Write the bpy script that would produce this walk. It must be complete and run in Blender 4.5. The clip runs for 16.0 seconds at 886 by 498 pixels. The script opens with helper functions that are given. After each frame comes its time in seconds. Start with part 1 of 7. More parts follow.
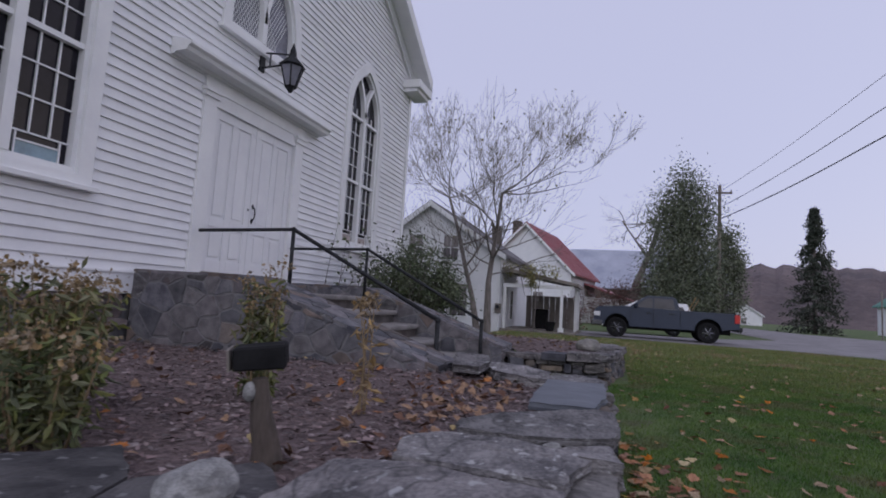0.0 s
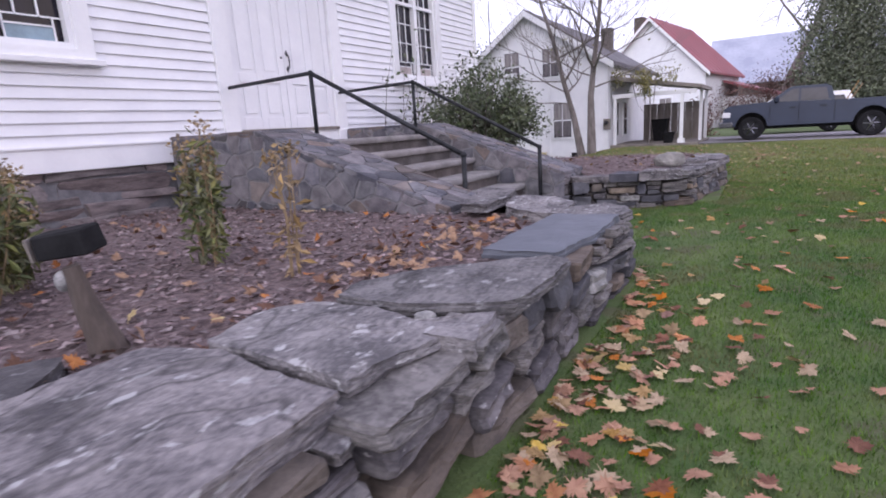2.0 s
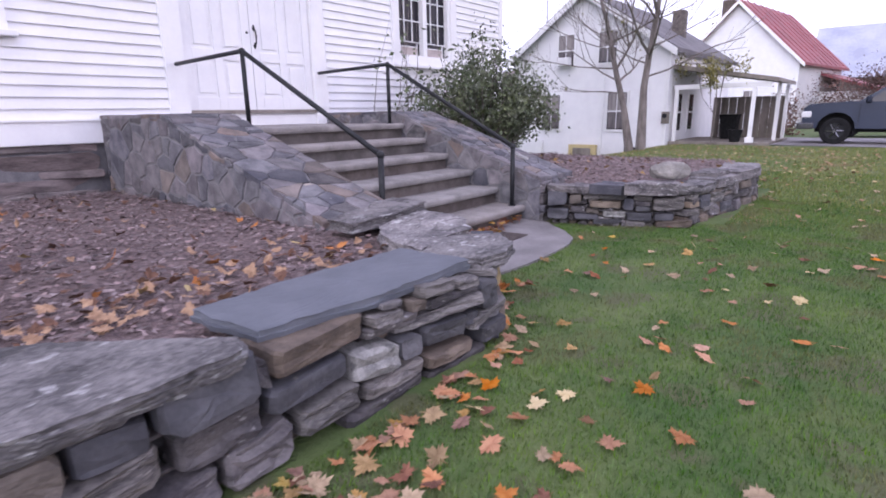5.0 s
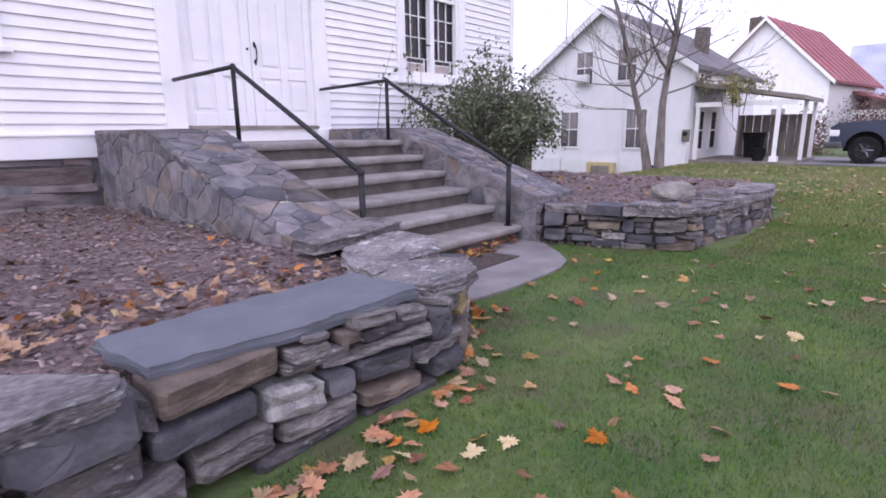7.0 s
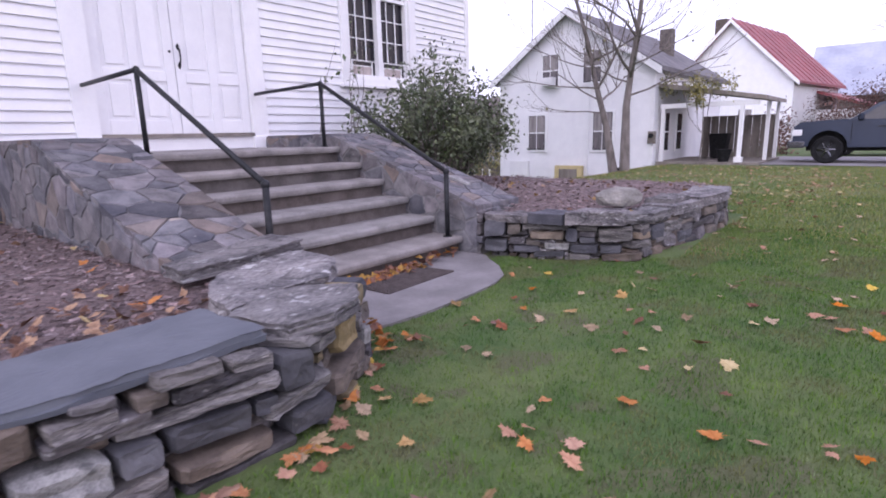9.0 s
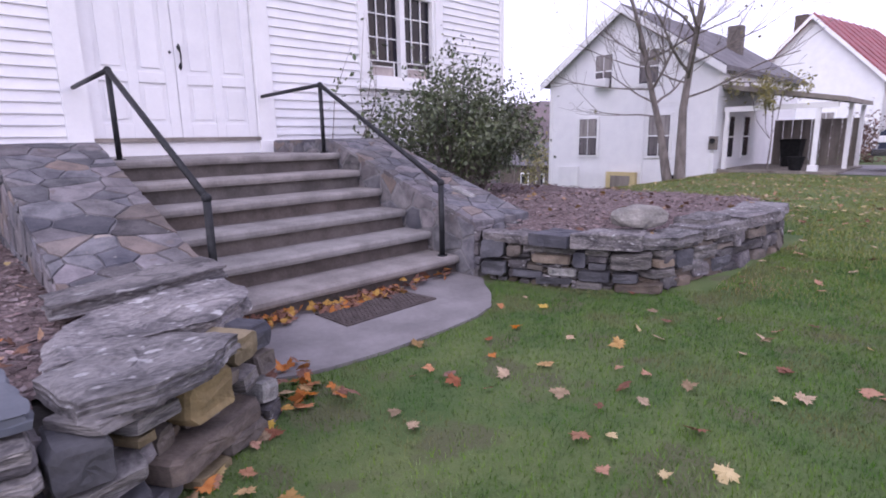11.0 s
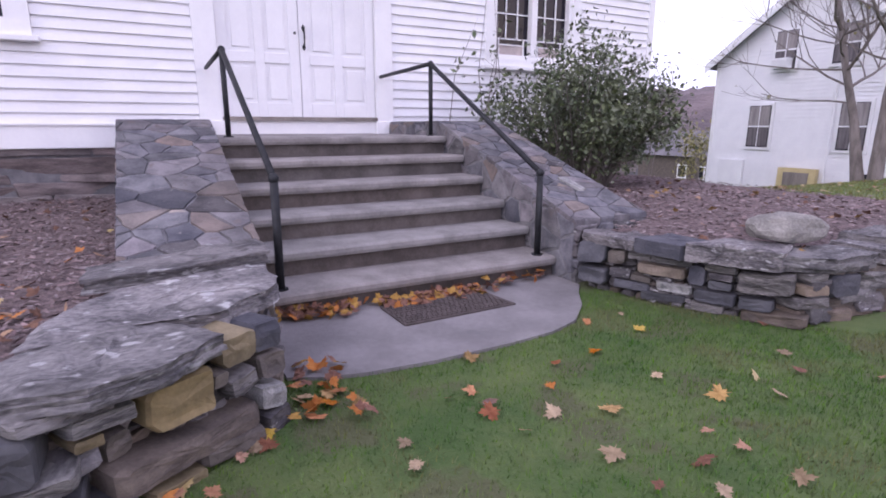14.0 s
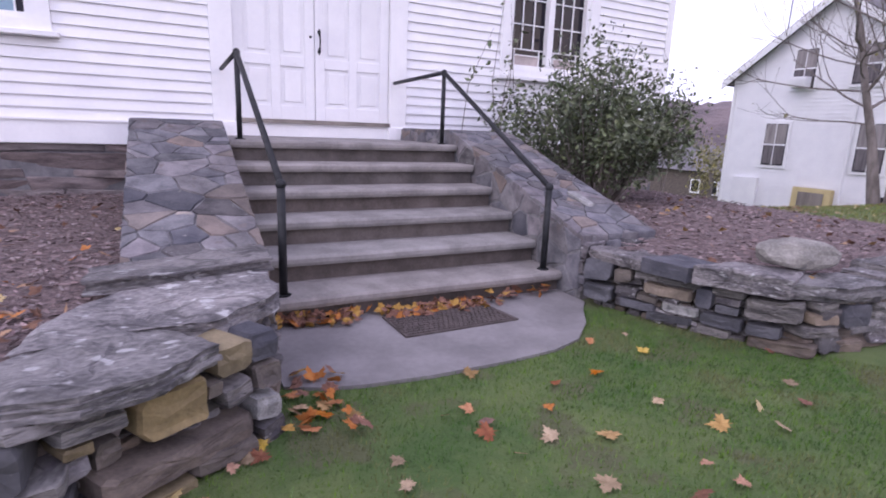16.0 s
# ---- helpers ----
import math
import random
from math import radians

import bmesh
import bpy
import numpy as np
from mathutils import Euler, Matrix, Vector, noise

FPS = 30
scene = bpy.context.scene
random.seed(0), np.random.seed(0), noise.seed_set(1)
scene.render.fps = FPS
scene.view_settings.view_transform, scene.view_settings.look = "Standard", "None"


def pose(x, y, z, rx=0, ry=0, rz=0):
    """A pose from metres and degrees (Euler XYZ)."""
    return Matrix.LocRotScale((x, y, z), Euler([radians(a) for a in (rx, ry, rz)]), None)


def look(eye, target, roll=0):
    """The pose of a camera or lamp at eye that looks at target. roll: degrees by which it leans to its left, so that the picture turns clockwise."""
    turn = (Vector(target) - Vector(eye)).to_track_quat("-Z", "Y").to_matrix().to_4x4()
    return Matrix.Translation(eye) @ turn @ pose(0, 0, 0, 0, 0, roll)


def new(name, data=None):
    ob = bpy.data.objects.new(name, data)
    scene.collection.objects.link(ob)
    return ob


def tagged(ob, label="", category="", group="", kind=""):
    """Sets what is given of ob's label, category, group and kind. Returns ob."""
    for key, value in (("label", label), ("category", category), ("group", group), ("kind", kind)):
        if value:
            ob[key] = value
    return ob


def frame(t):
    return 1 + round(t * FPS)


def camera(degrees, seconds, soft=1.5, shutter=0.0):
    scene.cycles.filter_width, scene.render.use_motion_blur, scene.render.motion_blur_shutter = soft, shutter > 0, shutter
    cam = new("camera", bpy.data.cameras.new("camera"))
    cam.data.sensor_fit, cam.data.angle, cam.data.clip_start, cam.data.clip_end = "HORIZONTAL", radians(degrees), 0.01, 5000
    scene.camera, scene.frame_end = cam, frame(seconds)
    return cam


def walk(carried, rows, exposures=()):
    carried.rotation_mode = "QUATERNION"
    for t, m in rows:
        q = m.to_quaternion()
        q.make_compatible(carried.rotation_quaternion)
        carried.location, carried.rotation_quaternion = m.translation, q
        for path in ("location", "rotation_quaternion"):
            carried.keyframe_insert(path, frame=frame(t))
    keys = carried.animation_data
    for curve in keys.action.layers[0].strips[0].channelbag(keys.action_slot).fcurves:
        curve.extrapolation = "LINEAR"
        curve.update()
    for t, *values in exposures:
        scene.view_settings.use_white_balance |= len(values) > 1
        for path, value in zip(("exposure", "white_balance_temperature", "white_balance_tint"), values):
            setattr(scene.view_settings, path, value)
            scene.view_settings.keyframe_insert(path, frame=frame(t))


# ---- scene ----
cam = camera(79.0, 16.0, soft=1.8, shutter=0.35)
PATH = [
    (0, (-0.045, 0.024, 1.168), (-0.656, 1.919, 1.361), 3.5),
    (0.5, (0.24, 0.253, 1.177), (-0.427, 2.137, 1.247), 2.0),
    (1, (0.415, 0.506, 1.182), (-0.425, 2.298, 0.888), 0.5),
    (1.5, (0.656, 0.685, 1.237), (-0.348, 2.371, 0.847), -2.5),
    (2, (0.796, 1.032, 1.215), (-0.226, 2.695, 0.782), -3.7),
    (2.5, (0.903, 1.292, 1.235), (-0.078, 2.975, 0.783), -5.0),
    (3, (1.13, 1.557, 1.291), (0.026, 3.168, 0.858), -6.0),
    (3.5, (1.258, 1.845, 1.242), (0.213, 3.482, 0.765), -3.1),
    (4, (1.332, 2.213, 1.247), (0.372, 3.901, 0.768), -0.2),
    (4.5, (1.439, 2.514, 1.285), (0.363, 4.138, 0.833), -1.5),
    (5, (1.521, 2.716, 1.294), (0.295, 4.218, 0.805), -1.0),
    (5.2, (1.511, 2.848, 1.271), (0.285, 4.363, 0.824), -0.9),
    (7.3, (1.694, 3.147, 1.296), (0.385, 4.595, 0.86), -0.6),
    (7.5, (1.704, 3.182, 1.298), (0.396, 4.62, 0.83), -0.9),
    (8, (1.745, 3.422, 1.267), (0.477, 4.895, 0.792), -0.5),
    (8.5, (1.734, 3.624, 1.278), (0.483, 5.123, 0.842), -0.8),
    (9, (1.761, 3.81, 1.283), (0.511, 5.315, 0.868), -1.5),
    (9.2, (1.801, 3.933, 1.296), (0.504, 5.414, 0.943), -2.9),
    (11.3, (1.795, 4.939, 1.314), (0.333, 6.235, 0.886), -0.2),
    (11.5, (1.82, 5.04, 1.324), (0.307, 6.27, 0.883), -0.0),
    (12, (1.823, 5.2, 1.313), (0.226, 6.29, 0.802), -1.6),
    (12.5, (1.721, 5.42, 1.288), (0.121, 6.513, 0.79), 0.7),
    (13, (1.705, 5.481, 1.291), (0.09, 6.544, 0.777), 1.4),
    (13.5, (1.7, 5.469, 1.288), (-0.011, 6.411, 0.861), 0.1),
    (14, (1.708, 5.483, 1.289), (-0.005, 6.411, 0.84), 0.1),
    (14.5, (1.699, 5.486, 1.29), (-0.026, 6.388, 0.833), 0.3),
    (15, (1.681, 5.505, 1.304), (-0.062, 6.362, 0.828), 0.4),
    (15.5, (1.684, 5.522, 1.321), (-0.079, 6.349, 0.864), 0.3),
    (16, (1.691, 5.526, 1.336), (-0.042, 6.426, 0.903), 2.2),
]
EXPOSURES = [(0, -0.78, 6100, 10), (0.3, -0.85, 6100, 10), (0.55, -1.3, 6150, 11), (0.75, -0.9, 6200, 11), (1.0, -0.4, 6250, 13), (1.5, -0.05, 6300, 15), (2.0, 0.42, 6300, 16), (3.2, 0.68, 6250, 17), (5.2, 0.68, 6200, 18), (9, 0.6, 6200, 20), (11.5, 0.56, 6200, 22), (16, 0.58, 6200, 21)]
walk(cam, [(t, look(eye, target, roll)) for t, eye, target, roll in PATH], EXPOSURES)

# ---------------------------------------------------------------- sky and sun
world = bpy.data.worlds.new("dusk")
scene.world = world
world.use_nodes = True
wn, wl = world.node_tree.nodes, world.node_tree.links
sky = wn.new("ShaderNodeTexSky")
sky.sky_type, sky.sun_disc = "NISHITA", False
sky.sun_elevation, sky.sun_rotation = radians(12), radians(60)
sky.air_density, sky.dust_density, sky.ozone_density = 1.0, 2.0, 1.5
haze = wn.new("ShaderNodeMixRGB")
haze.inputs[0].default_value = 0.8
haze.inputs[2].default_value = (8.3, 8.15, 10.6, 1)
wl.new(sky.outputs[0], haze.inputs[1])
wl.new(haze.outputs[0], wn["Background"].inputs[0])
wn["Background"].inputs[1].default_value = 0.135
sun = new("sun", bpy.data.lights.new("sun", "SUN"))
sun.data.energy, sun.data.angle, sun.data.color = 1.1, radians(60), (1.0, 0.93, 0.86)
sun.matrix_world = look((7, -30, 20), (0, 0, 0))

# ---------------------------------------------------------------- materials


def mk(name, c1, c2, scale=4.0, rough=0.8, bump=0.3, bscale=40.0, metal=0.0, vary=0.0, spots=None, stretch=(1, 1, 1), island=False, bdist=0.01, fine=0.35, cracks=0.0, spec=0.5):
    """A surface: two colours mixed by coarse and fine noise, random tone from piece to piece, bump, optional spots (colour, scale, limit)."""
    m = bpy.data.materials.new(name)
    m.use_nodes = True
    n, l = m.node_tree.nodes, m.node_tree.links
    p = n["Principled BSDF"]
    tc = n.new("ShaderNodeTexCoord")
    mp = n.new("ShaderNodeMapping")
    mp.inputs["Scale"].default_value = stretch
    l.new(tc.outputs["Object"], mp.inputs[0])

    def noi(sc, detail=5.0):
        t = n.new("ShaderNodeTexNoise")
        t.inputs["Scale"].default_value, t.inputs["Detail"].default_value = sc, detail
        l.new(mp.outputs[0], t.inputs["Vector"])
        return t
    a, b = noi(scale), noi(scale * 9)
    mx = n.new("ShaderNodeMath")
    mx.operation = "MULTIPLY_ADD"
    mx.inputs[1].default_value = fine
    l.new(b.outputs[0], mx.inputs[0])
    sub = n.new("ShaderNodeMath")
    sub.inputs[1].default_value = -fine / 2
    l.new(a.outputs[0], sub.inputs[0])
    l.new(sub.outputs[0], mx.inputs[2])
    ramp = n.new("ShaderNodeValToRGB")
    ramp.color_ramp.elements[0].position, ramp.color_ramp.elements[1].position = 0.32, 0.68
    ramp.color_ramp.elements[0].color, ramp.color_ramp.elements[1].color = (*c1, 1), (*c2, 1)
    l.new(mx.outputs[0], ramp.inputs[0])
    out = ramp.outputs[0]
    if spots:
        col, sc, lim = spots
        s = noi(sc, 4.0)
        r2 = n.new("ShaderNodeValToRGB")
        r2.color_ramp.elements[0].position, r2.color_ramp.elements[1].position = lim, lim + 0.06
        l.new(s.outputs[0], r2.inputs[0])
        mm = n.new("ShaderNodeMixRGB")
        mm.inputs[2].default_value = (*col, 1)
        l.new(r2.outputs[0], mm.inputs[0])
        l.new(out, mm.inputs[1])
        out = mm.outputs[0]
    if cracks:
        cn = noi(cracks, 3.0)
        ab = n.new("ShaderNodeMath")
        ab.operation = "SUBTRACT"
        ab.inputs[1].default_value = 0.5
        l.new(cn.outputs[0], ab.inputs[0])
        ab2 = n.new("ShaderNodeMath")
        ab2.operation = "ABSOLUTE"
        l.new(ab.outputs[0], ab2.inputs[0])
        cr = n.new("ShaderNodeValToRGB")
        cr.color_ramp.elements[0].position, cr.color_ramp.elements[1].position = 0.002, 0.012
        cr.color_ramp.elements[0].color, cr.color_ramp.elements[1].color = (0.5, 0.5, 0.5, 1), (1, 1, 1, 1)
        l.new(ab2.outputs[0], cr.inputs[0])
        mc = n.new("ShaderNodeMixRGB")
        mc.blend_type = "MULTIPLY"
        mc.inputs[0].default_value = 1.0
        l.new(out, mc.inputs[1])
        l.new(cr.outputs[0], mc.inputs[2])
        out = mc.outputs[0]
    if vary:
        if island:
            src = n.new("ShaderNodeNewGeometry").outputs["Random Per Island"]
        else:
            src = n.new("ShaderNodeObjectInfo").outputs["Random"]
        mr = n.new("ShaderNodeMapRange")
        mr.inputs["To Min"].default_value, mr.inputs["To Max"].default_value = 1 - vary, 1 + vary
        l.new(src, mr.inputs[0])
        hs = n.new("ShaderNodeHueSaturation")
        l.new(mr.outputs[0], hs.inputs["Value"])
        mh = n.new("ShaderNodeMath")
        mh.operation = "MULTIPLY_ADD"
        mh.inputs[1].default_value, mh.inputs[2].default_value = 7.31, 0.0
        l.new(src, mh.inputs[0])
        fr = n.new("ShaderNodeMath")
        fr.operation = "FRACT"
        l.new(mh.outputs[0], fr.inputs[0])
        ms = n.new("ShaderNodeMapRange")
        ms.inputs["To Min"].default_value, ms.inputs["To Max"].default_value = 0.65, 1.15
        l.new(fr.outputs[0], ms.inputs[0])
        l.new(ms.outputs[0], hs.inputs["Saturation"])
        l.new(out, hs.inputs["Color"])
        out = hs.outputs[0]
    l.new(out, p.inputs["Base Color"])
    p.inputs["Specular IOR Level"].default_value = spec
    p.inputs["Roughness"].default_value, p.inputs["Metallic"].default_value = rough, metal
    if bump:
        bn = n.new("ShaderNodeBump")
        bn.inputs["Strength"].default_value, bn.inputs["Distance"].default_value = bump, bdist
        t = noi(bscale, 6.0)
        l.new(t.outputs[0], bn.inputs["Height"])
        l.new(bn.outputs[0], p.inputs["Normal"])
    return m


def glass(name, tint, rough=0.08, shine=0.45):
    m = mk(name, tint, tuple(c * 0.6 for c in tint), 3.0, rough, 0.0, 6.0)
    m.node_tree.nodes["Principled BSDF"].inputs["Specular IOR Level"].default_value = shine
    return m


M = dict(
    white=mk("white_paint", (0.74, 0.74, 0.76), (0.80, 0.80, 0.81), 2.5, 0.55, 0.12, 60, vary=0.03, spots=((0.62, 0.60, 0.58), 9, 0.72)),
    trim=mk("white_trim", (0.76, 0.76, 0.77), (0.82, 0.82, 0.82), 3, 0.5, 0.08, 70),
    stone=mk("grey_schist", (0.04, 0.036, 0.042), (0.14, 0.129, 0.132), 6, 0.85, 1.0, 26, vary=0.42, spots=((0.27, 0.265, 0.265), 16, 0.64), stretch=(1, 1, 2.2)),
    cap=mk("cap_schist", (0.075, 0.069, 0.074), (0.22, 0.202, 0.202), 4.5, 0.8, 1.0, 15, vary=0.22, spots=((0.33, 0.325, 0.325), 13, 0.61), stretch=(1.25, 0.72, 2.2), bdist=0.03, fine=0.75, cracks=1.3),
    slate=mk("blue_slate", (0.085, 0.095, 0.115), (0.115, 0.125, 0.148), 5, 0.6, 0.15, 30),
    bluestone=mk("dark_bluestone", (0.042, 0.043, 0.055), (0.095, 0.094, 0.108), 6, 0.8, 0.6, 30, vary=0.25, spots=((0.17, 0.16, 0.155), 14, 0.68)),
    layered=mk("layered_schist", (0.05, 0.046, 0.047), (0.2, 0.186, 0.178), 5, 0.85, 1.0, 24, vary=0.3, spots=((0.29, 0.27, 0.255), 15, 0.65), stretch=(0.7, 0.7, 5.0), fine=0.7),
    ochre=mk("ochre_stone", (0.14, 0.11, 0.06), (0.25, 0.195, 0.105), 8, 0.85, 0.5, 30, vary=0.15),
    tan=mk("tan_stone", (0.13, 0.095, 0.065), (0.25, 0.185, 0.125), 8, 0.85, 0.6, 30, vary=0.15),
    brown=mk("brown_stone", (0.06, 0.048, 0.042), (0.155, 0.124, 0.1), 6, 0.85, 0.6, 30, vary=0.3, stretch=(1, 1, 2)),
    cheek=mk("cheek_stone", (0.06, 0.06, 0.072), (0.155, 0.15, 0.165), 7, 0.85, 0.7, 35, vary=0.3, spots=((0.26, 0.21, 0.17), 5, 0.68)),
    cheek2=mk("lilac_stone", (0.095, 0.087, 0.096), (0.195, 0.178, 0.188), 7, 0.85, 0.7, 35, vary=0.25, spots=((0.12, 0.1, 0.1), 8, 0.62)),
    cheek3=mk("rosy_stone", (0.1, 0.082, 0.076), (0.19, 0.15, 0.132), 7, 0.85, 0.7, 35, vary=0.25),
    mortar=mk("mortar", (0.12, 0.118, 0.125), (0.2, 0.195, 0.2), 9, 0.95, 0.6, 60),
    # near-black: earth fill of the walls, also painted darkness inside the church
    dark=mk("earth_and_dark_inside", (0.018, 0.016, 0.015), (0.04, 0.035, 0.03), 12, 1.0, 0.5, 50),
    found=mk("foundation_stone", (0.11, 0.09, 0.088), (0.28, 0.23, 0.22), 5, 0.9, 0.7, 25, vary=0.3, stretch=(1, 0.6, 2.5)),
    # riser colour holds stains plus painted shade under the nosings; treads set lighter
    riser=mk("stained_shaded_riser", (0.06, 0.05, 0.045), (0.12, 0.102, 0.094), 5, 0.95, 0.5, 60, vary=0.1),
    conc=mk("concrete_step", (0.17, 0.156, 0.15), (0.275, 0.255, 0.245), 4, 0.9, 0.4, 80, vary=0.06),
    slab=mk("concrete_slab", (0.15, 0.14, 0.143), (0.225, 0.212, 0.215), 2.6, 0.9, 0.4, 90, spots=((0.11, 0.105, 0.11), 1.4, 0.66)),
    iron=mk("black_iron", (0.008, 0.009, 0.011), (0.022, 0.024, 0.028), 20, 0.6, 0.3, 90, metal=0.3),
    mulch=mk("mulch", (0.072, 0.05, 0.05), (0.2, 0.148, 0.145), 25, 1.0, 1.0, 60, bdist=0.02),
    chip=mk("mulch_chip", (0.095, 0.066, 0.066), (0.285, 0.215, 0.21), 8, 0.95, 0.3, 40, vary=0.5, island=True),
    soil=mk("lawn_ground", (0.05, 0.095, 0.022), (0.105, 0.14, 0.045), 1.3, 1.0, 0.8, 60, spots=((0.085, 0.095, 0.042), 2.2, 0.55), bdist=0.02),
    grass=mk("grass_blade", (0.046, 0.118, 0.015), (0.112, 0.19, 0.03), 1.3, 0.85, 0, vary=0.4, spec=0.15, island=True, spots=((0.125, 0.135, 0.05), 1.5, 0.54), fine=0.6),
    leaf_o=mk("orange_leaf", (0.29, 0.105, 0.035), (0.40, 0.18, 0.065), 30, 0.9, 0.2, 80, vary=0.3, spec=0.15),
    leaf_y=mk("yellow_leaf", (0.38, 0.27, 0.07), (0.46, 0.34, 0.12), 30, 0.9, 0.2, 80, vary=0.25, spec=0.15),
    leaf_t=mk("tan_leaf", (0.22, 0.135, 0.05), (0.35, 0.225, 0.09), 30, 0.9, 0.2, 80, vary=0.3, spec=0.15),
    leaf_r=mk("red_brown_leaf", (0.13, 0.052, 0.032), (0.23, 0.10, 0.058), 30, 0.9, 0.2, 80, vary=0.3, spec=0.15),
    bed_t=mk("dull_tan_leaf", (0.17, 0.105, 0.07), (0.29, 0.195, 0.13), 30, 0.9, 0.2, 80, vary=0.35, spec=0.15),
    bed_b=mk("dull_brown_leaf", (0.10, 0.058, 0.045), (0.19, 0.115, 0.085), 30, 0.9, 0.2, 80, vary=0.35, spec=0.15),
    grassfar=mk("dry_far_grass", (0.13, 0.18, 0.045), (0.225, 0.23, 0.075), 0.5, 0.9, 0, vary=0.3, island=True, spots=((0.27, 0.2, 0.1), 0.8, 0.58), spec=0.2),
    bush=mk("bush_leaf", (0.05, 0.075, 0.034), (0.115, 0.135, 0.062), 3, 0.5, 0, vary=0.5, island=True),
    weed=mk("weed_leaf", (0.07, 0.10, 0.03), (0.16, 0.15, 0.05), 4, 0.7, 0, vary=0.4, island=True),
    dry=mk("dry_weed", (0.20, 0.14, 0.07), (0.34, 0.24, 0.12), 6, 0.9, 0, vary=0.35, island=True),
    stake=mk("weathered_stake", (0.05, 0.04, 0.034), (0.12, 0.095, 0.08), 9, 0.9, 0.6, 30, stretch=(1, 1, 0.3)),
    boulder=mk("pale_boulder", (0.15, 0.142, 0.13), (0.29, 0.275, 0.25), 7, 0.85, 0.8, 18, spots=((0.15, 0.145, 0.14), 10, 0.64), fine=0.7),
    bark=mk("grey_bark", (0.11, 0.095, 0.085), (0.23, 0.20, 0.185), 8, 0.9, 0.6, 30, stretch=(1, 1, 0.3)),
    cedar=mk("cedar_leaf", (0.11, 0.135, 0.085), (0.18, 0.20, 0.125), 1.0, 0.9, 0, vary=0.5, island=True),
    spruce=mk("spruce_leaf", (0.03, 0.045, 0.03), (0.065, 0.075, 0.05), 1.0, 0.8, 0, vary=0.4, island=True),
    roofgrey=mk("grey_shingle", (0.09, 0.085, 0.09), (0.17, 0.16, 0.165), 1.5, 0.9, 0.5, 25),
    roofred=mk("red_metal_roof", (0.21, 0.04, 0.048), (0.30, 0.07, 0.08), 0.7, 0.5, 0.1, 10),
    glassd=glass("dark_window", (0.035, 0.033, 0.04)),
    glassp=glass("leaded_glass", (0.02, 0.018, 0.026), 0.05, 0.2),
    glassb=glass("pale_blue_glass", (0.22, 0.34, 0.42), 0.2),
    glassl=glass("pale_lattice_glass", (0.25, 0.25, 0.30), 0.25),
    asphalt=mk("drive_gravel", (0.16, 0.15, 0.155), (0.26, 0.245, 0.25), 0.8, 0.95, 0.5, 30),
    navy=mk("navy_car_paint", (0.010, 0.016, 0.032), (0.015, 0.023, 0.043), 1, 0.22, 0, 10, metal=0.4),
    rubber=mk("tyre_rubber", (0.010, 0.010, 0.011), (0.02, 0.02, 0.021), 10, 0.9, 0.2, 40, spec=0.15),
    chrome=mk("chrome", (0.15, 0.15, 0.155), (0.22, 0.22, 0.225), 5, 0.2, 0, 10, metal=1.0),
    carwhite=mk("white_car_paint", (0.72, 0.72, 0.74), (0.78, 0.78, 0.8), 1, 0.25, 0, 10),
    redlens=mk("red_lens", (0.5, 0.02, 0.02), (0.6, 0.04, 0.03), 4, 0.3, 0, 10),
    yellow=mk("cream_paint", (0.50, 0.41, 0.20), (0.60, 0.50, 0.27), 3, 0.6, 0.1, 30),
    hill=mk("far_woods", (0.085, 0.07, 0.075), (0.16, 0.125, 0.125), 0.05, 1.0, 0.5, 0.4, bdist=2.0),
    brush=mk("brown_brush", (0.09, 0.05, 0.045), (0.19, 0.11, 0.09), 1, 0.9, 0, vary=0.4, island=True),
    woodgrey=mk("grey_wood", (0.15, 0.13, 0.115), (0.28, 0.25, 0.22), 4, 0.9, 0.5, 30, stretch=(1, 1, 0.2)),
    curtain=mk("window_curtain", (0.20, 0.18, 0.18), (0.34, 0.31, 0.30), 2, 0.9, 0, 10, stretch=(6, 6, 0.5)),
    blush=mk("pale_rose_panel", (0.36, 0.31, 0.29), (0.5, 0.43, 0.41), 6, 0.5, 0, 10),
    shade=mk("dim_curtain", (0.09, 0.08, 0.085), (0.19, 0.17, 0.175), 2, 0.9, 0, 10, stretch=(6, 6, 0.5)),
    pale=mk("pale_quartz", (0.15, 0.148, 0.148), (0.33, 0.325, 0.315), 14, 0.85, 0.9, 22, spots=((0.13, 0.13, 0.13), 12, 0.62), fine=0.7),
    mat=mk("rubber_mat", (0.055, 0.043, 0.041), (0.095, 0.076, 0.072), 12, 0.9, 0.8, 120),
)

# ---------------------------------------------------------------- builders
ORIGIN = {}


def thing(name, loc, label, category, group="", kind=""):
    ob = new(name)
    ob.location = loc
    ob.empty_display_size = 0.1
    ORIGIN[ob.name] = Vector(loc)
    return tagged(ob, label, category, group, kind)


def part(name, bm, material, parent, label="", smooth=False, bevel=0.0):
    """Links a bmesh in world coordinates as one mesh under a thing or part."""
    me = bpy.data.meshes.new(name)
    org = ORIGIN[parent.name] if parent else Vector((0, 0, 0))
    for v in bm.verts:
        v.co -= org
    if bevel:
        bmesh.ops.bevel(bm, geom=list(bm.edges), offset=bevel, segments=1, affect="EDGES", clamp_overlap=True)
    bmesh.ops.recalc_face_normals(bm, faces=bm.faces)
    if smooth:
        for f in bm.faces:
            f.smooth = True
    bm.to_mesh(me)
    bm.free()
    me.materials.append(material)
    ob = new(name, me)
    ob.parent = parent
    ORIGIN[ob.name] = org
    if label:
        ob["label"] = label
    return ob


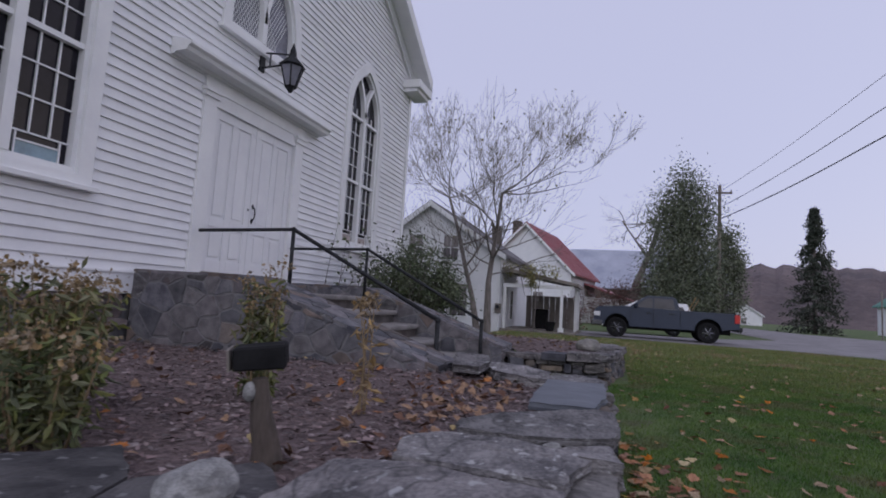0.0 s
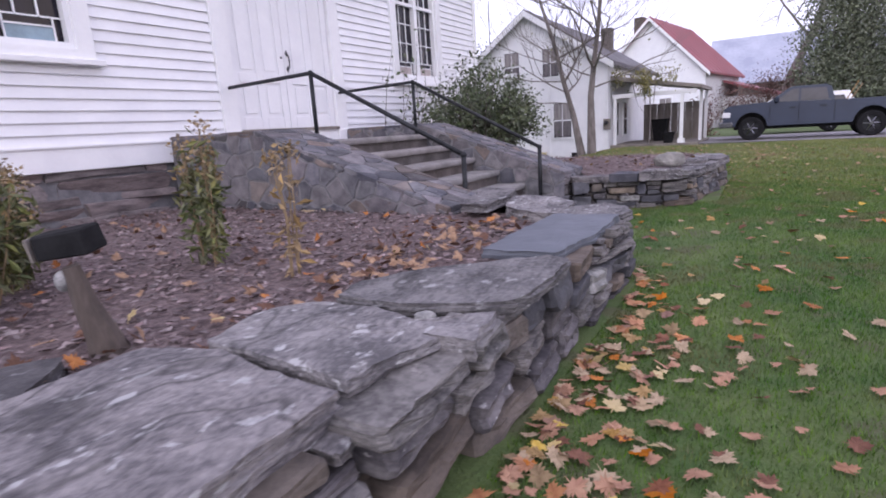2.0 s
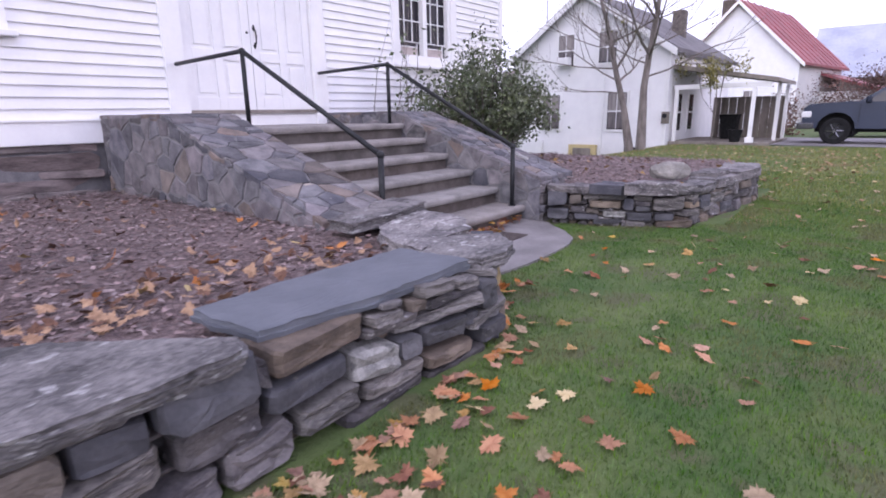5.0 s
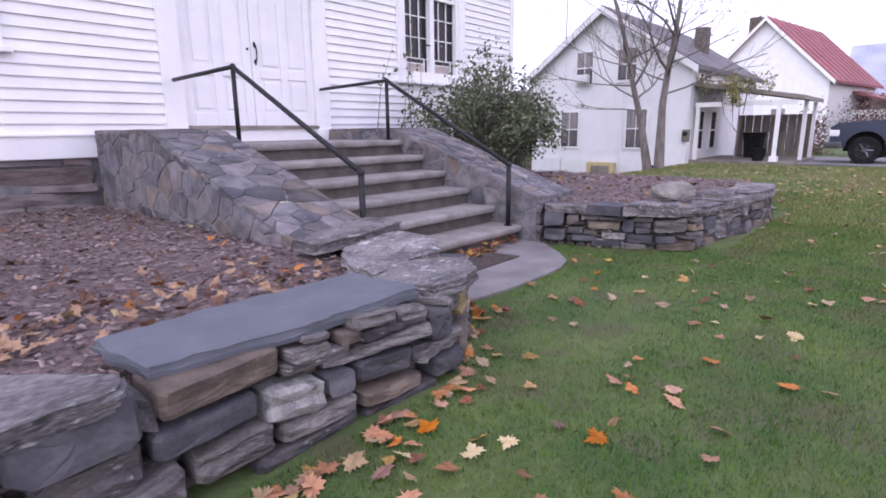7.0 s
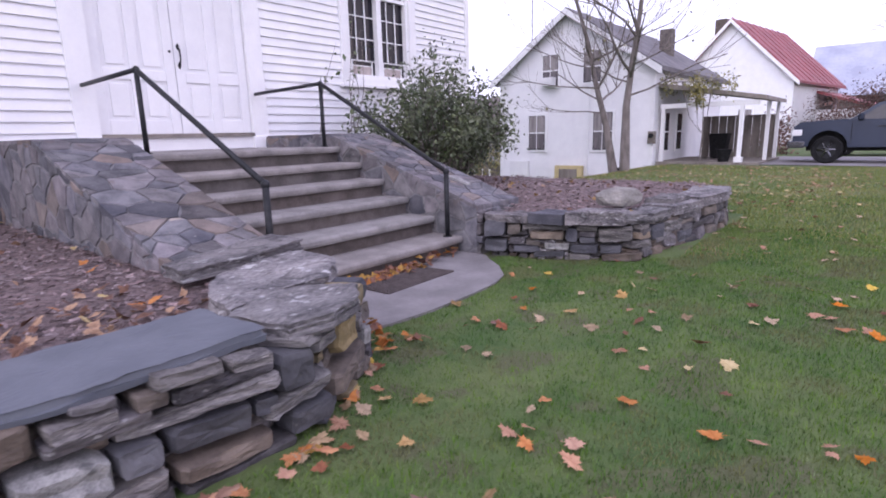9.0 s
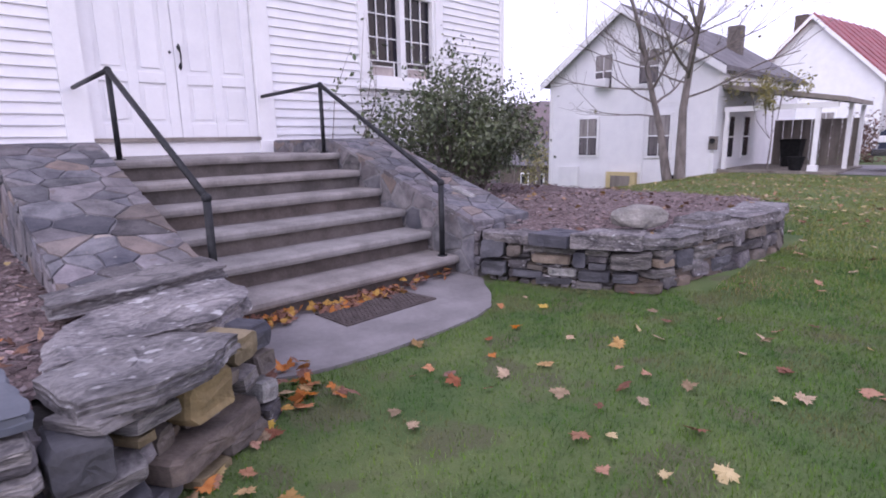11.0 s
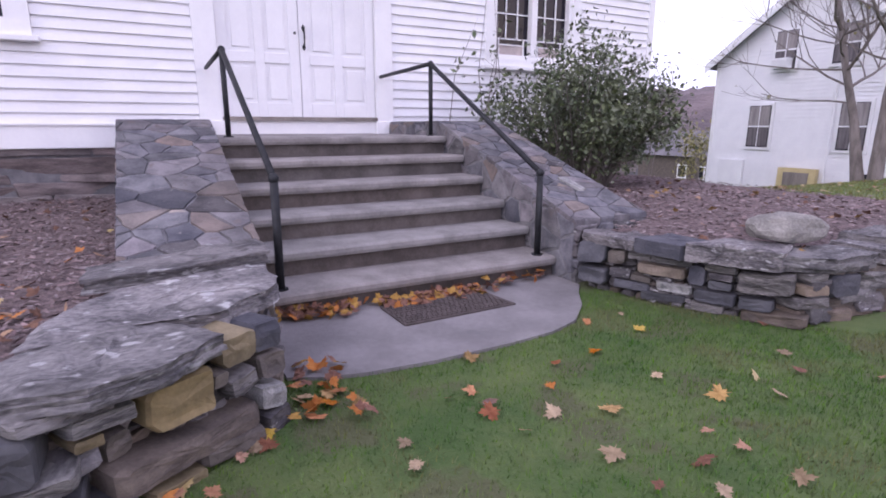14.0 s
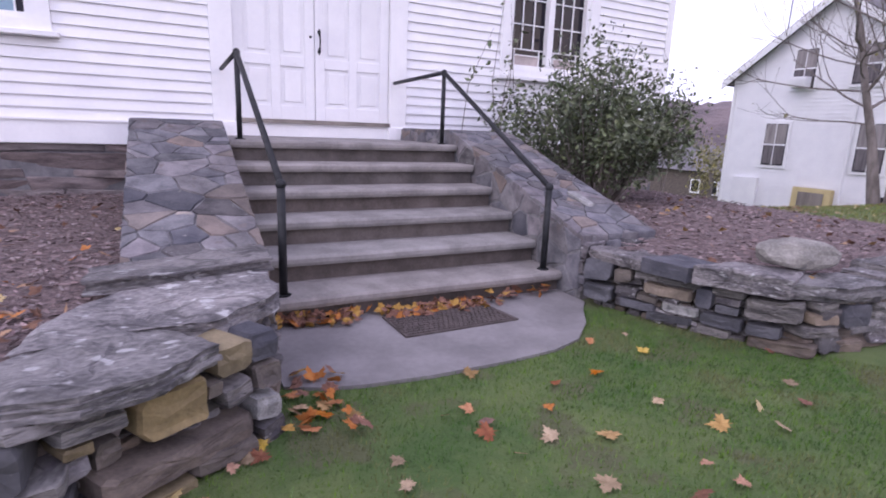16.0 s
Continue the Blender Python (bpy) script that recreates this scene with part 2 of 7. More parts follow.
def raw(name, verts, faces, material, parent=None, label=""):
    org = ORIGIN[parent.name] if parent else Vector((0, 0, 0))
    me = bpy.data.meshes.new(name)
    me.from_pydata([tuple(Vector(v) - org) for v in verts] if not isinstance(verts, np.ndarray) else (verts - np.array(org)).tolist(), [], faces)
    me.materials.append(material)
    ob = new(name, me)
    ob.parent = parent
    ORIGIN[ob.name] = org
    if label:
        ob["label"] = label
    return ob


def box(bm, x0, x1, y0, y1, z0, z1):
    v = [bm.verts.new((x, y, z)) for x in (x0, x1) for y in (y0, y1) for z in (z0, z1)]
    for f in ((0, 1, 3, 2), (4, 6, 7, 5), (0, 4, 5, 1), (2, 3, 7, 6), (0, 2, 6, 4), (1, 5, 7, 3)):
        bm.faces.new([v[i] for i in f])
    return bm


def boxm(*a):
    return box(bmesh.new(), *a)


def hexa(bm, c):
    """c: eight corners, bottom ring then top ring."""
    v = [bm.verts.new(p) for p in c]
    for f in ((3, 2, 1, 0), (4, 5, 6, 7), (0, 1, 5, 4), (1, 2, 6, 5), (2, 3, 7, 6), (3, 0, 4, 7)):
        bm.faces.new([v[i] for i in f])
    return bm


def extrude(bm, pts, vec):
    """A closed polygon pushed along vec."""
    vec = Vector(vec)
    a = [bm.verts.new(p) for p in pts]
    b = [bm.verts.new(Vector(p) + vec) for p in pts]
    bm.faces.new(a[::-1])
    bm.faces.new(b)
    for i in range(len(a)):
        j = (i + 1) % len(a)
        bm.faces.new((a[i], a[j], b[j], b[i]))
    return bm


def tube(bm, pts, radii, n=8):
    """A round bar through pts with a radius at each."""
    pts = [Vector(p) for p in pts]
    if not isinstance(radii, (list, tuple)):
        radii = [radii] * len(pts)
    rings = []
    for i, p in enumerate(pts):
        d = (pts[min(i + 1, len(pts) - 1)] - pts[max(i - 1, 0)]).normalized()
        u = d.orthogonal().normalized() if abs(d.z) > 0.95 else d.cross(Vector((0, 0, 1))).normalized()
        w = d.cross(u)
        rings.append([bm.verts.new(p + radii[i] * (math.cos(k * math.tau / n) * u + math.sin(k * math.tau / n) * w)) for k in range(n)])
    for r, s in zip(rings, rings[1:]):
        for k in range(n):
            bm.faces.new((r[k], r[(k + 1) % n], s[(k + 1) % n], s[k]))
    bm.faces.new(rings[0][::-1])
    bm.faces.new(rings[-1])
    return bm


def chamfer_template(c=0.16):
    bm = bmesh.new()
    co = []
    for sx in (-1, 1):
        for sy in (-1, 1):
            for sz in (-1, 1):
                for ax in range(3):
                    p = [sx * (1 - c), sy * (1 - c), sz * (1 - c)]
                    p[ax] = (sx, sy, sz)[ax]
                    co.append(p)
    vs = [bm.verts.new(p) for p in co]
    bmesh.ops.convex_hull(bm, input=vs)
    bm.verts.index_update()
    faces = [[v.index for v in f.verts] for f in bm.faces]
    co = [tuple(v.co) for v in bm.verts]
    bm.free()
    return np.array(co), faces


T_CO, T_FA = chamfer_template()
rng = np.random.default_rng(7)


def stone(parent, corners, material, jit=0.06, name="stone"):
    """One rough block from eight corners (bottom ring, top ring), chamfered and uneven; corners are world points."""
    c = np.array(corners, float)
    size = np.linalg.norm(c[6] - c[0]) / 1.7
    u = (T_CO + 1) / 2
    u = np.clip(u + rng.normal(0, jit, u.shape), -0.06, 1.06)
    bot = (c[0] * ((1 - u[:, :1]) * (1 - u[:, 1:2])) + c[1] * (u[:, :1] * (1 - u[:, 1:2])) + c[2] * (u[:, :1] * u[:, 1:2]) + c[3] * ((1 - u[:, :1]) * u[:, 1:2]))
    tops = (c[4] * ((1 - u[:, :1]) * (1 - u[:, 1:2])) + c[5] * (u[:, :1] * (1 - u[:, 1:2])) + c[6] * (u[:, :1] * u[:, 1:2]) + c[7] * ((1 - u[:, :1]) * u[:, 1:2]))
    p = bot * (1 - u[:, 2:]) + tops * u[:, 2:]
    return raw(name, p, T_FA, material, parent)


def slab_stone(name, outline, z, thick, material, parent, rough=0.012, tilt=(0, 0), ledges=4, seed=1, label=""):
    """A split flagstone: ragged outline, stepped edges, uneven top."""
    r = random.Random(seed)
    pts = []
    n = len(outline)
    for i in range(n):
        a, b = Vector(outline[i]), Vector(outline[(i + 1) % n])
        k = max(2, int((b - a).length / 0.05))
        nrm = Vector((-(b - a).y, (b - a).x)).normalized()
        for j in range(k):
            p = a.lerp(b, j / k)
            s = noise.noise((p.x * 6 + seed, p.y * 6, seed)) * 0.022 + r.uniform(-0.006, 0.006)
            pts.append(p + nrm * s)
    c = sum(pts, Vector((0, 0))) / len(pts)
    bm = bmesh.new()

    def zz(p, base):
        return base + (p.x - c.x) * tilt[0] + (p.y - c.y) * tilt[1]
    rings = []
    levels = [1.0 - k / ledges for k in range(ledges + 1)]
    last = 0
    for k, lv in enumerate(levels[::-1]):
        for rep in (0, 1):
            if rep and k == ledges:
                continue
            last = (0 if k == ledges else r.uniform(-0.018, 0.012)) if not rep else last + r.uniform(-0.006, 0.006)
            ring = []
            for p in pts:
                d = (p - c).normalized()
                q = p + d * (last + 0.012 * noise.noise((p.x * 9, p.y * 9, k * 3.1 + seed)))
                zl = lv if not rep else levels[::-1][k + 1] - 0.08 / ledges
                ring.append(bm.verts.new((q.x, q.y, zz(q, z - thick + thick * zl) + r.uniform(-0.003, 0.003))))
            rings.append(ring)
    m = len(pts)
    rings.sort(key=lambda g: sum(v.co.z for v in g))
    for f in (0.965, 0.9, 0.82, 0.73, 0.63, 0.53, 0.42, 0.31, 0.2, 0.1):
        ring = []
        for p in pts:
            q = c + (p - c) * f
            h = noise.noise((q.x * 3, q.y * 3, seed)) * rough + abs(noise.noise((q.x * 4 + q.y * 2, q.y * 9 - q.x * 3, seed + 5))) * rough * 1.2
            st = noise.noise((q.x * 2.1 + 0.8 * q.y + seed, q.y * 2.6, seed * 1.7)) + 0.35 * noise.noise((q.x * 7, q.y * 9, seed))
            h += rough * 0.7 * round(st * 2.4) / 1.2
            ring.append(bm.verts.new((q.x, q.y, zz(q, z) + h * min(1, (1 - f) * 9))))
        rings.append(ring)
    for a, b in zip(rings, rings[1:]):
        for i in range(m):
            j = (i + 1) % m
            bm.faces.new((a[i], a[j], b[j], b[i]))
    mid = bm.verts.new((c.x, c.y, zz(c, z)))
    for i in range(m):
        bm.faces.new((rings[-1][i], rings[-1][(i + 1) % m], mid))
    bm.faces.new(rings[0][::-1])
    return part(name, bm, material, parent, label)


def courses(run, z0, z1, size, squash, seed):
    """Outlines of roughly coursed stones of uneven height and length, their corners knocked off."""
    r = random.Random(seed)
    marks = [z0]
    while marks[-1] < z1 - 0.01:
        h = size * squash * r.choice((0.55, 0.7, 1.0, 1.3, 1.7)) * r.uniform(0.85, 1.15)
        marks.append(z1 if z1 - marks[-1] - h < 0.045 else marks[-1] + h)

    def line(k, u):
        if k == 0 or k == len(marks) - 1:
            return marks[k]
        return marks[k] + 0.045 * noise.noise((u * 1.9, k * 5.3, seed)) + 0.016 * noise.noise((u * 6, k * 3.1, seed + 2))
    res = []
    for k in range(len(marks) - 1):
        h = marks[k + 1] - marks[k]
        u, sl = 0.0, 0.0
        while u < run - 0.01:
            w = max(0.09, size * r.uniform(0.45, 1.9) * (0.75 + 1.5 * h))
            e = run if run - u - w < 0.09 else u + w
            s2 = 0.0 if e == run else r.uniform(-0.35, 0.35) * h
            bands = [(0.0, 1.0)]
            if h > 0.1 and r.random() < 0.45:
                c = r.uniform(0.35, 0.65)
                bands = [(0.0, c), (c, 1.0)]
            for b0, b1 in bands:
                def at(q, f):
                    um = u + sl * (f - 0.5) if q == 0 else e + s2 * (f - 0.5)
                    return Vector((um, line(k, um) * (1 - f) + line(k + 1, um) * f))
                tl = r.uniform(-0.12, 0.12) * (len(bands) > 1)
                p = [at(0, b0), at(1, b0), at(1, b1), at(0, b1)]
                out = []
                for i_ in range(4):
                    a_, c_, d_ = p[i_ - 1], p[i_], p[(i_ + 1) % 4]
                    q = r.uniform(0.05, 0.3)
                    hh = min((c_ - a_).length, (c_ - d_).length)
                    out.append(c_ + (a_ - c_).normalized() * hh * q)
                    out.append(c_ + (d_ - c_).normalized() * hh * q * r.uniform(0.7, 1.5))
                res.append(out)
            u, sl = e, s2
    return res


def rubble(parent, a, b, z0, z1, depth, mats, seed, size=0.2, squash=0.5, lean=0.04, bulge=0.05, gap=0.004):
    """Dry-laid uneven stones on the line a-b (face to the right of the way), from z0 to z1."""
    r = random.Random(seed)
    a, b = Vector(a), Vector(b)
    run = (b - a).length
    d = (b - a).normalized()
    inw = Vector((-d.y, d.x))
    for poly in courses(run, z0, z1, size, squash, seed):
        out = r.uniform(0.008, bulge)
        ty, tz = r.gauss(0, 0.1), r.gauss(0, 0.15)
        c = sum(poly, Vector((0, 0))) / len(poly)

        def place(u, v, h):
            q = h - lean * (v - z0) / max(0.1, z1 - z0) + ((u - c.x) * ty + (v - c.y) * tz if h > 0 else 0)
            p = a + d * u - inw * q
            return (p.x, p.y, v)
        flat_stone(parent, poly, place, r.choice(mats), gap + r.uniform(0, 0.004), out, r, depth, 0.012, 0.007)


def cells(outline, size, seed, squash=1.0, loose=0.38):
    """Uneven many-sided pieces that fill a convex outline in the plane."""
    r = random.Random(seed)
    outline = [(p[0], p[1] / squash) for p in outline]
    xs, ys = [p[0] for p in outline], [p[1] for p in outline]
    pts = []
    ny_, nx_ = max(1, round((max(ys) - min(ys)) / size)), max(1, round((max(xs) - min(xs)) / size))
    for j in range(ny_ + 2):
        for i in range(nx_ + 2):
            if r.random() < 0.2:
                continue
            pts.append((min(xs) + (i - 0.5 + 0.5 * (j % 2) + r.uniform(-loose, loose)) * (max(xs) - min(xs)) / nx_, min(ys) + (j - 0.5 + r.uniform(-0.8, 0.8) * loose) * (max(ys) - min(ys)) / ny_))
    res = []
    for i, p in enumerate(pts):
        poly = [Vector(q) for q in outline]
        for k, q in enumerate(pts):
            if k == i or math.dist(p, q) > size * 4:
                continue
            mid, d = (Vector(p) + Vector(q)) / 2, Vector(q) - Vector(p)
            nxt = []
            for a, b in zip(poly, poly[1:] + poly[:1]):
                da, db = (a - mid).dot(d), (b - mid).dot(d)
                if da <= 0:
                    nxt.append(a)
                if (da < 0 < db) or (db < 0 < da):
                    nxt.append(a.lerp(b, da / (da - db)))
            poly = nxt
            if len(poly) < 3:
                break
        if len(poly) >= 3:
            area = abs(sum(a.x * b.y - b.x * a.y for a, b in zip(poly, poly[1:] + poly[:1]))) / 2
            if area > size * size * 0.08:
                res.append([Vector((p.x, p.y * squash)) for p in poly])
    return res


def flat_stone(parent, poly, place, material, gap, proud, rnd, deep=0.04, dome=0.016, rough=0.002):
    """A bedded stone: its outline drawn in by the joint, its edge broken, its face uneven; place(u, v, h) gives the world point."""
    c = sum(poly, Vector((0, 0))) / len(poly)
    ring_ = []
    for p, q in zip(poly, poly[1:] + poly[:1]):
        ring_.append(p)
        if (q - p).length > 0.13:
            m_ = p.lerp(q, rnd.uniform(0.35, 0.65))
            ring_.append(m_ + (c - m_).normalized() * rnd.uniform(-0.003, 0.012))
    vs, n = [], len(ring_)
    for lvl, inn in ((-deep, gap), (proud * 0.5, gap), (proud, gap + dome)):
        for p in ring_:
            d = c - p
            q = p + d.normalized() * min(inn + rnd.uniform(0, 0.006), d.length * 0.5)
            vs.append(place(q.x, q.y, lvl + (rnd.uniform(-rough, rough) if lvl > 0 else 0)))
    vs.append(place(c.x, c.y, proud + rnd.uniform(0, rough * 1.5)))
    fs = [[2 * n + i, 2 * n + (i + 1) % n, 3 * n] for i in range(n)]
    for k in (0, 1):
        for i in range(n):
            j = (i + 1) % n
            fs.append([k * n + i, k * n + j, (k + 1) * n + j, (k + 1) * n + i])
    return raw("stone", vs, fs, material, parent)


def laid(parent, a, b, u0, u1, z0, z1, material, tilt=0.0, out=0.035, strata=0.006, deep=0.16, taper=0.0, seed=None):
    """One dry-laid stone on the wall line a-b, from u0 to u1 along it and z0 to z1; tilt raises its far end, strata splits its face in layers."""
    a, b = Vector(a), Vector(b)
    d = (b - a).normalized()
    outw = Vector((d.y, -d.x))
    sd = seed if seed is not None else u0 * 37.1 + z0 * 91.7 + a.x * 13
    r = random.Random(round(sd * 1000))
    w, h = u1 - u0, z1 - z0
    cut = min(w, h)
    c0 = [(u0, z0), (u1, z0 + tilt + taper * h * 0.5), (u1, z1 + tilt - taper * h * 0.5), (u0, z1)]
    ring_ = []
    for i in range(4):
        p, q, o = Vector(c0[i]), Vector(c0[(i + 1) % 4]), Vector(c0[i - 1])
        k1, k2 = r.uniform(0.06, 0.26) * cut, r.uniform(0.06, 0.26) * cut
        ring_.append(p + (o - p).normalized() * k1)
        ring_.append(p + (q - p).normalized() * k2)
        n_ = int((q - p).length / 0.055)
        for k in range(1, n_):
            t = k / n_
            if k2 / (q - p).length < t < 1 - 0.26 * cut / (q - p).length:
                ring_.append(p.lerp(q, t))
    c = Vector(((u0 + u1) / 2, (z0 + z1 + tilt) / 2))
    n, vs = len(ring_), []
    slant, lean = r.gauss(0, 0.08), r.gauss(0.02, 0.10)

    def put(q, h_):
        p = a + d * q.x + outw * h_
        vs.append((p.x, p.y, q.y))

    def relief(q):
        s_ = (q.y - tilt * (q.x - u0) / w) * 34 + 1.5 * noise.noise((q.x * 6, q.y * 5, sd))
        return out + slant * (q.x - c.x) - lean * (q.y - c.y) + strata * (round(s_) % 3 - 1) + 0.01 * noise.noise((q.x * 11, q.y * 16, sd)) + 0.004 * noise.noise((q.x * 34, q.y * 40, sd))
    for inset, lv in ((0.004, None), (0.003, 0.35), (0.005, 0.8)):
        for p in ring_:
            q = p + (c - p).normalized() * (inset + 0.006 * abs(noise.noise((p.x * 19, p.y * 23, sd + lv if lv else sd))))
            put(q, -deep if lv is None else relief(q) * lv - 0.012 * (1 - lv) - 0.004)
    for f in (0.88, 0.62, 0.32):
        for p in ring_:
            q = c + (p - c) * f
            put(q, relief(q) + 0.004)
    put(c, relief(c) + 0.004)
    fs = [[5 * n + i, 5 * n + (i + 1) % n, 6 * n] for i in range(n)]
    for k in range(5):
        for i in range(n):
            j = (i + 1) % n
            fs.append([k * n + i, k * n + j, (k + 1) * n + j, (k + 1) * n + i])
    return raw("stone", vs, fs, material, parent)


def ground_z(x, y):
    """Lawn height: nearly level, a little lower at the walk, falling away behind the white house."""
    z = 0.035 + 0.012 * noise.noise((x * 0.7, y * 0.7, 0))
    dx, dy = max(0, x + 0.45), max(0, 5.9 - y, y - 8.7)
    z -= 0.085 * max(0, 1 - math.hypot(dx, dy) / 1.2)
    if x < -4.3 and y > 13:
        k = min(1, (-4.3 - x) / 4) * min(1, (y - 13) / 6)
        z -= 0.95 * k * k * (3 - 2 * k)
        k = min(1, max(0, (-10 - x) / 9)) * min(1, max(0, (y - 16) / 12))
        z -= 2.4 * k * k * (3 - 2 * k)
    return z

# ---------------------------------------------------------------- ground
def axis(a, b, fine, far):
    s = list(np.arange(a, b + 1e-6, fine))
    step, v = fine, a
    lo = []
    while v > -far:
        step *= 1.5
        v -= step
        lo.append(v)
    step, v = fine, b
    hi = []
    while v < far:
        step *= 1.5
        v += step
        hi.append(v)
    return lo[::-1] + s + hi


gx, gy = axis(-14, 12, 0.4, 1500), axis(-4, 32, 0.4, 1500)
gv = [(x, y, ground_z(x, y)) for y in gy for x in gx]
gf = [(j * len(gx) + i, j * len(gx) + i + 1, (j + 1) * len(gx) + i + 1, (j + 1) * len(gx) + i) for j in range(len(gy) - 1) for i in range(len(gx) - 1)]
tagged(raw("ground", gv, gf, M["soil"]), "green autumn lawn and meadow ground", "lawn", kind="structure")

bm = bmesh.new()
road = [(-12, 24.6), (-2.5, 24.4), (3, 24.2), (6.5, 24.2), (9.4, 22.6), (14, 18.5), (40, 2), (60, 2), (34, 40), (18, 62), (13, 120), (7, 120), (9, 62), (9, 36), (4, 30.5), (-12, 29.5)]
v = [bm.verts.new((x, y, 0.0 + 0.055)) for x, y in road]
f = bm.faces.new(v)
bmesh.ops.triangulate(bm, faces=[f])
ob = part("road", bm, M["asphalt"], None)
tagged(ob, "grey gravel driveway joining a paved road", "road", kind="structure")

# ---------------------------------------------------------------- church
FX, DY = -5.79, 7.39
CL, CR = 2 * DY - 13.95, 13.95
EAVE, RIDGE = 7.55, 11.7
church = thing("church_building", (FX, DY, 0.4), "white clapboard church with pointed windows on a stone foundation", "church")


def roof_z(y):
    return RIDGE - (RIDGE - EAVE) * abs(y - DY) / (CR - DY)




def arch_half(z, half, spring, apex):
    """Half width of a pointed arch at height z."""
    if z <= spring:
        return half
    if z >= apex:
        return 0.0
    h = apex - spring
    r_ = (half * half + h * h) / (2 * half)
    return max(0.0, math.sqrt(max(0, r_ * r_ - (z - spring) ** 2)) - (r_ - half))


# openings: centre, half width of casing, sill, spring, apex
OPEN = [(3.6, 0.93, 2.2, 5.3, 6.75), (11.22, 0.95, 2.2, 5.3, 6.75), (DY - 0.07, 1.02, 5.1, 5.6, 7.25)]
CAS = 0.18


# wall core behind the boards, with its openings
bm = bmesh.new()


def cut_intervals(z, inset):
    """Solid spans of the front wall at height z."""
    top = (CR - DY) * min(1.0, (RIDGE - z) / (RIDGE - EAVE)) if z > EAVE else CR - DY
    spans = [(DY - top, DY + top)]
    holes = []
    for c, hw, sill, spring, apex in OPEN:
        if z > sill + inset * 0.4:
            h = arch_half(z, hw - inset, spring, apex - inset * 1.4)
            if h > 0.01:
                holes.append((c - h, c + h))
    if 1.16 < z < 4.27:
        holes.append((6.1 + inset * 0.6, 8.69 - inset * 0.6))
    for a, b in holes:
        nxt = []
        for s, e in spans:
            if b <= s or a >= e:
                nxt.append((s, e))
            else:
                if a > s:
                    nxt.append((s, a))
                if b < e:
                    nxt.append((b, e))
        spans = nxt
    return spans


def match(z0, z1, inset):
    a, b = cut_intervals(z0, inset), cut_intervals(z1, inset)
    if len(a) != len(b):
        a = b = cut_intervals((z0 + z1) / 2, inset)
    return [(p[0], p[1], q[0], q[1]) for p, q in zip(a, b)]


EXPO = 0.1272
BOARD0 = 1.29
zs = [1.02 + 0.1 * k for k in range(int((RIDGE - 1.02) / 0.1))]
for z in zs:
    for s0, e0, s1, e1 in match(z, z + 0.0995, 0.1):
        hexa(bm, [(FX - 0.25, s0, z), (FX - 0.02, s0, z), (FX - 0.02, e0, z), (FX - 0.25, e0, z), (FX - 0.25, s1, z + 0.1), (FX - 0.02, s1, z + 0.1), (FX - 0.02, e1, z + 0.1), (FX - 0.25, e1, z + 0.1)])
part("wall", bm, M["white"], church)
part("side_wall", boxm(FX - 16, FX - 0.03, CR - 0.25, CR, 1.0, EAVE), M["white"], church)
part("side_wall", boxm(FX - 16, FX - 0.03, CL, CL + 0.25, 1.0, EAVE), M["white"], church)
part("back_wall", boxm(FX - 16.2, FX - 16, CL, CR, 0.3, EAVE), M["white"], church)
# unseen near-black sheet and floor added to stand in for the unlit church inside
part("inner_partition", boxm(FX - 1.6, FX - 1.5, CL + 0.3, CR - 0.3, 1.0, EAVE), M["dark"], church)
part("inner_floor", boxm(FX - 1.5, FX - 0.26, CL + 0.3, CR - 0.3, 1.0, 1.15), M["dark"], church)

# clapboards, one piece each
z = BOARD0
while z < 10.4:
    for s0, e0, s1, e1 in match(z, z + EXPO + 0.01, 0.06):
        if e0 - s0 < 0.1:
            continue
        s0, s1, e0, e1 = s0 + 0.1 * (s0 < CL + .01), s1 + 0.1 * (s1 < CL + .01), e0 - 0.1 * (e0 > CR - .01), e1 - 0.1 * (e1 > CR - .01)
        o = 0.004 * noise.noise((z * 7, s0, 1))
        raw("clapboard", [(FX - 0.02, s0, z), (FX + 0.022 + o, s0, z), (FX + 0.022 - o, e0, z), (FX - 0.02, e0, z), (FX - 0.02, s1, z + EXPO + 0.01), (FX - 0.006, s1, z + EXPO + 0.01), (FX - 0.006, e1, z + EXPO + 0.01), (FX - 0.02, e1, z + EXPO + 0.01)],
            ((3, 2, 1, 0), (4, 5, 6, 7), (0, 1, 5, 4), (1, 2, 6, 5), (2, 3, 7, 6), (3, 0, 4, 7)), M["white"], church)
    z += EXPO
# water table, corner boards, sill band under the door
for s, e in ((CL, 6.1), (8.69, CR)):
    bm = boxm(FX - 0.02, FX + 0.03, s, e, 1.03, BOARD0 - 0.012)
    box(bm, FX - 0.02, FX + 0.05, s, e, BOARD0 - 0.012, BOARD0 + 0.012)
    part("water_table", bm, M["trim"], church)
for y in (CL, CR - 0.13):
    part("corner_board", boxm(FX - 0.02, FX + 0.035, y, y + 0.13, BOARD0 + 0.012, EAVE + 0.2), M["trim"], church)
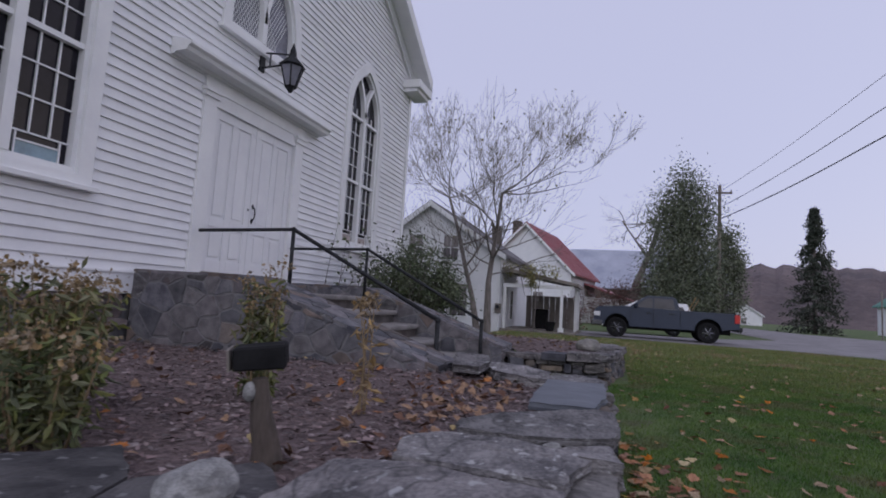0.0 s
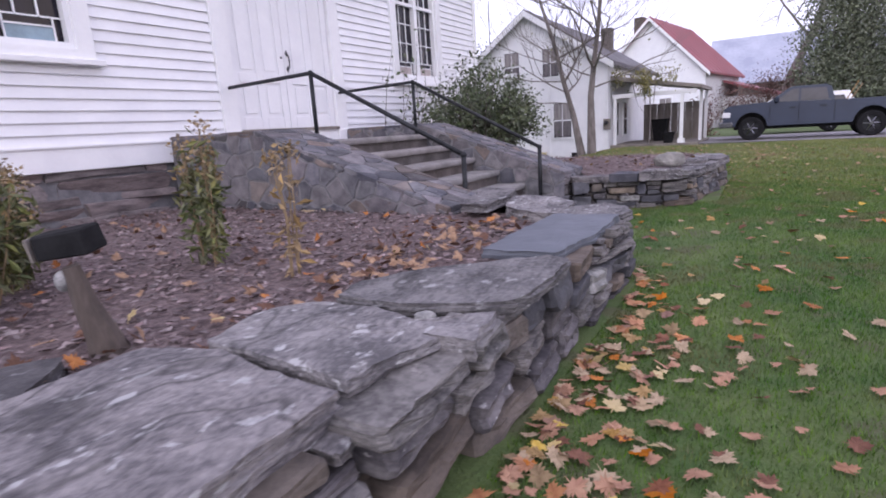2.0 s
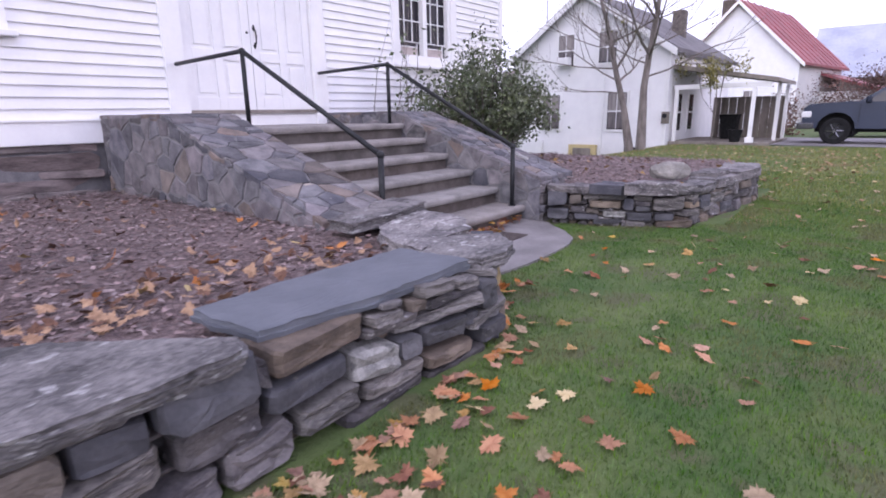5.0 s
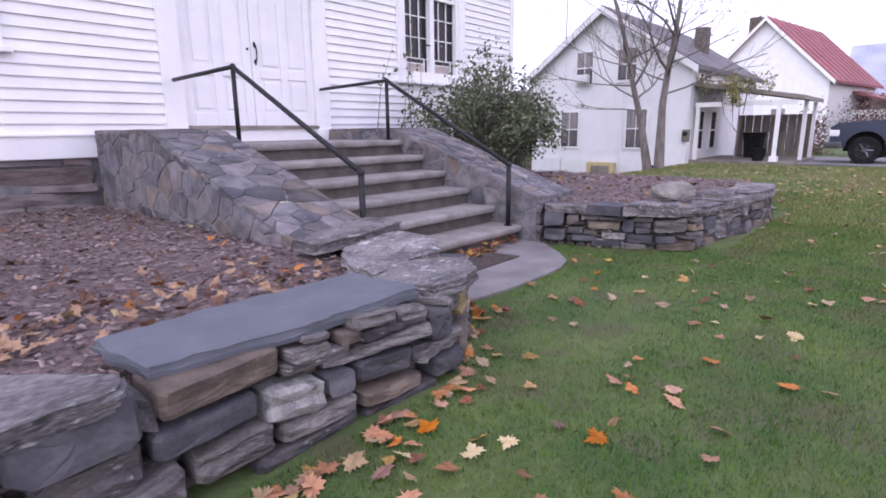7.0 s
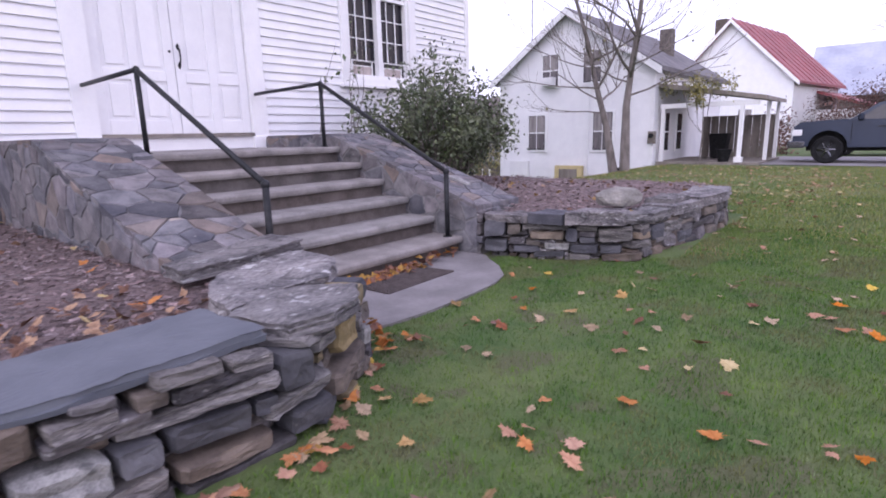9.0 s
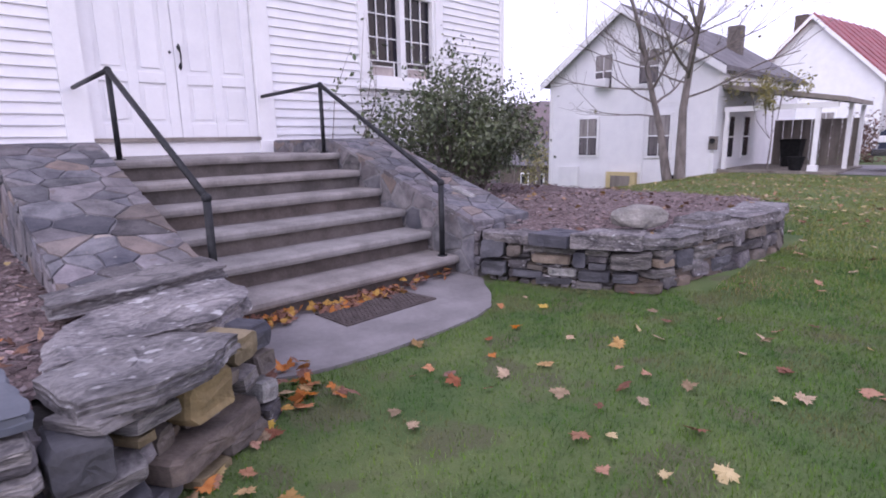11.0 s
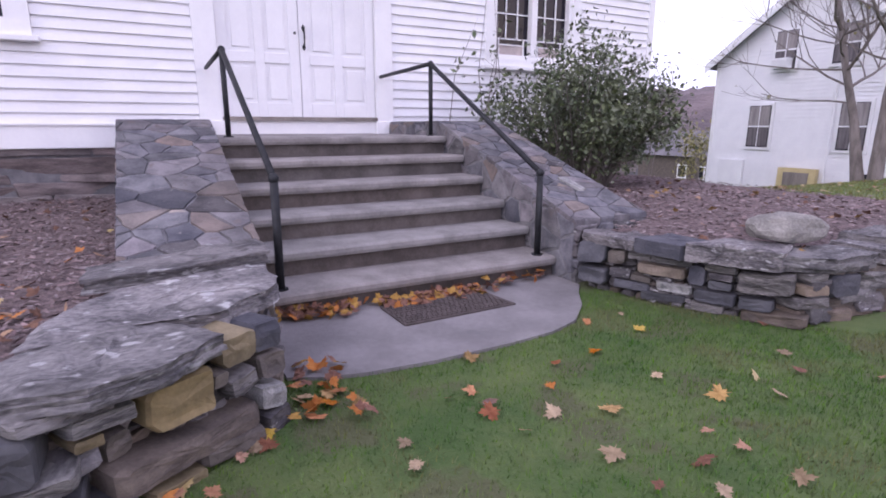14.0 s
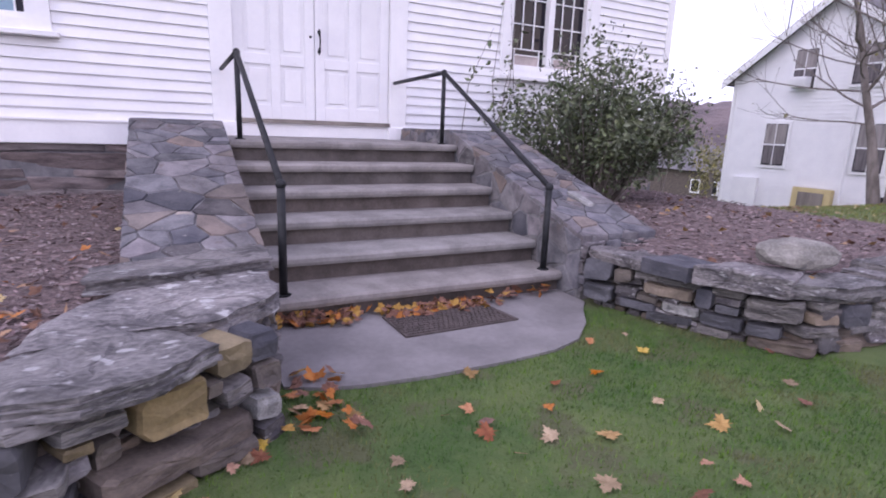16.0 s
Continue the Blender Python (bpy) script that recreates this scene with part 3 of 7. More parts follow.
# roof with deep rake and boxed eave returns
for sgn in (-1, 1):
    ye = DY + sgn * (CR - DY + 0.4)
    ze = roof_z(ye)
    bm = bmesh.new()
    extrude(bm, [(FX - 16.4, DY, RIDGE + 0.12), (FX - 16.4, DY, RIDGE + 0.3), (FX - 16.4, ye, ze + 0.3), (FX - 16.4, ye, ze + 0.12)], (16.85, 0, 0))
    part("roof", bm, M["roofgrey"], church, "grey shingled roof slope")
    bm = bmesh.new()
    extrude(bm, [(FX + 0.46, DY, RIDGE + 0.27), (FX + 0.46, DY, RIDGE - 0.08), (FX + 0.46, ye, ze - 0.08), (FX + 0.46, ye, ze + 0.27)], (0.05, 0, 0))
    extrude(bm, [(FX - 0.02, DY, RIDGE + 0.1), (FX - 0.02, DY, RIDGE + 0.02), (FX - 0.02, ye, ze + 0.02), (FX - 0.02, ye, ze + 0.1)], (0.48, 0, 0))
    extrude(bm, [(FX + 0.03, DY, RIDGE + 0.02), (FX + 0.03, DY, RIDGE - 0.3), (FX + 0.03, ye, ze - 0.3), (FX + 0.03, ye, ze + 0.02)], (0.05, 0, 0))
    part("rake_board", bm, M["trim"], church)
    bm = bmesh.new()
    a, b = sorted((DY + sgn * (CR - DY - 0.62), ye))
    box(bm, FX - 0.02, FX + 0.5, a, b, ze - 0.3, ze - 0.08)
    box(bm, FX - 0.02, FX + 0.42, a + 0.06, b - 0.06, ze - 0.4, ze - 0.3)
    part("eave_return", bm, M["trim"], church, bevel=0.008)


def arch_outline(c, half, sill, spring, apex, n=9):
    pts = [(c - half, sill), (c + half, sill)]
    for k in range(n + 1):
        z_ = spring + (apex - spring) * k / n
        pts.append((c + arch_half(z_, half, spring, apex - 0.0001 if k < n else apex), z_))
    for k in range(n - 1, -1, -1):
        z_ = spring + (apex - spring) * k / n
        pts.append((c - arch_half(z_, half, spring, apex), z_))
    return pts


def ring_mesh(bm, outer, inner, x0, x1):
    n = len(outer)
    vs = [[bm.verts.new((x, p[0], p[1])) for p in loop] for loop in (outer, inner) for x in (x0, x1)]
    o0, o1, i0, i1 = vs
    for k in range(n):
        j = (k + 1) % n
        bm.faces.new((o1[k], o1[j], i1[j], i1[k]))
        bm.faces.new((o0[j], o0[k], i0[k], i0[j]))
        bm.faces.new((o0[k], o0[j], o1[j], o1[k]))
        bm.faces.new((i1[k], i1[j], i0[j], i0[k]))
    return bm


def church_window(c, half, sill, spring, apex, lancet=True, lattice=False):
    win = part("window", ring_mesh(bmesh.new(), arch_outline(c, half, sill, spring, apex), arch_outline(c, half - CAS, sill + 0.12, spring, apex - CAS * 1.45), FX - 0.03, FX + 0.055), M["trim"], church, "tall pointed window in a white wooden casing")
    bm = boxm(FX - 0.03, FX + 0.12, c - half - 0.06, c + half + 0.06, sill - 0.05, sill + 0.01)
    part("sill", bm, M["trim"], win, bevel=0.006)
    gi = half - CAS
    ga = apex - CAS * 1.45
    # backing void and two lancets of glass
    bm = bmesh.new()
    pts = arch_outline(c, gi, sill + 0.12, spring, ga)
    extrude(bm, [(FX - 0.11, p[0], p[1]) for p in pts], (0.012, 0, 0))
    part("pane", bm, M["glassl"] if lattice else M["glassp"], win)
    mull = 0.055
    bm = ring_mesh(bmesh.new(), pts, arch_outline(c, gi - 0.05, sill + 0.19, spring, ga - 0.07), FX - 0.1, FX + 0.0)
    box(bm, FX - 0.098, FX + 0.012, c - mull, c + mull, sill + 0.19, spring + 0.05)
    # the mullion splits into two arcs
    for sgn in (-1, 1):
        prev = None
        for k in range(9):
            zk = spring + (ga - spring) * k / 8
            yk = c + sgn * (gi - arch_half(zk, gi, spring, ga)) if k else c
            yk = max(c - arch_half(zk, gi, spring, ga), min(c + arch_half(zk, gi, spring, ga), yk))
            if prev:
                hexa(bm, [(FX - 0.097, prev[0] - 0.045, prev[1]), (FX + 0.01, prev[0] - 0.045, prev[1]), (FX + 0.01, prev[0] + 0.045, prev[1]), (FX - 0.097, prev[0] + 0.045, prev[1]),
                          (FX - 0.097, yk - 0.045, zk), (FX + 0.01, yk - 0.045, zk), (FX + 0.01, yk + 0.045, zk), (FX - 0.097, yk + 0.045, zk)])
            prev = (yk, zk)
    if not lattice:
        for sgn in (-1, 1):
            a, b = sorted((c + sgn * mull, c + sgn * (gi - 0.05)))
            for zb in (sill + 1.57, spring - 0.02):
                box(bm, FX - 0.096, FX - 0.02, a, b, zb - 0.03, zb + 0.03)
    part("frame", bm, M["trim"], win)
    bm = bmesh.new()
    bars = []
    if lattice:
        for sgn in (-1, 1):
            for k in range(-16, 22):
                y0, z0_, y1, z1_ = c - gi, sill + 0.13 * k, c + gi, sill + 0.13 * k + sgn * 2 * gi * 1.9
                prev = None
                for s in range(25):
                    q = s / 24
                    y_, z_ = y0 + (y1 - y0) * q, z0_ + (z1_ - z0_) * q
                    ok = sill + 0.16 < z_ < ga and abs(y_ - c) < arch_half(z_, gi - 0.03, spring, ga - 0.05)
                    if prev and ok:
                        tube(bm, [(FX - 0.09, *prev), (FX - 0.09, y_, z_)], 0.006, 4)
                    prev = (y_, z_) if ok else None
    else:
        for sgn in (-1, 1):
            a, b = sorted((c + sgn * mull, c + sgn * (gi - 0.05)))
            w = (b - a) / 3
            for k in (1, 2):
                bars.append((a + w * k - 0.009, a + w * k + 0.009, sill + 0.44, spring + 0.2))
            zb = sill + 0.44
            while zb < spring:
                for k in range(3):
                    bars.append((a + w * k + 0.01 * (k > 0), a + w * (k + 1) - 0.01 * (k < 2), zb - 0.009, zb + 0.009))
                zb += 0.377
            # border strips round the pale panel at the foot
            for yy in (a + 0.09, b - 0.09):
                bars.append((yy - 0.009, yy + 0.009, sill + 0.19, sill + 0.43))
            bars.append((a + 0.1, b - 0.1, sill + 0.34, sill + 0.358))
    if lattice:
        part("lattice", bm, M["trim"], win)
    else:
        bm.free()
        for a, b, c0, c1 in bars:
            part("glazing_bar", boxm(FX - 0.094, FX - 0.07, a, b, c0, c1), M["trim"], win)
    if not lattice:
        for sgn in (-1, 1):
            a, b = sorted((c + sgn * mull, c + sgn * (gi - 0.05)))
            part("pane", boxm(FX - 0.1, FX - 0.085, a + 0.1, b - 0.1, sill + 0.2, sill + 0.34), M["glassb"] if c < 6 else M["blush"], win, "pale panel at the foot of the window")
    return win


church_window(*OPEN[0])
church_window(*OPEN[1])
church_window(*OPEN[2], lattice=True)

# double door with pilasters, frieze and hood
bm = boxm(FX - 0.03, FX + 0.05, 6.1, 6.36, 1.2, 3.93)
part("pilaster", bm, M["trim"], church)
part("pilaster", boxm(FX - 0.03, FX + 0.05, 8.44, 8.69, 1.2, 3.93), M["trim"], church)
for y0, y1 in ((6.08, 6.38), (8.42, 8.71)):
    part("plinth", boxm(FX - 0.03, FX + 0.075, y0, y1, 1.15, 1.34), M["trim"], church, bevel=0.006)
for y in (6.07, 8.41):
    bm = boxm(FX - 0.03, FX + 0.085, y, y + 0.31, 3.93, 4.0)
    box(bm, FX - 0.03, FX + 0.11, y - 0.02, y + 0.33, 4.0, 4.05)
    part("capital", bm, M["trim"], church)
part("frieze", boxm(FX - 0.03, FX + 0.045, 6.1, 8.69, 4.05, 4.26), M["trim"], church)
part("door_head", boxm(FX - 0.03, FX + 0.03, 6.36, 8.44, 3.85, 4.055), M["trim"], church)
bm = bmesh.new()
prof = [(0.0, 4.24), (0.08, 4.24), (0.10, 4.27), (0.28, 4.28), (0.30, 4.33), (0.35, 4.36), (0.35, 4.40), (0.0, 4.49)]
extrude(bm, [(FX + a, 5.44, b) for a, b in prof], (0, 3.72, 0))
part("door_hood", bm, M["trim"], church)
part("threshold", boxm(FX - 0.1, FX + 0.07, 6.36, 8.44, 1.34, 1.39), M["woodgrey"], church, "worn grey wooden threshold")
part("kick_board", boxm(FX - 0.1, FX + 0.03, 6.36, 8.44, 1.17, 1.34), M["trim"], church)
for a, b in ((6.365, 7.385), (7.391, 8.435)):
    door = part("door", boxm(FX - 0.08, FX - 0.035, a, b, 1.39, 3.85), M["white"], church, "white panelled church door leaf")
    stile = 0.13
    cols = [(a + stile, (a + b) / 2 - 0.06), ((a + b) / 2 + 0.06, b - stile)]
    rows_ = [(1.57, 2.07), (2.2, 3.7)]
    bm = bmesh.new()
    # stiles and rails stand proud, leaving sunk panels with a raised middle
    for y0, y1 in ((a + 0.002, a + stile), ((a + b) / 2 - 0.06, (a + b) / 2 + 0.06), (b - stile, b - 0.002)):
        box(bm, FX - 0.036, FX - 0.012, y0, y1, 1.392, 3.848)
    for y0, y1 in cols:
        for z0, z1 in ((1.392, 1.57), (2.07, 2.2), (3.7, 3.848)):
            box(bm, FX - 0.036, FX - 0.013, y0, y1, z0, z1)
    part("rail_and_stile", bm, M["white"], door, bevel=0.004)
    for y0, y1 in cols:
        for z0, z1 in rows_:
            part("panel", boxm(FX - 0.036, FX - 0.02, y0 + 0.05, y1 - 0.05, z0 + 0.05, z1 - 0.05), M["white"], door, bevel=0.006)
    if a > 7:
        bm = tube(bmesh.new(), [(FX - 0.01, 7.45, 2.29), (FX + 0.035, 7.45, 2.33), (FX + 0.045, 7.45, 2.41), (FX + 0.035, 7.45, 2.49), (FX - 0.01, 7.45, 2.53)], [0.016, 0.011, 0.012, 0.011, 0.016], 6)
        for z_ in (2.29, 2.53):
            extrude(bm, [(FX - 0.012, 7.425, z_), (FX - 0.012, 7.45, z_ - 0.05), (FX - 0.012, 7.475, z_), (FX - 0.012, 7.45, z_ + 0.05)], (0.008, 0, 0))
        part("handle", bm, M["iron"], door, "black iron door pull")
    else:
        part("keyhole", tube(bmesh.new(), [(FX - 0.014, 7.335, 2.46), (FX - 0.004, 7.335, 2.46)], 0.018, 10), M["iron"], door)

# stone foundation
found = thing("foundation", (FX, DY, 0.3), "rough brown and grey fieldstone church foundation", "foundation", kind="structure")
part("backing", boxm(FX - 0.4, FX - 0.06, CL, CR, -0.1, 1.02), M["mortar"], found)
rubble(found, (FX - 0.05, CL), (FX - 0.05, 5.2), 0.3, 1.03, 0.12, [M["found"]], 3, 0.7, 0.2, 0.0, 0.022, 0.002)
rubble(found, (FX - 0.05, 9.5), (FX - 0.05, CR), 0.3, 1.03, 0.12, [M["found"]], 4, 0.7, 0.2, 0.0, 0.022, 0.002)

# ---------------------------------------------------------------- steps
steps = thing("front_steps", (-3.5, 7.35, -0.04), "weathered concrete church steps with rounded nosings", "steps")
SY0, SY1 = 6.08, 8.6
for i in range(6):
    nx = -1.92 - 0.41 * i
    zt = 0.147 + 0.204 * i
    back = -5.76 if i == 5 else nx - 0.5
    # shade below the nosing is put into the riser colour along with stains
    part("riser", boxm(back, nx - 0.055, SY0, SY1, -0.15 if i == 0 else zt - 0.206, zt - 0.07), M["riser"], steps, "concrete riser coloured dark for stains and nosing shade")
    pr = [(back, zt - 0.075), (nx - 0.012, zt - 0.075), (nx, zt - 0.05), (nx, zt - 0.018), (nx - 0.014, zt), (back, zt)]
    bm = bmesh.new()
    n = 9
    rows3 = []
    for k in range(n):
        y = SY0 + (SY1 - SY0) * k / (n - 1)
        rows3.append([bm.verts.new((x + 0.006 * noise.noise((y * 2, i * 3, x)), y, z_ + 0.004 * noise.noise((y * 1.7, i, z_)))) for x, z_ in pr])
    for a, b in zip(rows3, rows3[1:]):
        for k in range(len(pr)):
            j = (k + 1) % len(pr)
            bm.faces.new((a[k], b[k], b[j], a[j]))
    bm.faces.new(rows3[0])
    bm.faces.new(rows3[-1][::-1])
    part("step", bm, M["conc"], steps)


def cheek(y0, y1, label, seed):
    """A sloping stone-faced side wall of the steps."""
    ob = thing("step_side_wall", ((-3.5), (y0 + y1) / 2, 0), label, "stone wall", "side walls of the steps")
    xb, xk, xe, zk, ze = -5.77, -4.2, -1.72, 1.33, 0.50
    slope = (zk - ze) / (xe - xk)
    extr = [(xb, y0 + 0.009, -0.1), (xe - 0.012, y0 + 0.009, -0.1), (xe - 0.012, y0 + 0.009, ze - 0.007), (xk, y0 + 0.009, zk - 0.007), (xb, y0 + 0.009, zk - 0.007)]
    part("core", extrude(bmesh.new(), extr, (0, y1 - y0 - 0.018, 0)), M["mortar"], ob)
    r = random.Random(seed)

    def ztop(x):
        return zk if x < xk else zk - slope * (x - xk)
    tone = [M["cheek"]] * 6 + [M["cheek2"]] * 5 + [M["cheek3"]] * 2 + [M["stone"], M["bluestone"]]
    # crazy paving on the slope and the level stretch
    for poly in cells([(xk, y0), (xe, y0), (xe, y1), (xk, y1)], 0.165, seed, 1.15, 0.62):
        flat_stone(ob, poly, lambda u, v, h: (u, v, ztop(u) + h - 0.03), r.choice(tone), 0.003, 0.031 + r.uniform(0, 0.006), r, dome=0.004)
    for poly in cells([(xb, y0), (xk, y0), (xk, y1), (xb, y1)], 0.24, seed + 1, 1.0, 0.6):
        flat_stone(ob, poly, lambda u, v, h: (u, v, zk + h - 0.03), r.choice(tone), 0.0035, 0.034 + r.uniform(0, 0.006), r, dome=0.006)
    # stones bedded in mortar on both long faces
    for yy, out in ((y0 + 0.03, -1), (y1 - 0.03, 1)):
        for poly in cells([(xb, -0.05), (xe, -0.05), (xe, ze - 0.02), (xk, zk - 0.02), (xb, zk - 0.02)], 0.24, seed + 2 + out, 0.8, 0.6):
            flat_stone(ob, poly, lambda u, v, h: (u, yy + out * h, v), r.choice(tone), 0.004, 0.027 + r.uniform(0, 0.006), r, dome=0.012)
    rubble(ob, (xe + 0.015, y0), (xe + 0.015, y1), -0.06, ze - 0.04, 0.05, [M["cheek"], M["stone"]], seed + 9, 0.3, 0.6, 0.0, 0.02)
    return ob


cheek(5.25, 6.07, "sloping fieldstone side wall of the church steps", 11)
ck = cheek(8.61, 9.49, "sloping fieldstone side wall beside the evergreen bush", 12)
stone(ck, [(-2.5, 9.06, 0.76), (-2.2, 9.1, 0.66), (-2.22, 9.2, 0.66), (-2.46, 9.17, 0.75), (-2.5, 9.06, 0.79), (-2.2, 9.1, 0.69), (-2.22, 9.2, 0.69), (-2.46, 9.17, 0.78)], M["pale"], 0.04)

# handrails
for y, zl, zb_, lab in ((6.213, 2.0, 0.935, "black iron pipe handrail on the church steps"), (8.487, 1.985, 0.885, "black iron pipe handrail on the church steps")):
    hr = thing("handrail", (-3.1, y, 0.147), lab, "handrail", "handrails of the steps")
    part("post", tube(bmesh.new(), [(-4.15, y, 1.165), (-4.15, y, zl - 0.01)], 0.026, 10), M["iron"], hr, smooth=True)
    part("post", tube(bmesh.new(), [(-2.05, y, 0.145), (-2.05, y, zb_ - 0.01)], 0.029, 10), M["iron"], hr, smooth=True)
    part("rail", tube(bmesh.new(), [(-4.15, y, zl), (-2.05, y, zb_)], 0.026, 10), M["iron"], hr, smooth=True)
    part("rail", tube(bmesh.new(), [(-5.70, y, zl - 0.035), (-4.15, y, zl)], 0.024, 10), M["iron"], hr, smooth=True)
    for p, rr in (((-4.15, y, zl), 0.036), ((-2.05, y, zb_), 0.038)):
        bm = bmesh.new()
        bmesh.ops.create_uvsphere(bm, u_segments=10, v_segments=7, radius=rr, matrix=Matrix.Translation(p))
        part("elbow", bm, M["iron"], hr, smooth=True)
    for x, z_ in ((-4.15, 1.167), (-2.05, 0.147)):
        part("base_flange", tube(bmesh.new(), [(x, y, z_ - 0.005), (x, y, z_ + 0.012)], 0.05, 12), M["iron"], hr)

# concrete walk at the foot of the steps
bm = bmesh.new()
edge = [(-2.0, 6.02), (-1.02, 6.01), (-0.93, 6.2), (-0.88, 6.4), (-0.84, 6.8), (-0.84, 7.33), (-0.87, 7.7), (-0.96, 7.98), (-1.2, 8.26), (-1.45, 8.45), (-1.6, 8.6), (-2.0, 8.6)]
v = [bm.verts.new((x, y, -0.12)) for x, y in edge]
w = [bm.verts.new((x, y, -0.03)) for x, y in edge]
bm.faces.new(w)
for i in range(len(v)):
    j = (i + 1) % len(v)
    bm.faces.new((v[i], v[j], w[j], w[i]))
tagged(part("pavement", bm, M["slab"], None), "grey concrete slab at the foot of the steps", "pavement", kind="structure")

# ---------------------------------------------------------------- planting beds
def bed(name, outline, zfun, label):
    xs = [p[0] for p in outline]
    ys = [p[1] for p in outline]
    poly = [Vector(p) for p in outline]

    def inside(x, y):
        c = False
        for i in range(len(poly)):
            a, b = poly[i], poly[i - 1]
            if (a.y > y) != (b.y > y) and x < (b.x - a.x) * (y - a.y) / (b.y - a.y) + a.x:
                c = not c
        return c
    st = 0.07
    idx, vs, fs = {}, [], []
    nx_, ny_ = int((max(xs) - min(xs)) / st), int((max(ys) - min(ys)) / st)
    for j in range(ny_ + 1):
        for i in range(nx_ + 1):
            x, y = min(xs) + i * st, min(ys) + j * st
            if inside(x, y):
                idx[i, j] = len(vs)
                vs.append((x, y, zfun(x, y) + 0.022 * noise.noise((x * 4, y * 4, 2)) + 0.015 * noise.noise((x * 13, y * 13, 4))))
    for (i, j) in idx:
        q = [(i, j), (i + 1, j), (i + 1, j + 1), (i, j + 1)]
        if all(k in idx for k in q):
            fs.append([idx[k] for k in q])
    ob = raw(name, vs, fs, M["mulch"])
    tagged(ob, label, "garden bed", kind="structure")
    return inside


def bed_left(x, y):
    return 0.44


def bed_right(x, y):
    return 0.42 + 0.1 * math.exp(-((x + 2.0) ** 2 + (y - 10.6) ** 2) / 1.5)


in_left = bed("garden_bed_1", [(-5.85, 0.4), (-0.35, 0.4), (-0.3, 4.9), (-0.9, 5.35), (-1.5, 5.6), (-1.78, 5.6), (-1.78, 5.35), (-5.85, 5.35)], bed_left, "dark mulch bed strewn with fallen leaves")
in_right = bed("garden_bed_2", [(-5.85, 9.4), (-1.7, 9.4), (-1.5, 8.75), (-0.2, 9.35), (0.0, 12.2), (-0.6, 13.2), (-5.85, 13.2)], bed_right, "dark mulch bed beside the church steps")


def chips(name, inside, zfun, x0, x1, y0, y1, count, material, size, label, seed):
    """Bits of bark strewn over a bed."""
    g = np.random.default_rng(seed)
    vs, fs = [], []
    for _ in range(count):
        x, y = g.uniform(x0, x1), g.uniform(y0, y1)
        if not inside(x, y):
            continue
        a, ln, wd = g.uniform(0, math.tau), g.uniform(0.5, 1.4) * size, g.uniform(0.25, 0.6) * size
        z = zfun(x, y) + 0.022 * noise.noise((x * 4, y * 4, 2)) + g.uniform(0.004, 0.02)
        ca, sa = math.cos(a), math.sin(a)
        k = len(vs)
        tz = [g.uniform(-0.3, 0.5) * size for _ in range(4)]
        for (u, v_), dz in zip(((-ln, -wd), (ln, -wd * 0.6), (ln * 0.8, wd), (-ln * 0.9, wd * 0.7)), tz):
            vs.append((x + u * ca - v_ * sa, y + u * sa + v_ * ca, z + dz + 0.006))
        fs += [(k, k + 1, k + 2), (k, k + 2, k + 3)]
    ob = raw(name, vs, fs, material)
    return tagged(ob, label, "mulch", kind="stuff")


chips("mulch_chips", in_left, bed_left, -5.8, -0.35, 0.5, 5.3, 9000, M["chip"], 0.022, "loose bark mulch in the bed", 3)
chips("mulch_chips", in_right, bed_right, -5.0, 0.0, 8.8, 13.2, 5000, M["chip"], 0.024, "loose bark mulch in the bed", 4)

# ---------------------------------------------------------------- dry stone walls
wl_ = thing("retaining_wall", (-0.3, 3, 0.03), "low dry-laid grey schist retaining wall", "stone wall", "garden walls")
part("fill", boxm(-0.75, -0.2, 0.42, 5.1, -0.05, 0.42), M["dark"], wl_)
part("fill", extrude(bmesh.new(), [(-1.3, 5.1, -0.08), (-0.35, 5.1, -0.08), (-0.62, 5.5, -0.08), (-1.15, 5.84, -0.08), (-1.5, 5.84, -0.08)], (0, 0, 0.46)), M["dark"], wl_)
SM = [M["stone"]] * 6 + [M["brown"]] * 3 + [M["cap"]] * 2
rubble(wl_, (-5.8, 0.34), (-0.08, 0.34), 0.0, 0.44, 0.1, SM, 20)
rubble(wl_, (-0.11, 0.34), (-0.10, 2.0), 0.0, 0.44, 0.2, SM, 21, 0.3, 0.36, 0.04, 0.06, 0.006)
rubble(wl_, (-0.165, 2.0), (-0.165, 4.95), 0.0, 0.46, 0.1, SM, 22, 0.2, 0.3, 0.0, 0.03, 0.005)
rubble(wl_, (-0.17, 4.85), (-0.40, 5.48), -0.03, 0.42, 0.15, SM + [M["brown"]], 23, 0.13, 0.4, 0.0, 0.03, 0.004)
rubble(wl_, (-0.38, 5.44), (-0.69, 5.81), -0.05, 0.42, 0.15, SM, 26, 0.12, 0.5, 0.0, 0.03, 0.004)
rubble(wl_, (-0.62, 5.8), (-1.08, 5.99), -0.05, 0.42, 0.2, SM + [M["pale"]], 24, 0.17, 0.6, 0.04, 0.06, 0.006)
rubble(wl_, (-1.05, 5.98), (-1.9, 6.06), -0.06, 0.44, 0.2, SM, 25)

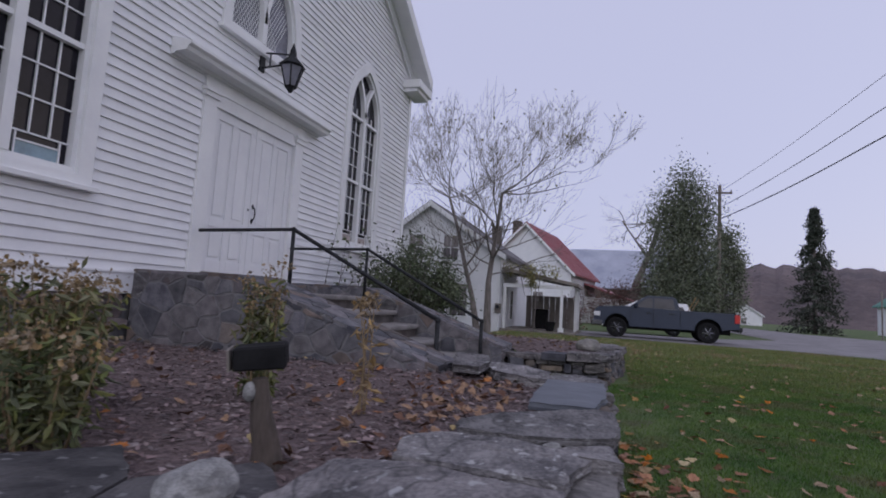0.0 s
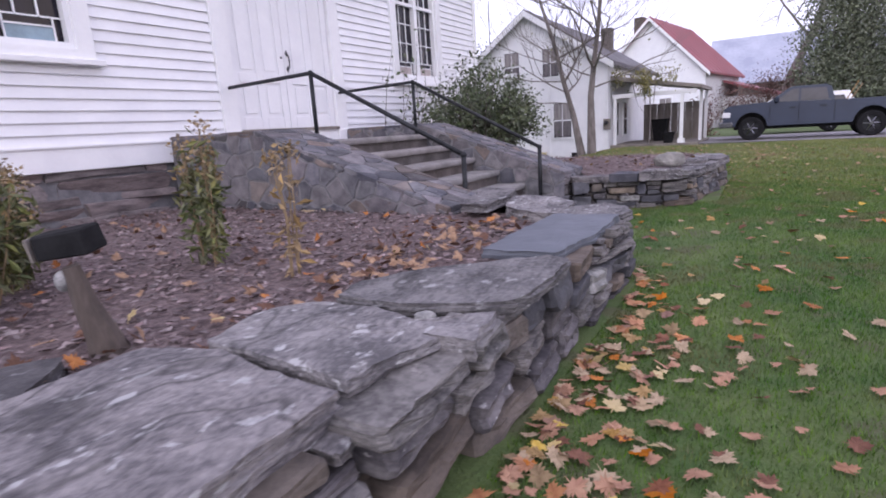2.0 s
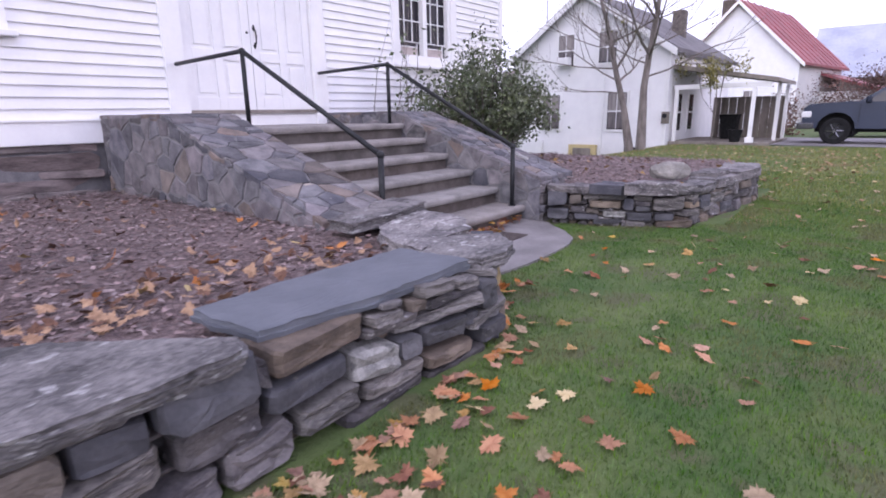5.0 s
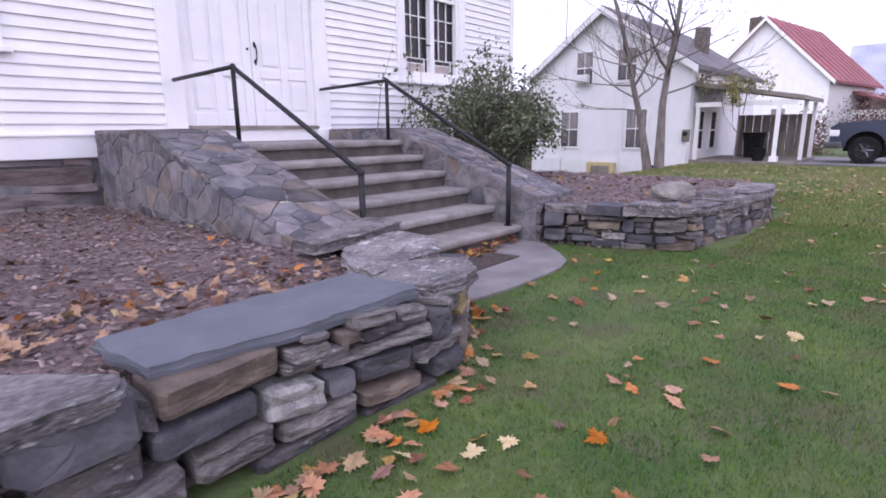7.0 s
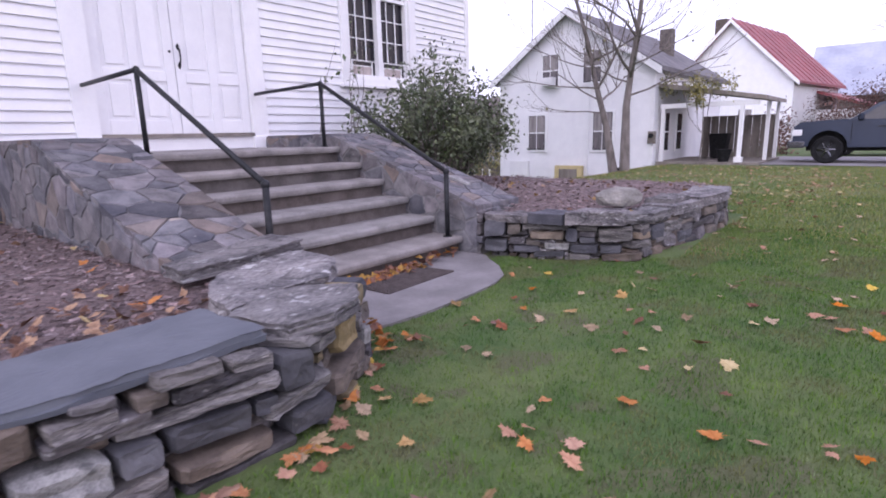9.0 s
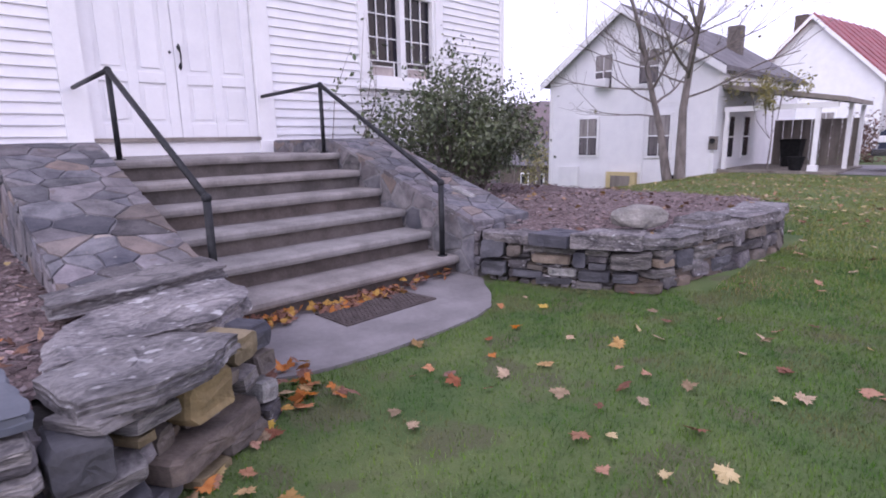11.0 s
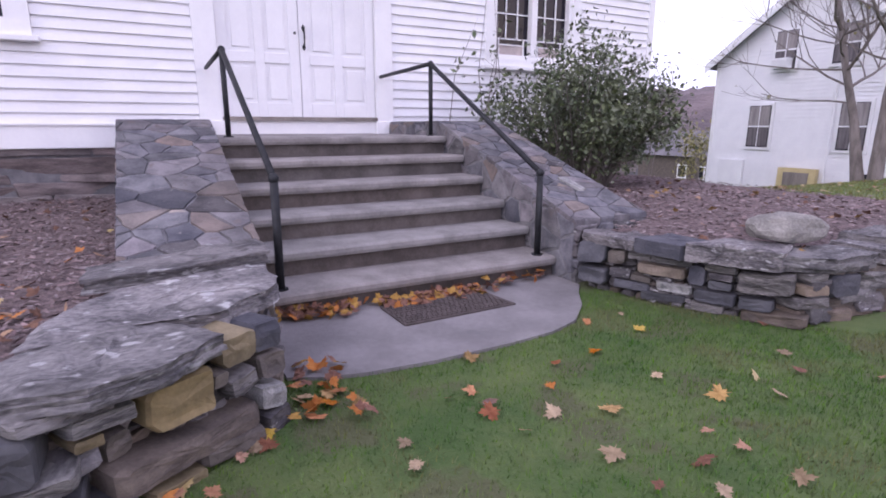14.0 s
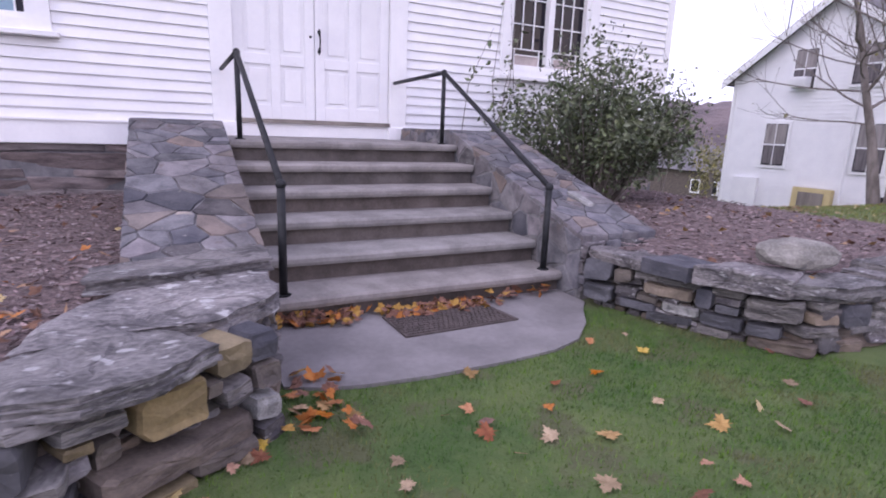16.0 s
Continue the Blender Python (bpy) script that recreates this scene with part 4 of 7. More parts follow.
# the long face of the wall, stone by stone
LA, LB = (-0.075, 0.0), (-0.095, 6.0)
GR, BL, BR, PA, OC, LT = M["stone"], M["bluestone"], M["brown"], M["pale"], M["ochre"], M["layered"]
laid(wl_, LA, LB, 1.98, 2.48, 0.40, 0.475, LT, 0.02, 0.07, 0.014)
laid(wl_, LA, LB, 2.02, 2.40, 0.27, 0.39, GR, 0.03, 0.05, 0.012)
laid(wl_, LA, LB, 2.51, 2.78, 0.39, 0.50, LT, 0.02, 0.08, 0.014)
laid(wl_, LA, LB, 2.42, 2.76, 0.26, 0.375, LT, 0.05, 0.05, 0.012)
laid(wl_, LA, LB, 2.05, 2.52, 0.12, 0.25, BR, 0.05, 0.05, 0.010)
laid(wl_, LA, LB, 2.79, 3.04, 0.33, 0.45, BR, 0.0, 0.04, 0.004)
laid(wl_, LA, LB, 2.82, 3.22, 0.45, 0.495, GR, 0.0, 0.03, 0.004)
laid(wl_, LA, LB, 3.05, 3.26, 0.33, 0.45, BL, 0.0, 0.03, 0.003)
laid(wl_, LA, LB, 2.56, 2.90, 0.13, 0.25, GR, 0.04, 0.05, 0.010)
laid(wl_, LA, LB, 2.92, 3.28, 0.18, 0.31, LT, 0.03, 0.05, 0.012)
laid(wl_, LA, LB, 2.55, 3.05, 0.02, 0.12, BR, 0.03, 0.05, 0.010)
laid(wl_, LA, LB, 3.08, 3.45, 0.03, 0.16, GR, 0.02, 0.05, 0.010)
laid(wl_, LA, LB, 3.27, 3.63, 0.35, 0.535, BL, -0.01, 0.06, 0.003)
laid(wl_, LA, LB, 3.32, 3.62, 0.19, 0.335, GR, 0.02, 0.04, 0.008)
laid(wl_, LA, LB, 3.60, 3.68, 0.38, 0.50, GR, -0.04, 0.01, 0.004)
laid(wl_, LA, LB, 3.67, 4.13, 0.39, 0.50, BR, 0.0, 0.045, 0.003)
laid(wl_, LA, LB, 3.64, 4.03, 0.255, 0.355, BL, 0.01, 0.05, 0.002)
laid(wl_, LA, LB, 3.76, 4.08, 0.10, 0.215, LT, 0.0, 0.05, 0.012)
laid(wl_, LA, LB, 3.46, 3.74, 0.04, 0.20, GR, 0.02, 0.05, 0.010)
laid(wl_, LA, LB, 4.05, 4.31, 0.20, 0.345, PA, -0.02, 0.05, 0.012)
laid(wl_, LA, LB, 4.15, 4.36, 0.425, 0.475, LT, -0.02, 0.055, 0.006)
laid(wl_, LA, LB, 4.22, 4.36, 0.478, 0.51, GR, -0.015, 0.03, 0.004)
laid(wl_, LA, LB, 4.14, 4.46, 0.365, 0.415, GR, 0.0, 0.03, 0.010)
laid(wl_, LA, LB, 4.40, 4.51, 0.415, 0.475, BR, -0.01, 0.045, 0.004)
laid(wl_, LA, LB, 4.46, 4.71, 0.465, 0.525, LT, -0.015, 0.065, 0.008)
laid(wl_, LA, LB, 4.72, 4.91, 0.44, 0.495, LT, -0.02, 0.06, 0.008)
laid(wl_, LA, LB, 4.52, 4.92, 0.385, 0.44, GR, 0.01, 0.04, 0.010)
laid(wl_, LA, LB, 4.34, 4.92, 0.318, 0.37, LT, 0.02, 0.05, 0.012)
laid(wl_, LA, LB, 4.32, 4.47, 0.205, 0.31, BL, -0.01, 0.045, 0.003)
laid(wl_, LA, LB, 4.49, 4.80, 0.20, 0.315, BL, -0.015, 0.05, 0.003)
laid(wl_, LA, LB, 4.81, 4.92, 0.215, 0.29, BL, -0.01, 0.045, 0.004)
laid(wl_, LA, LB, 4.10, 4.48, 0.10, 0.18, LT, 0.0, 0.05, 0.010)
laid(wl_, LA, LB, 4.50, 4.90, 0.09, 0.165, BR, -0.04, 0.05, 0.008)
laid(wl_, LA, LB, 3.98, 4.50, 0.0, 0.09, GR, 0.0, 0.04, 0.010)
laid(wl_, LA, LB, 4.52, 5.0, -0.02, 0.06, GR, 0.0, 0.04, 0.008)
laid(wl_, LA, LB, 4.92, 5.11, 0.275, 0.435, BL, -0.015, 0.055, 0.003)
laid(wl_, LA, LB, 4.86, 5.20, 0.17, 0.235, LT, 0.045, 0.05, 0.010)
laid(wl_, LA, LB, 4.97, 5.20, 0.06, 0.165, BL, 0.005, 0.05, 0.003)
# the rounded end of the wall beside the slab
CA, CB = (-0.02, 4.93), (-0.58, 5.85)
laid(wl_, CA, CB, 0.12, 0.42, 0.425, 0.465, LT, -0.03, 0.05, 0.006)
laid(wl_, CA, CB, 0.26, 0.48, 0.34, 0.405, LT, -0.01, 0.05, 0.008)
laid(wl_, CA, CB, 0.27, 0.38, 0.285, 0.33, OC, -0.015, 0.03, 0.003)
laid(wl_, CA, CB, 0.22, 0.36, 0.20, 0.275, GR, 0.01, 0.03, 0.006)
laid(wl_, CA, CB, 0.37, 0.46, 0.19, 0.30, BR, 0.0, 0.02, 0.004)
laid(wl_, CA, CB, 0.50, 0.77, 0.225, 0.405, OC, 0.0, 0.06, 0.003, 0.2)
laid(wl_, CA, CB, 0.82, 0.99, 0.33, 0.47, OC, 0.015, 0.035, 0.003)
laid(wl_, CA, CB, 0.78, 0.85, 0.275, 0.345, BR, 0.0, 0.03, 0.001)
laid(wl_, CA, CB, 0.84, 1.0, 0.215, 0.295, LT, 0.0, 0.04, 0.006)
laid(wl_, CA, CB, 0.35, 1.0, 0.085, 0.195, BR, -0.06, 0.075, 0.004)
laid(wl_, CA, CB, 0.68, 1.0, 0.0, 0.085, BR, -0.05, 0.065, 0.006)
laid(wl_, CA, CB, 0.46, 0.70, 0.0, 0.055, OC, -0.04, 0.085, 0.004)
laid(wl_, CA, CB, 0.20, 0.45, 0.02, 0.09, BL, 0.0, 0.06, 0.004)
laid(wl_, CA, CB, 1.0, 1.15, 0.33, 0.465, BL, 0.0, 0.0, 0.004)
laid(wl_, CA, CB, 1.0, 1.15, 0.08, 0.20, PA, -0.04, 0.03, 0.003)
laid(wl_, CA, CB, 1.02, 1.18, -0.06, 0.05, GR, 0.0, 0.03, 0.005)
laid(wl_, CA, CB, 1.02, 1.16, 0.21, 0.32, BR, 0.0, 0.01, 0.006)

CAPS = [
    ([(-1.03, 0.36), (-0.12, 0.36), (-0.14, 1.0), (-0.17, 1.6), (-0.19, 2.03), (-0.5, 2.05), (-0.78, 2.1), (-1.07, 1.99), (-1.07, 1.5)], 0.53, 0.10, M["cap"], 0.014, (0.0, 0.0), "broad lichen-spotted schist capstone"),
    ([(-0.88, 2.13), (-0.53, 2.1), (-0.2, 2.08), (-0.12, 2.46), (0.01, 2.47), (-0.05, 2.75), (-0.29, 2.57), (-0.52, 2.63), (-0.78, 2.62), (-0.95, 2.44)], 0.54, 0.075, M["cap"], 0.016, (0.0, 0.0), "pale layered schist capstone"),
    ([(-0.76, 2.67), (-0.47, 2.68), (-0.2, 2.77), (-0.02, 2.88), (0.0, 3.2), (-0.03, 3.57), (-0.14, 3.6), (-0.39, 3.42), (-0.66, 3.14), (-0.82, 2.89)], 0.55, 0.07, M["cap"], 0.012, (0.0, 0.0), "pointed schist capstone"),
    ([(-0.56, 3.65), (-0.15, 3.69), (-0.08, 4.2), (-0.10, 4.92), (-0.575, 4.9)], 0.545, 0.05, M["slate"], 0.003, (0.0, 0.0), "smooth blue-grey slate capstone"),
    ([(-0.10, 5.03), (-0.47, 4.97), (-0.66, 5.1), (-0.70, 5.42), (-0.38, 5.66), (-0.18, 5.48), (-0.07, 5.25)], 0.515, 0.085, M["cap"], 0.018, (0.03, 0.0), "long layered schist capstone at the wall end"),
    ([(-0.5, 4.99), (-0.76, 5.04), (-1.0, 5.15), (-1.16, 5.3), (-1.45, 6.0), (-0.97, 5.99), (-0.64, 5.69), (-0.64, 5.36)], 0.525, 0.085, M["cap"], 0.016, (-0.02, -0.01), "wide schist capstone beside the steps"),
    ([(-1.26, 5.14), (-1.52, 5.14), (-1.74, 6.02), (-1.36, 6.03), (-1.25, 5.6)], 0.585, 0.075, M["cap"], 0.012, (0.0, 0.03), "narrow schist slab laid against the step wall"),
    ([(-1.35, 0.7), (-1.05, 0.75), (-1.08, 1.65), (-1.3, 1.85), (-1.55, 1.5)], 0.52, 0.08, M["stone"], 0.012, (0.0, 0.0), "dark slaty capstone"),
    ([(-1.9, 0.6), (-1.4, 0.7), (-1.6, 1.5), (-1.9, 1.75), (-2.3, 1.3)], 0.52, 0.08, M["stone"], 0.012, (0.0, 0.0), "dark slaty capstone"),
]
for k, (ol, z_, th, m_, ro, ti, lab) in enumerate(CAPS):
    slab_stone("capstone", ol, z_, th, m_, wl_, ro, ti, 4 if m_ is not M["slate"] else 2, k + 3, lab)

wr_ = thing("retaining_wall", (-0.6, 10, 0.0), "dry-laid fieldstone wall holding the far bed", "stone wall", "garden walls")
RWL = [(-1.56, 8.62), (-0.85, 8.78), (-0.12, 9.2), (0.1, 10.3), (0.16, 11.4), (0.02, 12.3)]
bm = extrude(bmesh.new(), [(-1.8, 8.8, -0.1), (-0.9, 8.95, -0.1), (-0.27, 9.35, -0.1), (-0.08, 10.3, -0.1), (-0.04, 11.4, -0.1), (-0.2, 12.2, -0.1), (-0.7, 12.2, -0.1), (-0.7, 9.7, -0.1), (-1.8, 9.2, -0.1)], (0, 0, 0.46))
part("fill", bm, M["dark"], wr_)
for k, (a, b) in enumerate(zip(RWL, RWL[1:])):
    dn = 0.05 if k < 2 else 0.0
    rubble(wr_, (a[0] - dn * 0.4, a[1] + dn), (b[0] - dn * 0.4, b[1] + dn), -0.05 if k < 2 else 0.0, 0.38, 0.2, SM + [M["brown"]] * 3 if k > 1 else SM, 31 + k, 0.25 if k > 1 else 0.13, 0.62, 0.04, 0.06 if k > 1 else 0.03)
RA, RB = (-1.56, 8.585), (-0.08, 9.165)
laid(wr_, RA, RB, -0.04, 0.2, 0.18, 0.36, BL, 0.02, 0.03, 0.003)
laid(wr_, RA, RB, -0.04, 0.22, 0.02, 0.16, BL, 0.0, 0.03, 0.003)
laid(wr_, RA, RB, 0.22, 0.37, 0.21, 0.33, BR, 0.01, 0.04, 0.003)
laid(wr_, RA, RB, 0.38, 0.6, 0.275, 0.37, LT, 0.01, 0.04, 0.005)
laid(wr_, RA, RB, 0.46, 0.82, 0.18, 0.265, M["tan"], 0.0, 0.05, 0.004)
laid(wr_, RA, RB, 0.56, 0.88, 0.29, 0.345, LT, -0.01, 0.05, 0.006)
laid(wr_, RA, RB, 0.24, 0.42, 0.11, 0.19, GR, 0.0, 0.03, 0.004)
laid(wr_, RA, RB, 0.28, 0.57, 0.035, 0.105, BL, 0.0, 0.04, 0.004)
laid(wr_, RA, RB, 0.42, 0.58, 0.12, 0.17, BR, -0.02, 0.04, 0.004)
laid(wr_, RA, RB, 0.61, 0.88, 0.075, 0.145, PA, 0.0, 0.05, 0.003)
laid(wr_, RA, RB, 0.5, 0.84, -0.02, 0.045, BL, 0.02, 0.04, 0.004)
laid(wr_, RA, RB, 0.84, 0.96, 0.155, 0.31, BL, 0.0, 0.04, 0.003)
laid(wr_, RA, RB, 0.94, 1.16, 0.28, 0.335, LT, 0.0, 0.05, 0.006)
laid(wr_, RA, RB, 0.97, 1.14, 0.22, 0.272, GR, 0.0, 0.03, 0.004)
laid(wr_, RA, RB, 0.97, 1.14, 0.155, 0.215, BL, 0.0, 0.04, 0.004)
laid(wr_, RA, RB, 0.88, 1.17, 0.045, 0.14, BL, 0.0, 0.045, 0.004)
laid(wr_, RA, RB, 1.16, 1.5, 0.16, 0.31, LT, 0.03, 0.06, 0.005)
laid(wr_, RA, RB, 1.18, 1.4, 0.05, 0.135, BL, 0.01, 0.05, 0.004)
laid(wr_, RA, RB, 0.87, 1.1, -0.03, 0.035, LT, 0.0, 0.03, 0.004)
laid(wr_, RA, RB, 1.2, 1.6, -0.04, 0.045, BR, 0.03, 0.05, 0.006)
TA, TB = (-0.16, 9.13), (0.1, 10.3)
laid(wr_, TA, TB, 0.05, 0.2, 0.29, 0.35, LT, 0.01, 0.05, 0.004)
laid(wr_, TA, TB, 0.02, 0.22, 0.2, 0.27, M["tan"], 0.0, 0.05, 0.004)
laid(wr_, TA, TB, -0.03, 0.24, 0.11, 0.185, LT, 0.0, 0.05, 0.006)
laid(wr_, TA, TB, 0.24, 0.5, 0.17, 0.33, BL, 0.0, 0.05, 0.003)
laid(wr_, TA, TB, 0.22, 0.55, 0.34, 0.395, GR, 0.0, 0.05, 0.004)
laid(wr_, TA, TB, 0.25, 0.48, 0.10, 0.16, BR, 0.0, 0.04, 0.004)
laid(wr_, TA, TB, 0.02, 0.45, 0.0, 0.09, BR, 0.0, 0.04, 0.005)
laid(wr_, TA, TB, 0.52, 0.85, 0.2, 0.33, LT, 0.0, 0.05, 0.005)
laid(wr_, TA, TB, 0.5, 0.75, 0.05, 0.18, GR, 0.0, 0.05, 0.005)
laid(wr_, TA, TB, 0.78, 1.1, 0.06, 0.19, BL, 0.0, 0.05, 0.004)
RC = [
    ([(-1.72, 8.74), (-1.58, 8.58), (-1.12, 8.66), (-0.98, 8.95), (-1.4, 9.0)], 0.43, 0.08, (0, 0)),
    ([(-1.1, 8.66), (-0.75, 8.72), (-0.72, 9.05), (-1.05, 9.02)], 0.465, 0.11, (0, 0)),
    ([(-0.72, 8.74), (-0.22, 9.02), (-0.35, 9.4), (-0.7, 9.15)], 0.485, 0.13, (0.0, 0)),
    ([(-0.24, 9.05), (-0.02, 9.3), (0.02, 9.75), (-0.3, 9.72), (-0.38, 9.4)], 0.455, 0.1, (0, 0)),
    ([(0.04, 9.78), (0.14, 10.5), (-0.25, 10.5), (-0.32, 9.8)], 0.475, 0.1, (0, 0)),
    ([(0.13, 10.54), (0.22, 11.35), (-0.25, 11.35), (-0.27, 10.55)], 0.495, 0.11, (0, 0)),
    ([(0.2, 11.4), (0.05, 12.35), (-0.45, 12.3), (-0.3, 11.4)], 0.46, 0.08, (0, 0)),
]
for k, (ol, z_, th, ti) in enumerate(RC):
    slab_stone("capstone", ol, z_, th, M["bluestone"] if k == 1 else M["cap"], wr_, 0.012, ti, 3, k + 40)
lr = thing("loose_stone", (-0.5, 9.3, 0.47), "pale flat boulder lying on the wall", "stone")
bm = bmesh.new()
bmesh.ops.create_icosphere(bm, subdivisions=3, radius=1)
for v in bm.verts:
    n_ = 1 + 0.22 * noise.noise(v.co * 1.5) + 0.07 * noise.noise(v.co * 4)
    v.co = Vector((v.co.x * 0.2 * n_ - 0.42, v.co.y * 0.2 * n_ + 9.42 + v.co.x * 0.14, max(v.co.z, -0.6) * 0.12 * n_ + 0.575))
part("boulder", bm, M["boulder"], lr)
lr = thing("loose_stone", (-0.3, 10.2, 0.45), "flat grey stone lying on the wall", "stone")
slab_stone("boulder", [(-0.35, 9.95), (-0.05, 10.0), (0.0, 10.5), (-0.3, 10.6)], 0.52, 0.07, M["cap"], lr, 0.02, (0, 0), 3, 78)

# ---------------------------------------------------------------- small things round the steps
dm = thing("doormat", (-1.6, 7.32, -0.03), "worn dark rubber doormat half covered by leaves", "doormat")
cor = [(-1.83, 6.87), (-1.40, 6.88), (-1.42, 7.80), (-1.79, 7.75)]
part("rim", extrude(bmesh.new(), [(*p, -0.029) for p in cor], (0, 0, 0.012)), M["mat"], dm)
bm = bmesh.new()
for i in range(22):
    for j in range(10):
        u, v = (i + 0.7 + 0.3 * (j % 2)) / 23, (j + 0.6) / 10.4
        p = Vector(cor[0]).lerp(Vector(cor[3]), u).lerp(Vector(cor[1]).lerp(Vector(cor[2]), u), v)
        box(bm, p.x - 0.014, p.x + 0.014, p.y - 0.016, p.y + 0.016, -0.017, -0.010)
part("tread_pattern", bm, M["mat"], dm)

pb = thing("pebble", (-0.3, 2.66, 0.49), "small pale pebble in the joint of the capstones", "stone")
bm = bmesh.new()
bmesh.ops.create_icosphere(bm, subdivisions=2, radius=1)
for v in bm.verts:
    n_ = 1 + 0.25 * noise.noise(v.co * 1.7)
    v.co = Vector((v.co.x * 0.05 * n_ - 0.3, v.co.y * 0.038 * n_ + 2.66, v.co.z * 0.035 * n_ + 0.51))
part("rock", bm, M["pale"], pb)

wk = thing("quartz_rock", (-1.19, 1.36, 0.52), "smooth pale quartz rock on the wall", "rock")
bm = bmesh.new()
bmesh.ops.create_icosphere(bm, subdivisions=3, radius=1)
for v in bm.verts:
    n_ = 1 + 0.3 * noise.noise(v.co * 1.3 + Vector((3, 1, 0))) + 0.1 * noise.noise(v.co * 3.5)
    v.co = Vector((v.co.x * 0.095 * n_ - 1.19, v.co.y * 0.135 * n_ + 1.38, max(v.co.z, -0.6) * 0.08 * n_ + 0.57))
part("rock", bm, M["pale"], wk)

sl_ = thing("garden_spotlight", (-1.47, 2.0, 0.43), "black garden spotlight on a grey wooden stake", "spotlight")
bm = tube(bmesh.new(), [(-1.42, 2.06, 0.38), (-1.43, 2.04, 0.52), (-1.44, 2.01, 0.64), (-1.45, 1.99, 0.80)], [0.085, 0.06, 0.045, 0.03], 10)
for v in bm.verts:
    v.co += Vector((noise.noise(v.co * 20), noise.noise(v.co * 21 + Vector((5, 0, 0))), 0)) * 0.01
part("stake", bm, M["stake"], sl_)
bm = bmesh.new()
bmesh.ops.create_uvsphere(bm, u_segments=10, v_segments=8, radius=0.03, matrix=Matrix.Translation((-1.475, 1.965, 0.745)) @ Matrix.Diagonal((1, 1, 1.4, 1)))
part("bracket", bm, M["pale"], sl_, "pale plastic bracket", smooth=True)
rot = pose(-1.47, 2.0, 0.885, 6, -6, 27)
bm = hexa(bmesh.new(), [(-0.10, -0.055, -0.045), (0.115, -0.06, -0.045), (0.115, 0.07, -0.045), (-0.11, 0.07, -0.05), (-0.10, -0.045, 0.05), (0.115, -0.05, 0.055), (0.115, 0.06, 0.055), (-0.10, 0.05, 0.05)])
bm.transform(rot)
part("housing", bm, M["rubber"], sl_, bevel=0.008)
bm = boxm(-0.122, -0.112, -0.05, 0.06, -0.045, 0.045)
bm.transform(rot)
part("lens", bm, M["woodgrey"], sl_)

# lantern on its bracket over the door
ln = thing("wall_lantern", (-5.75, 7.3, 5.08), "black iron hexagonal lantern on a wall bracket", "lantern")
LX, LY = -5.05, 7.12
bm = boxm(FX + 0.0, FX + 0.04, 7.24, 7.36, 4.80, 5.12)
tube(bm, [(FX, 7.3, 5.13), (LX, LY, 4.94)], 0.016, 6)
tube(bm, [(FX, 7.3, 4.86), (LX, LY, 4.80)], 0.016, 6)
tube(bm, [(FX + 0.25, 7.21, 5.06), (FX + 0.25, 7.21, 4.83)], 0.013, 6)
part("bracket", bm, M["iron"], ln)


def hexring(r_, z_, k0=0.0):
    return [(LX + r_ * math.cos(k * math.tau / 6 + k0), LY + r_ * math.sin(k * math.tau / 6 + k0), z_) for k in range(6)]


bm = bmesh.new()
for a, b in zip(hexring(0.09, 4.41), hexring(0.19, 4.74)):
    tube(bm, [a, b], 0.012, 4)
for r_, z_ in ((0.09, 4.41), (0.19, 4.74)):
    hr_ = hexring(r_, z_)
    for a, b in zip(hr_, hr_[1:] + hr_[:1]):
        tube(bm, [a, b], 0.012, 4)
tube(bm, [(LX, LY, 4.32), (LX, LY, 4.41)], [0.03, 0.08], 6)
part("cage", bm, M["iron"], ln)
bm = bmesh.new()
tube(bm, [(LX, LY, 4.75), (LX, LY, 4.88), (LX, LY, 4.92), (LX, LY, 5.00), (LX, LY, 5.13)], [0.22, 0.09, 0.06, 0.05, 0.008], 6)
part("cap", bm, M["iron"], ln)
a, b = hexring(0.085, 4.42), hexring(0.18, 4.73)
for k in range(6):
    j = (k + 1) % 6
    part("pane", hexa(bmesh.new(), [Vector(a[k]), Vector(a[j]), Vector(a[j]) * 0.999 + Vector((LX, LY, 4.42)) * 0.001, Vector(a[k]) * 0.97 + Vector((LX, LY, 4.42)) * 0.03, Vector(b[k]), Vector(b[j]), Vector(b[j]) * 0.999 + Vector((LX, LY, 4.73)) * 0.001, Vector(b[k]) * 0.97 + Vector((LX, LY, 4.73)) * 0.03]), M["glassl"], ln)

# ---------------------------------------------------------------- plants


def leaf_cloud(points, size, seed, aspect=0.55, droop=0.3):
    """Many small two-faced leaves, folded on the midrib, at points."""
    g = np.random.default_rng(seed)
    vs, fs = [], []
    for p in points:
        p = np.array(p)
        d = g.normal(0, 1, 3)
        d[2] -= droop
        d /= np.linalg.norm(d)
        s = np.cross(d, g.normal(0, 1, 3))
        s /= np.linalg.norm(s) + 1e-9
        nn = np.cross(d, s)
        L = size * g.uniform(0.6, 1.35)
        k = len(vs)
        vs += [p, p + d * L * 0.5 + s * L * aspect * 0.5 + nn * L * 0.1, p + d * L, p + d * L * 0.5 - s * L * aspect * 0.5 + nn * L * 0.1]
        fs += [(k, k + 1, k + 2), (k, k + 2, k + 3)]
    return np.array(vs), fs


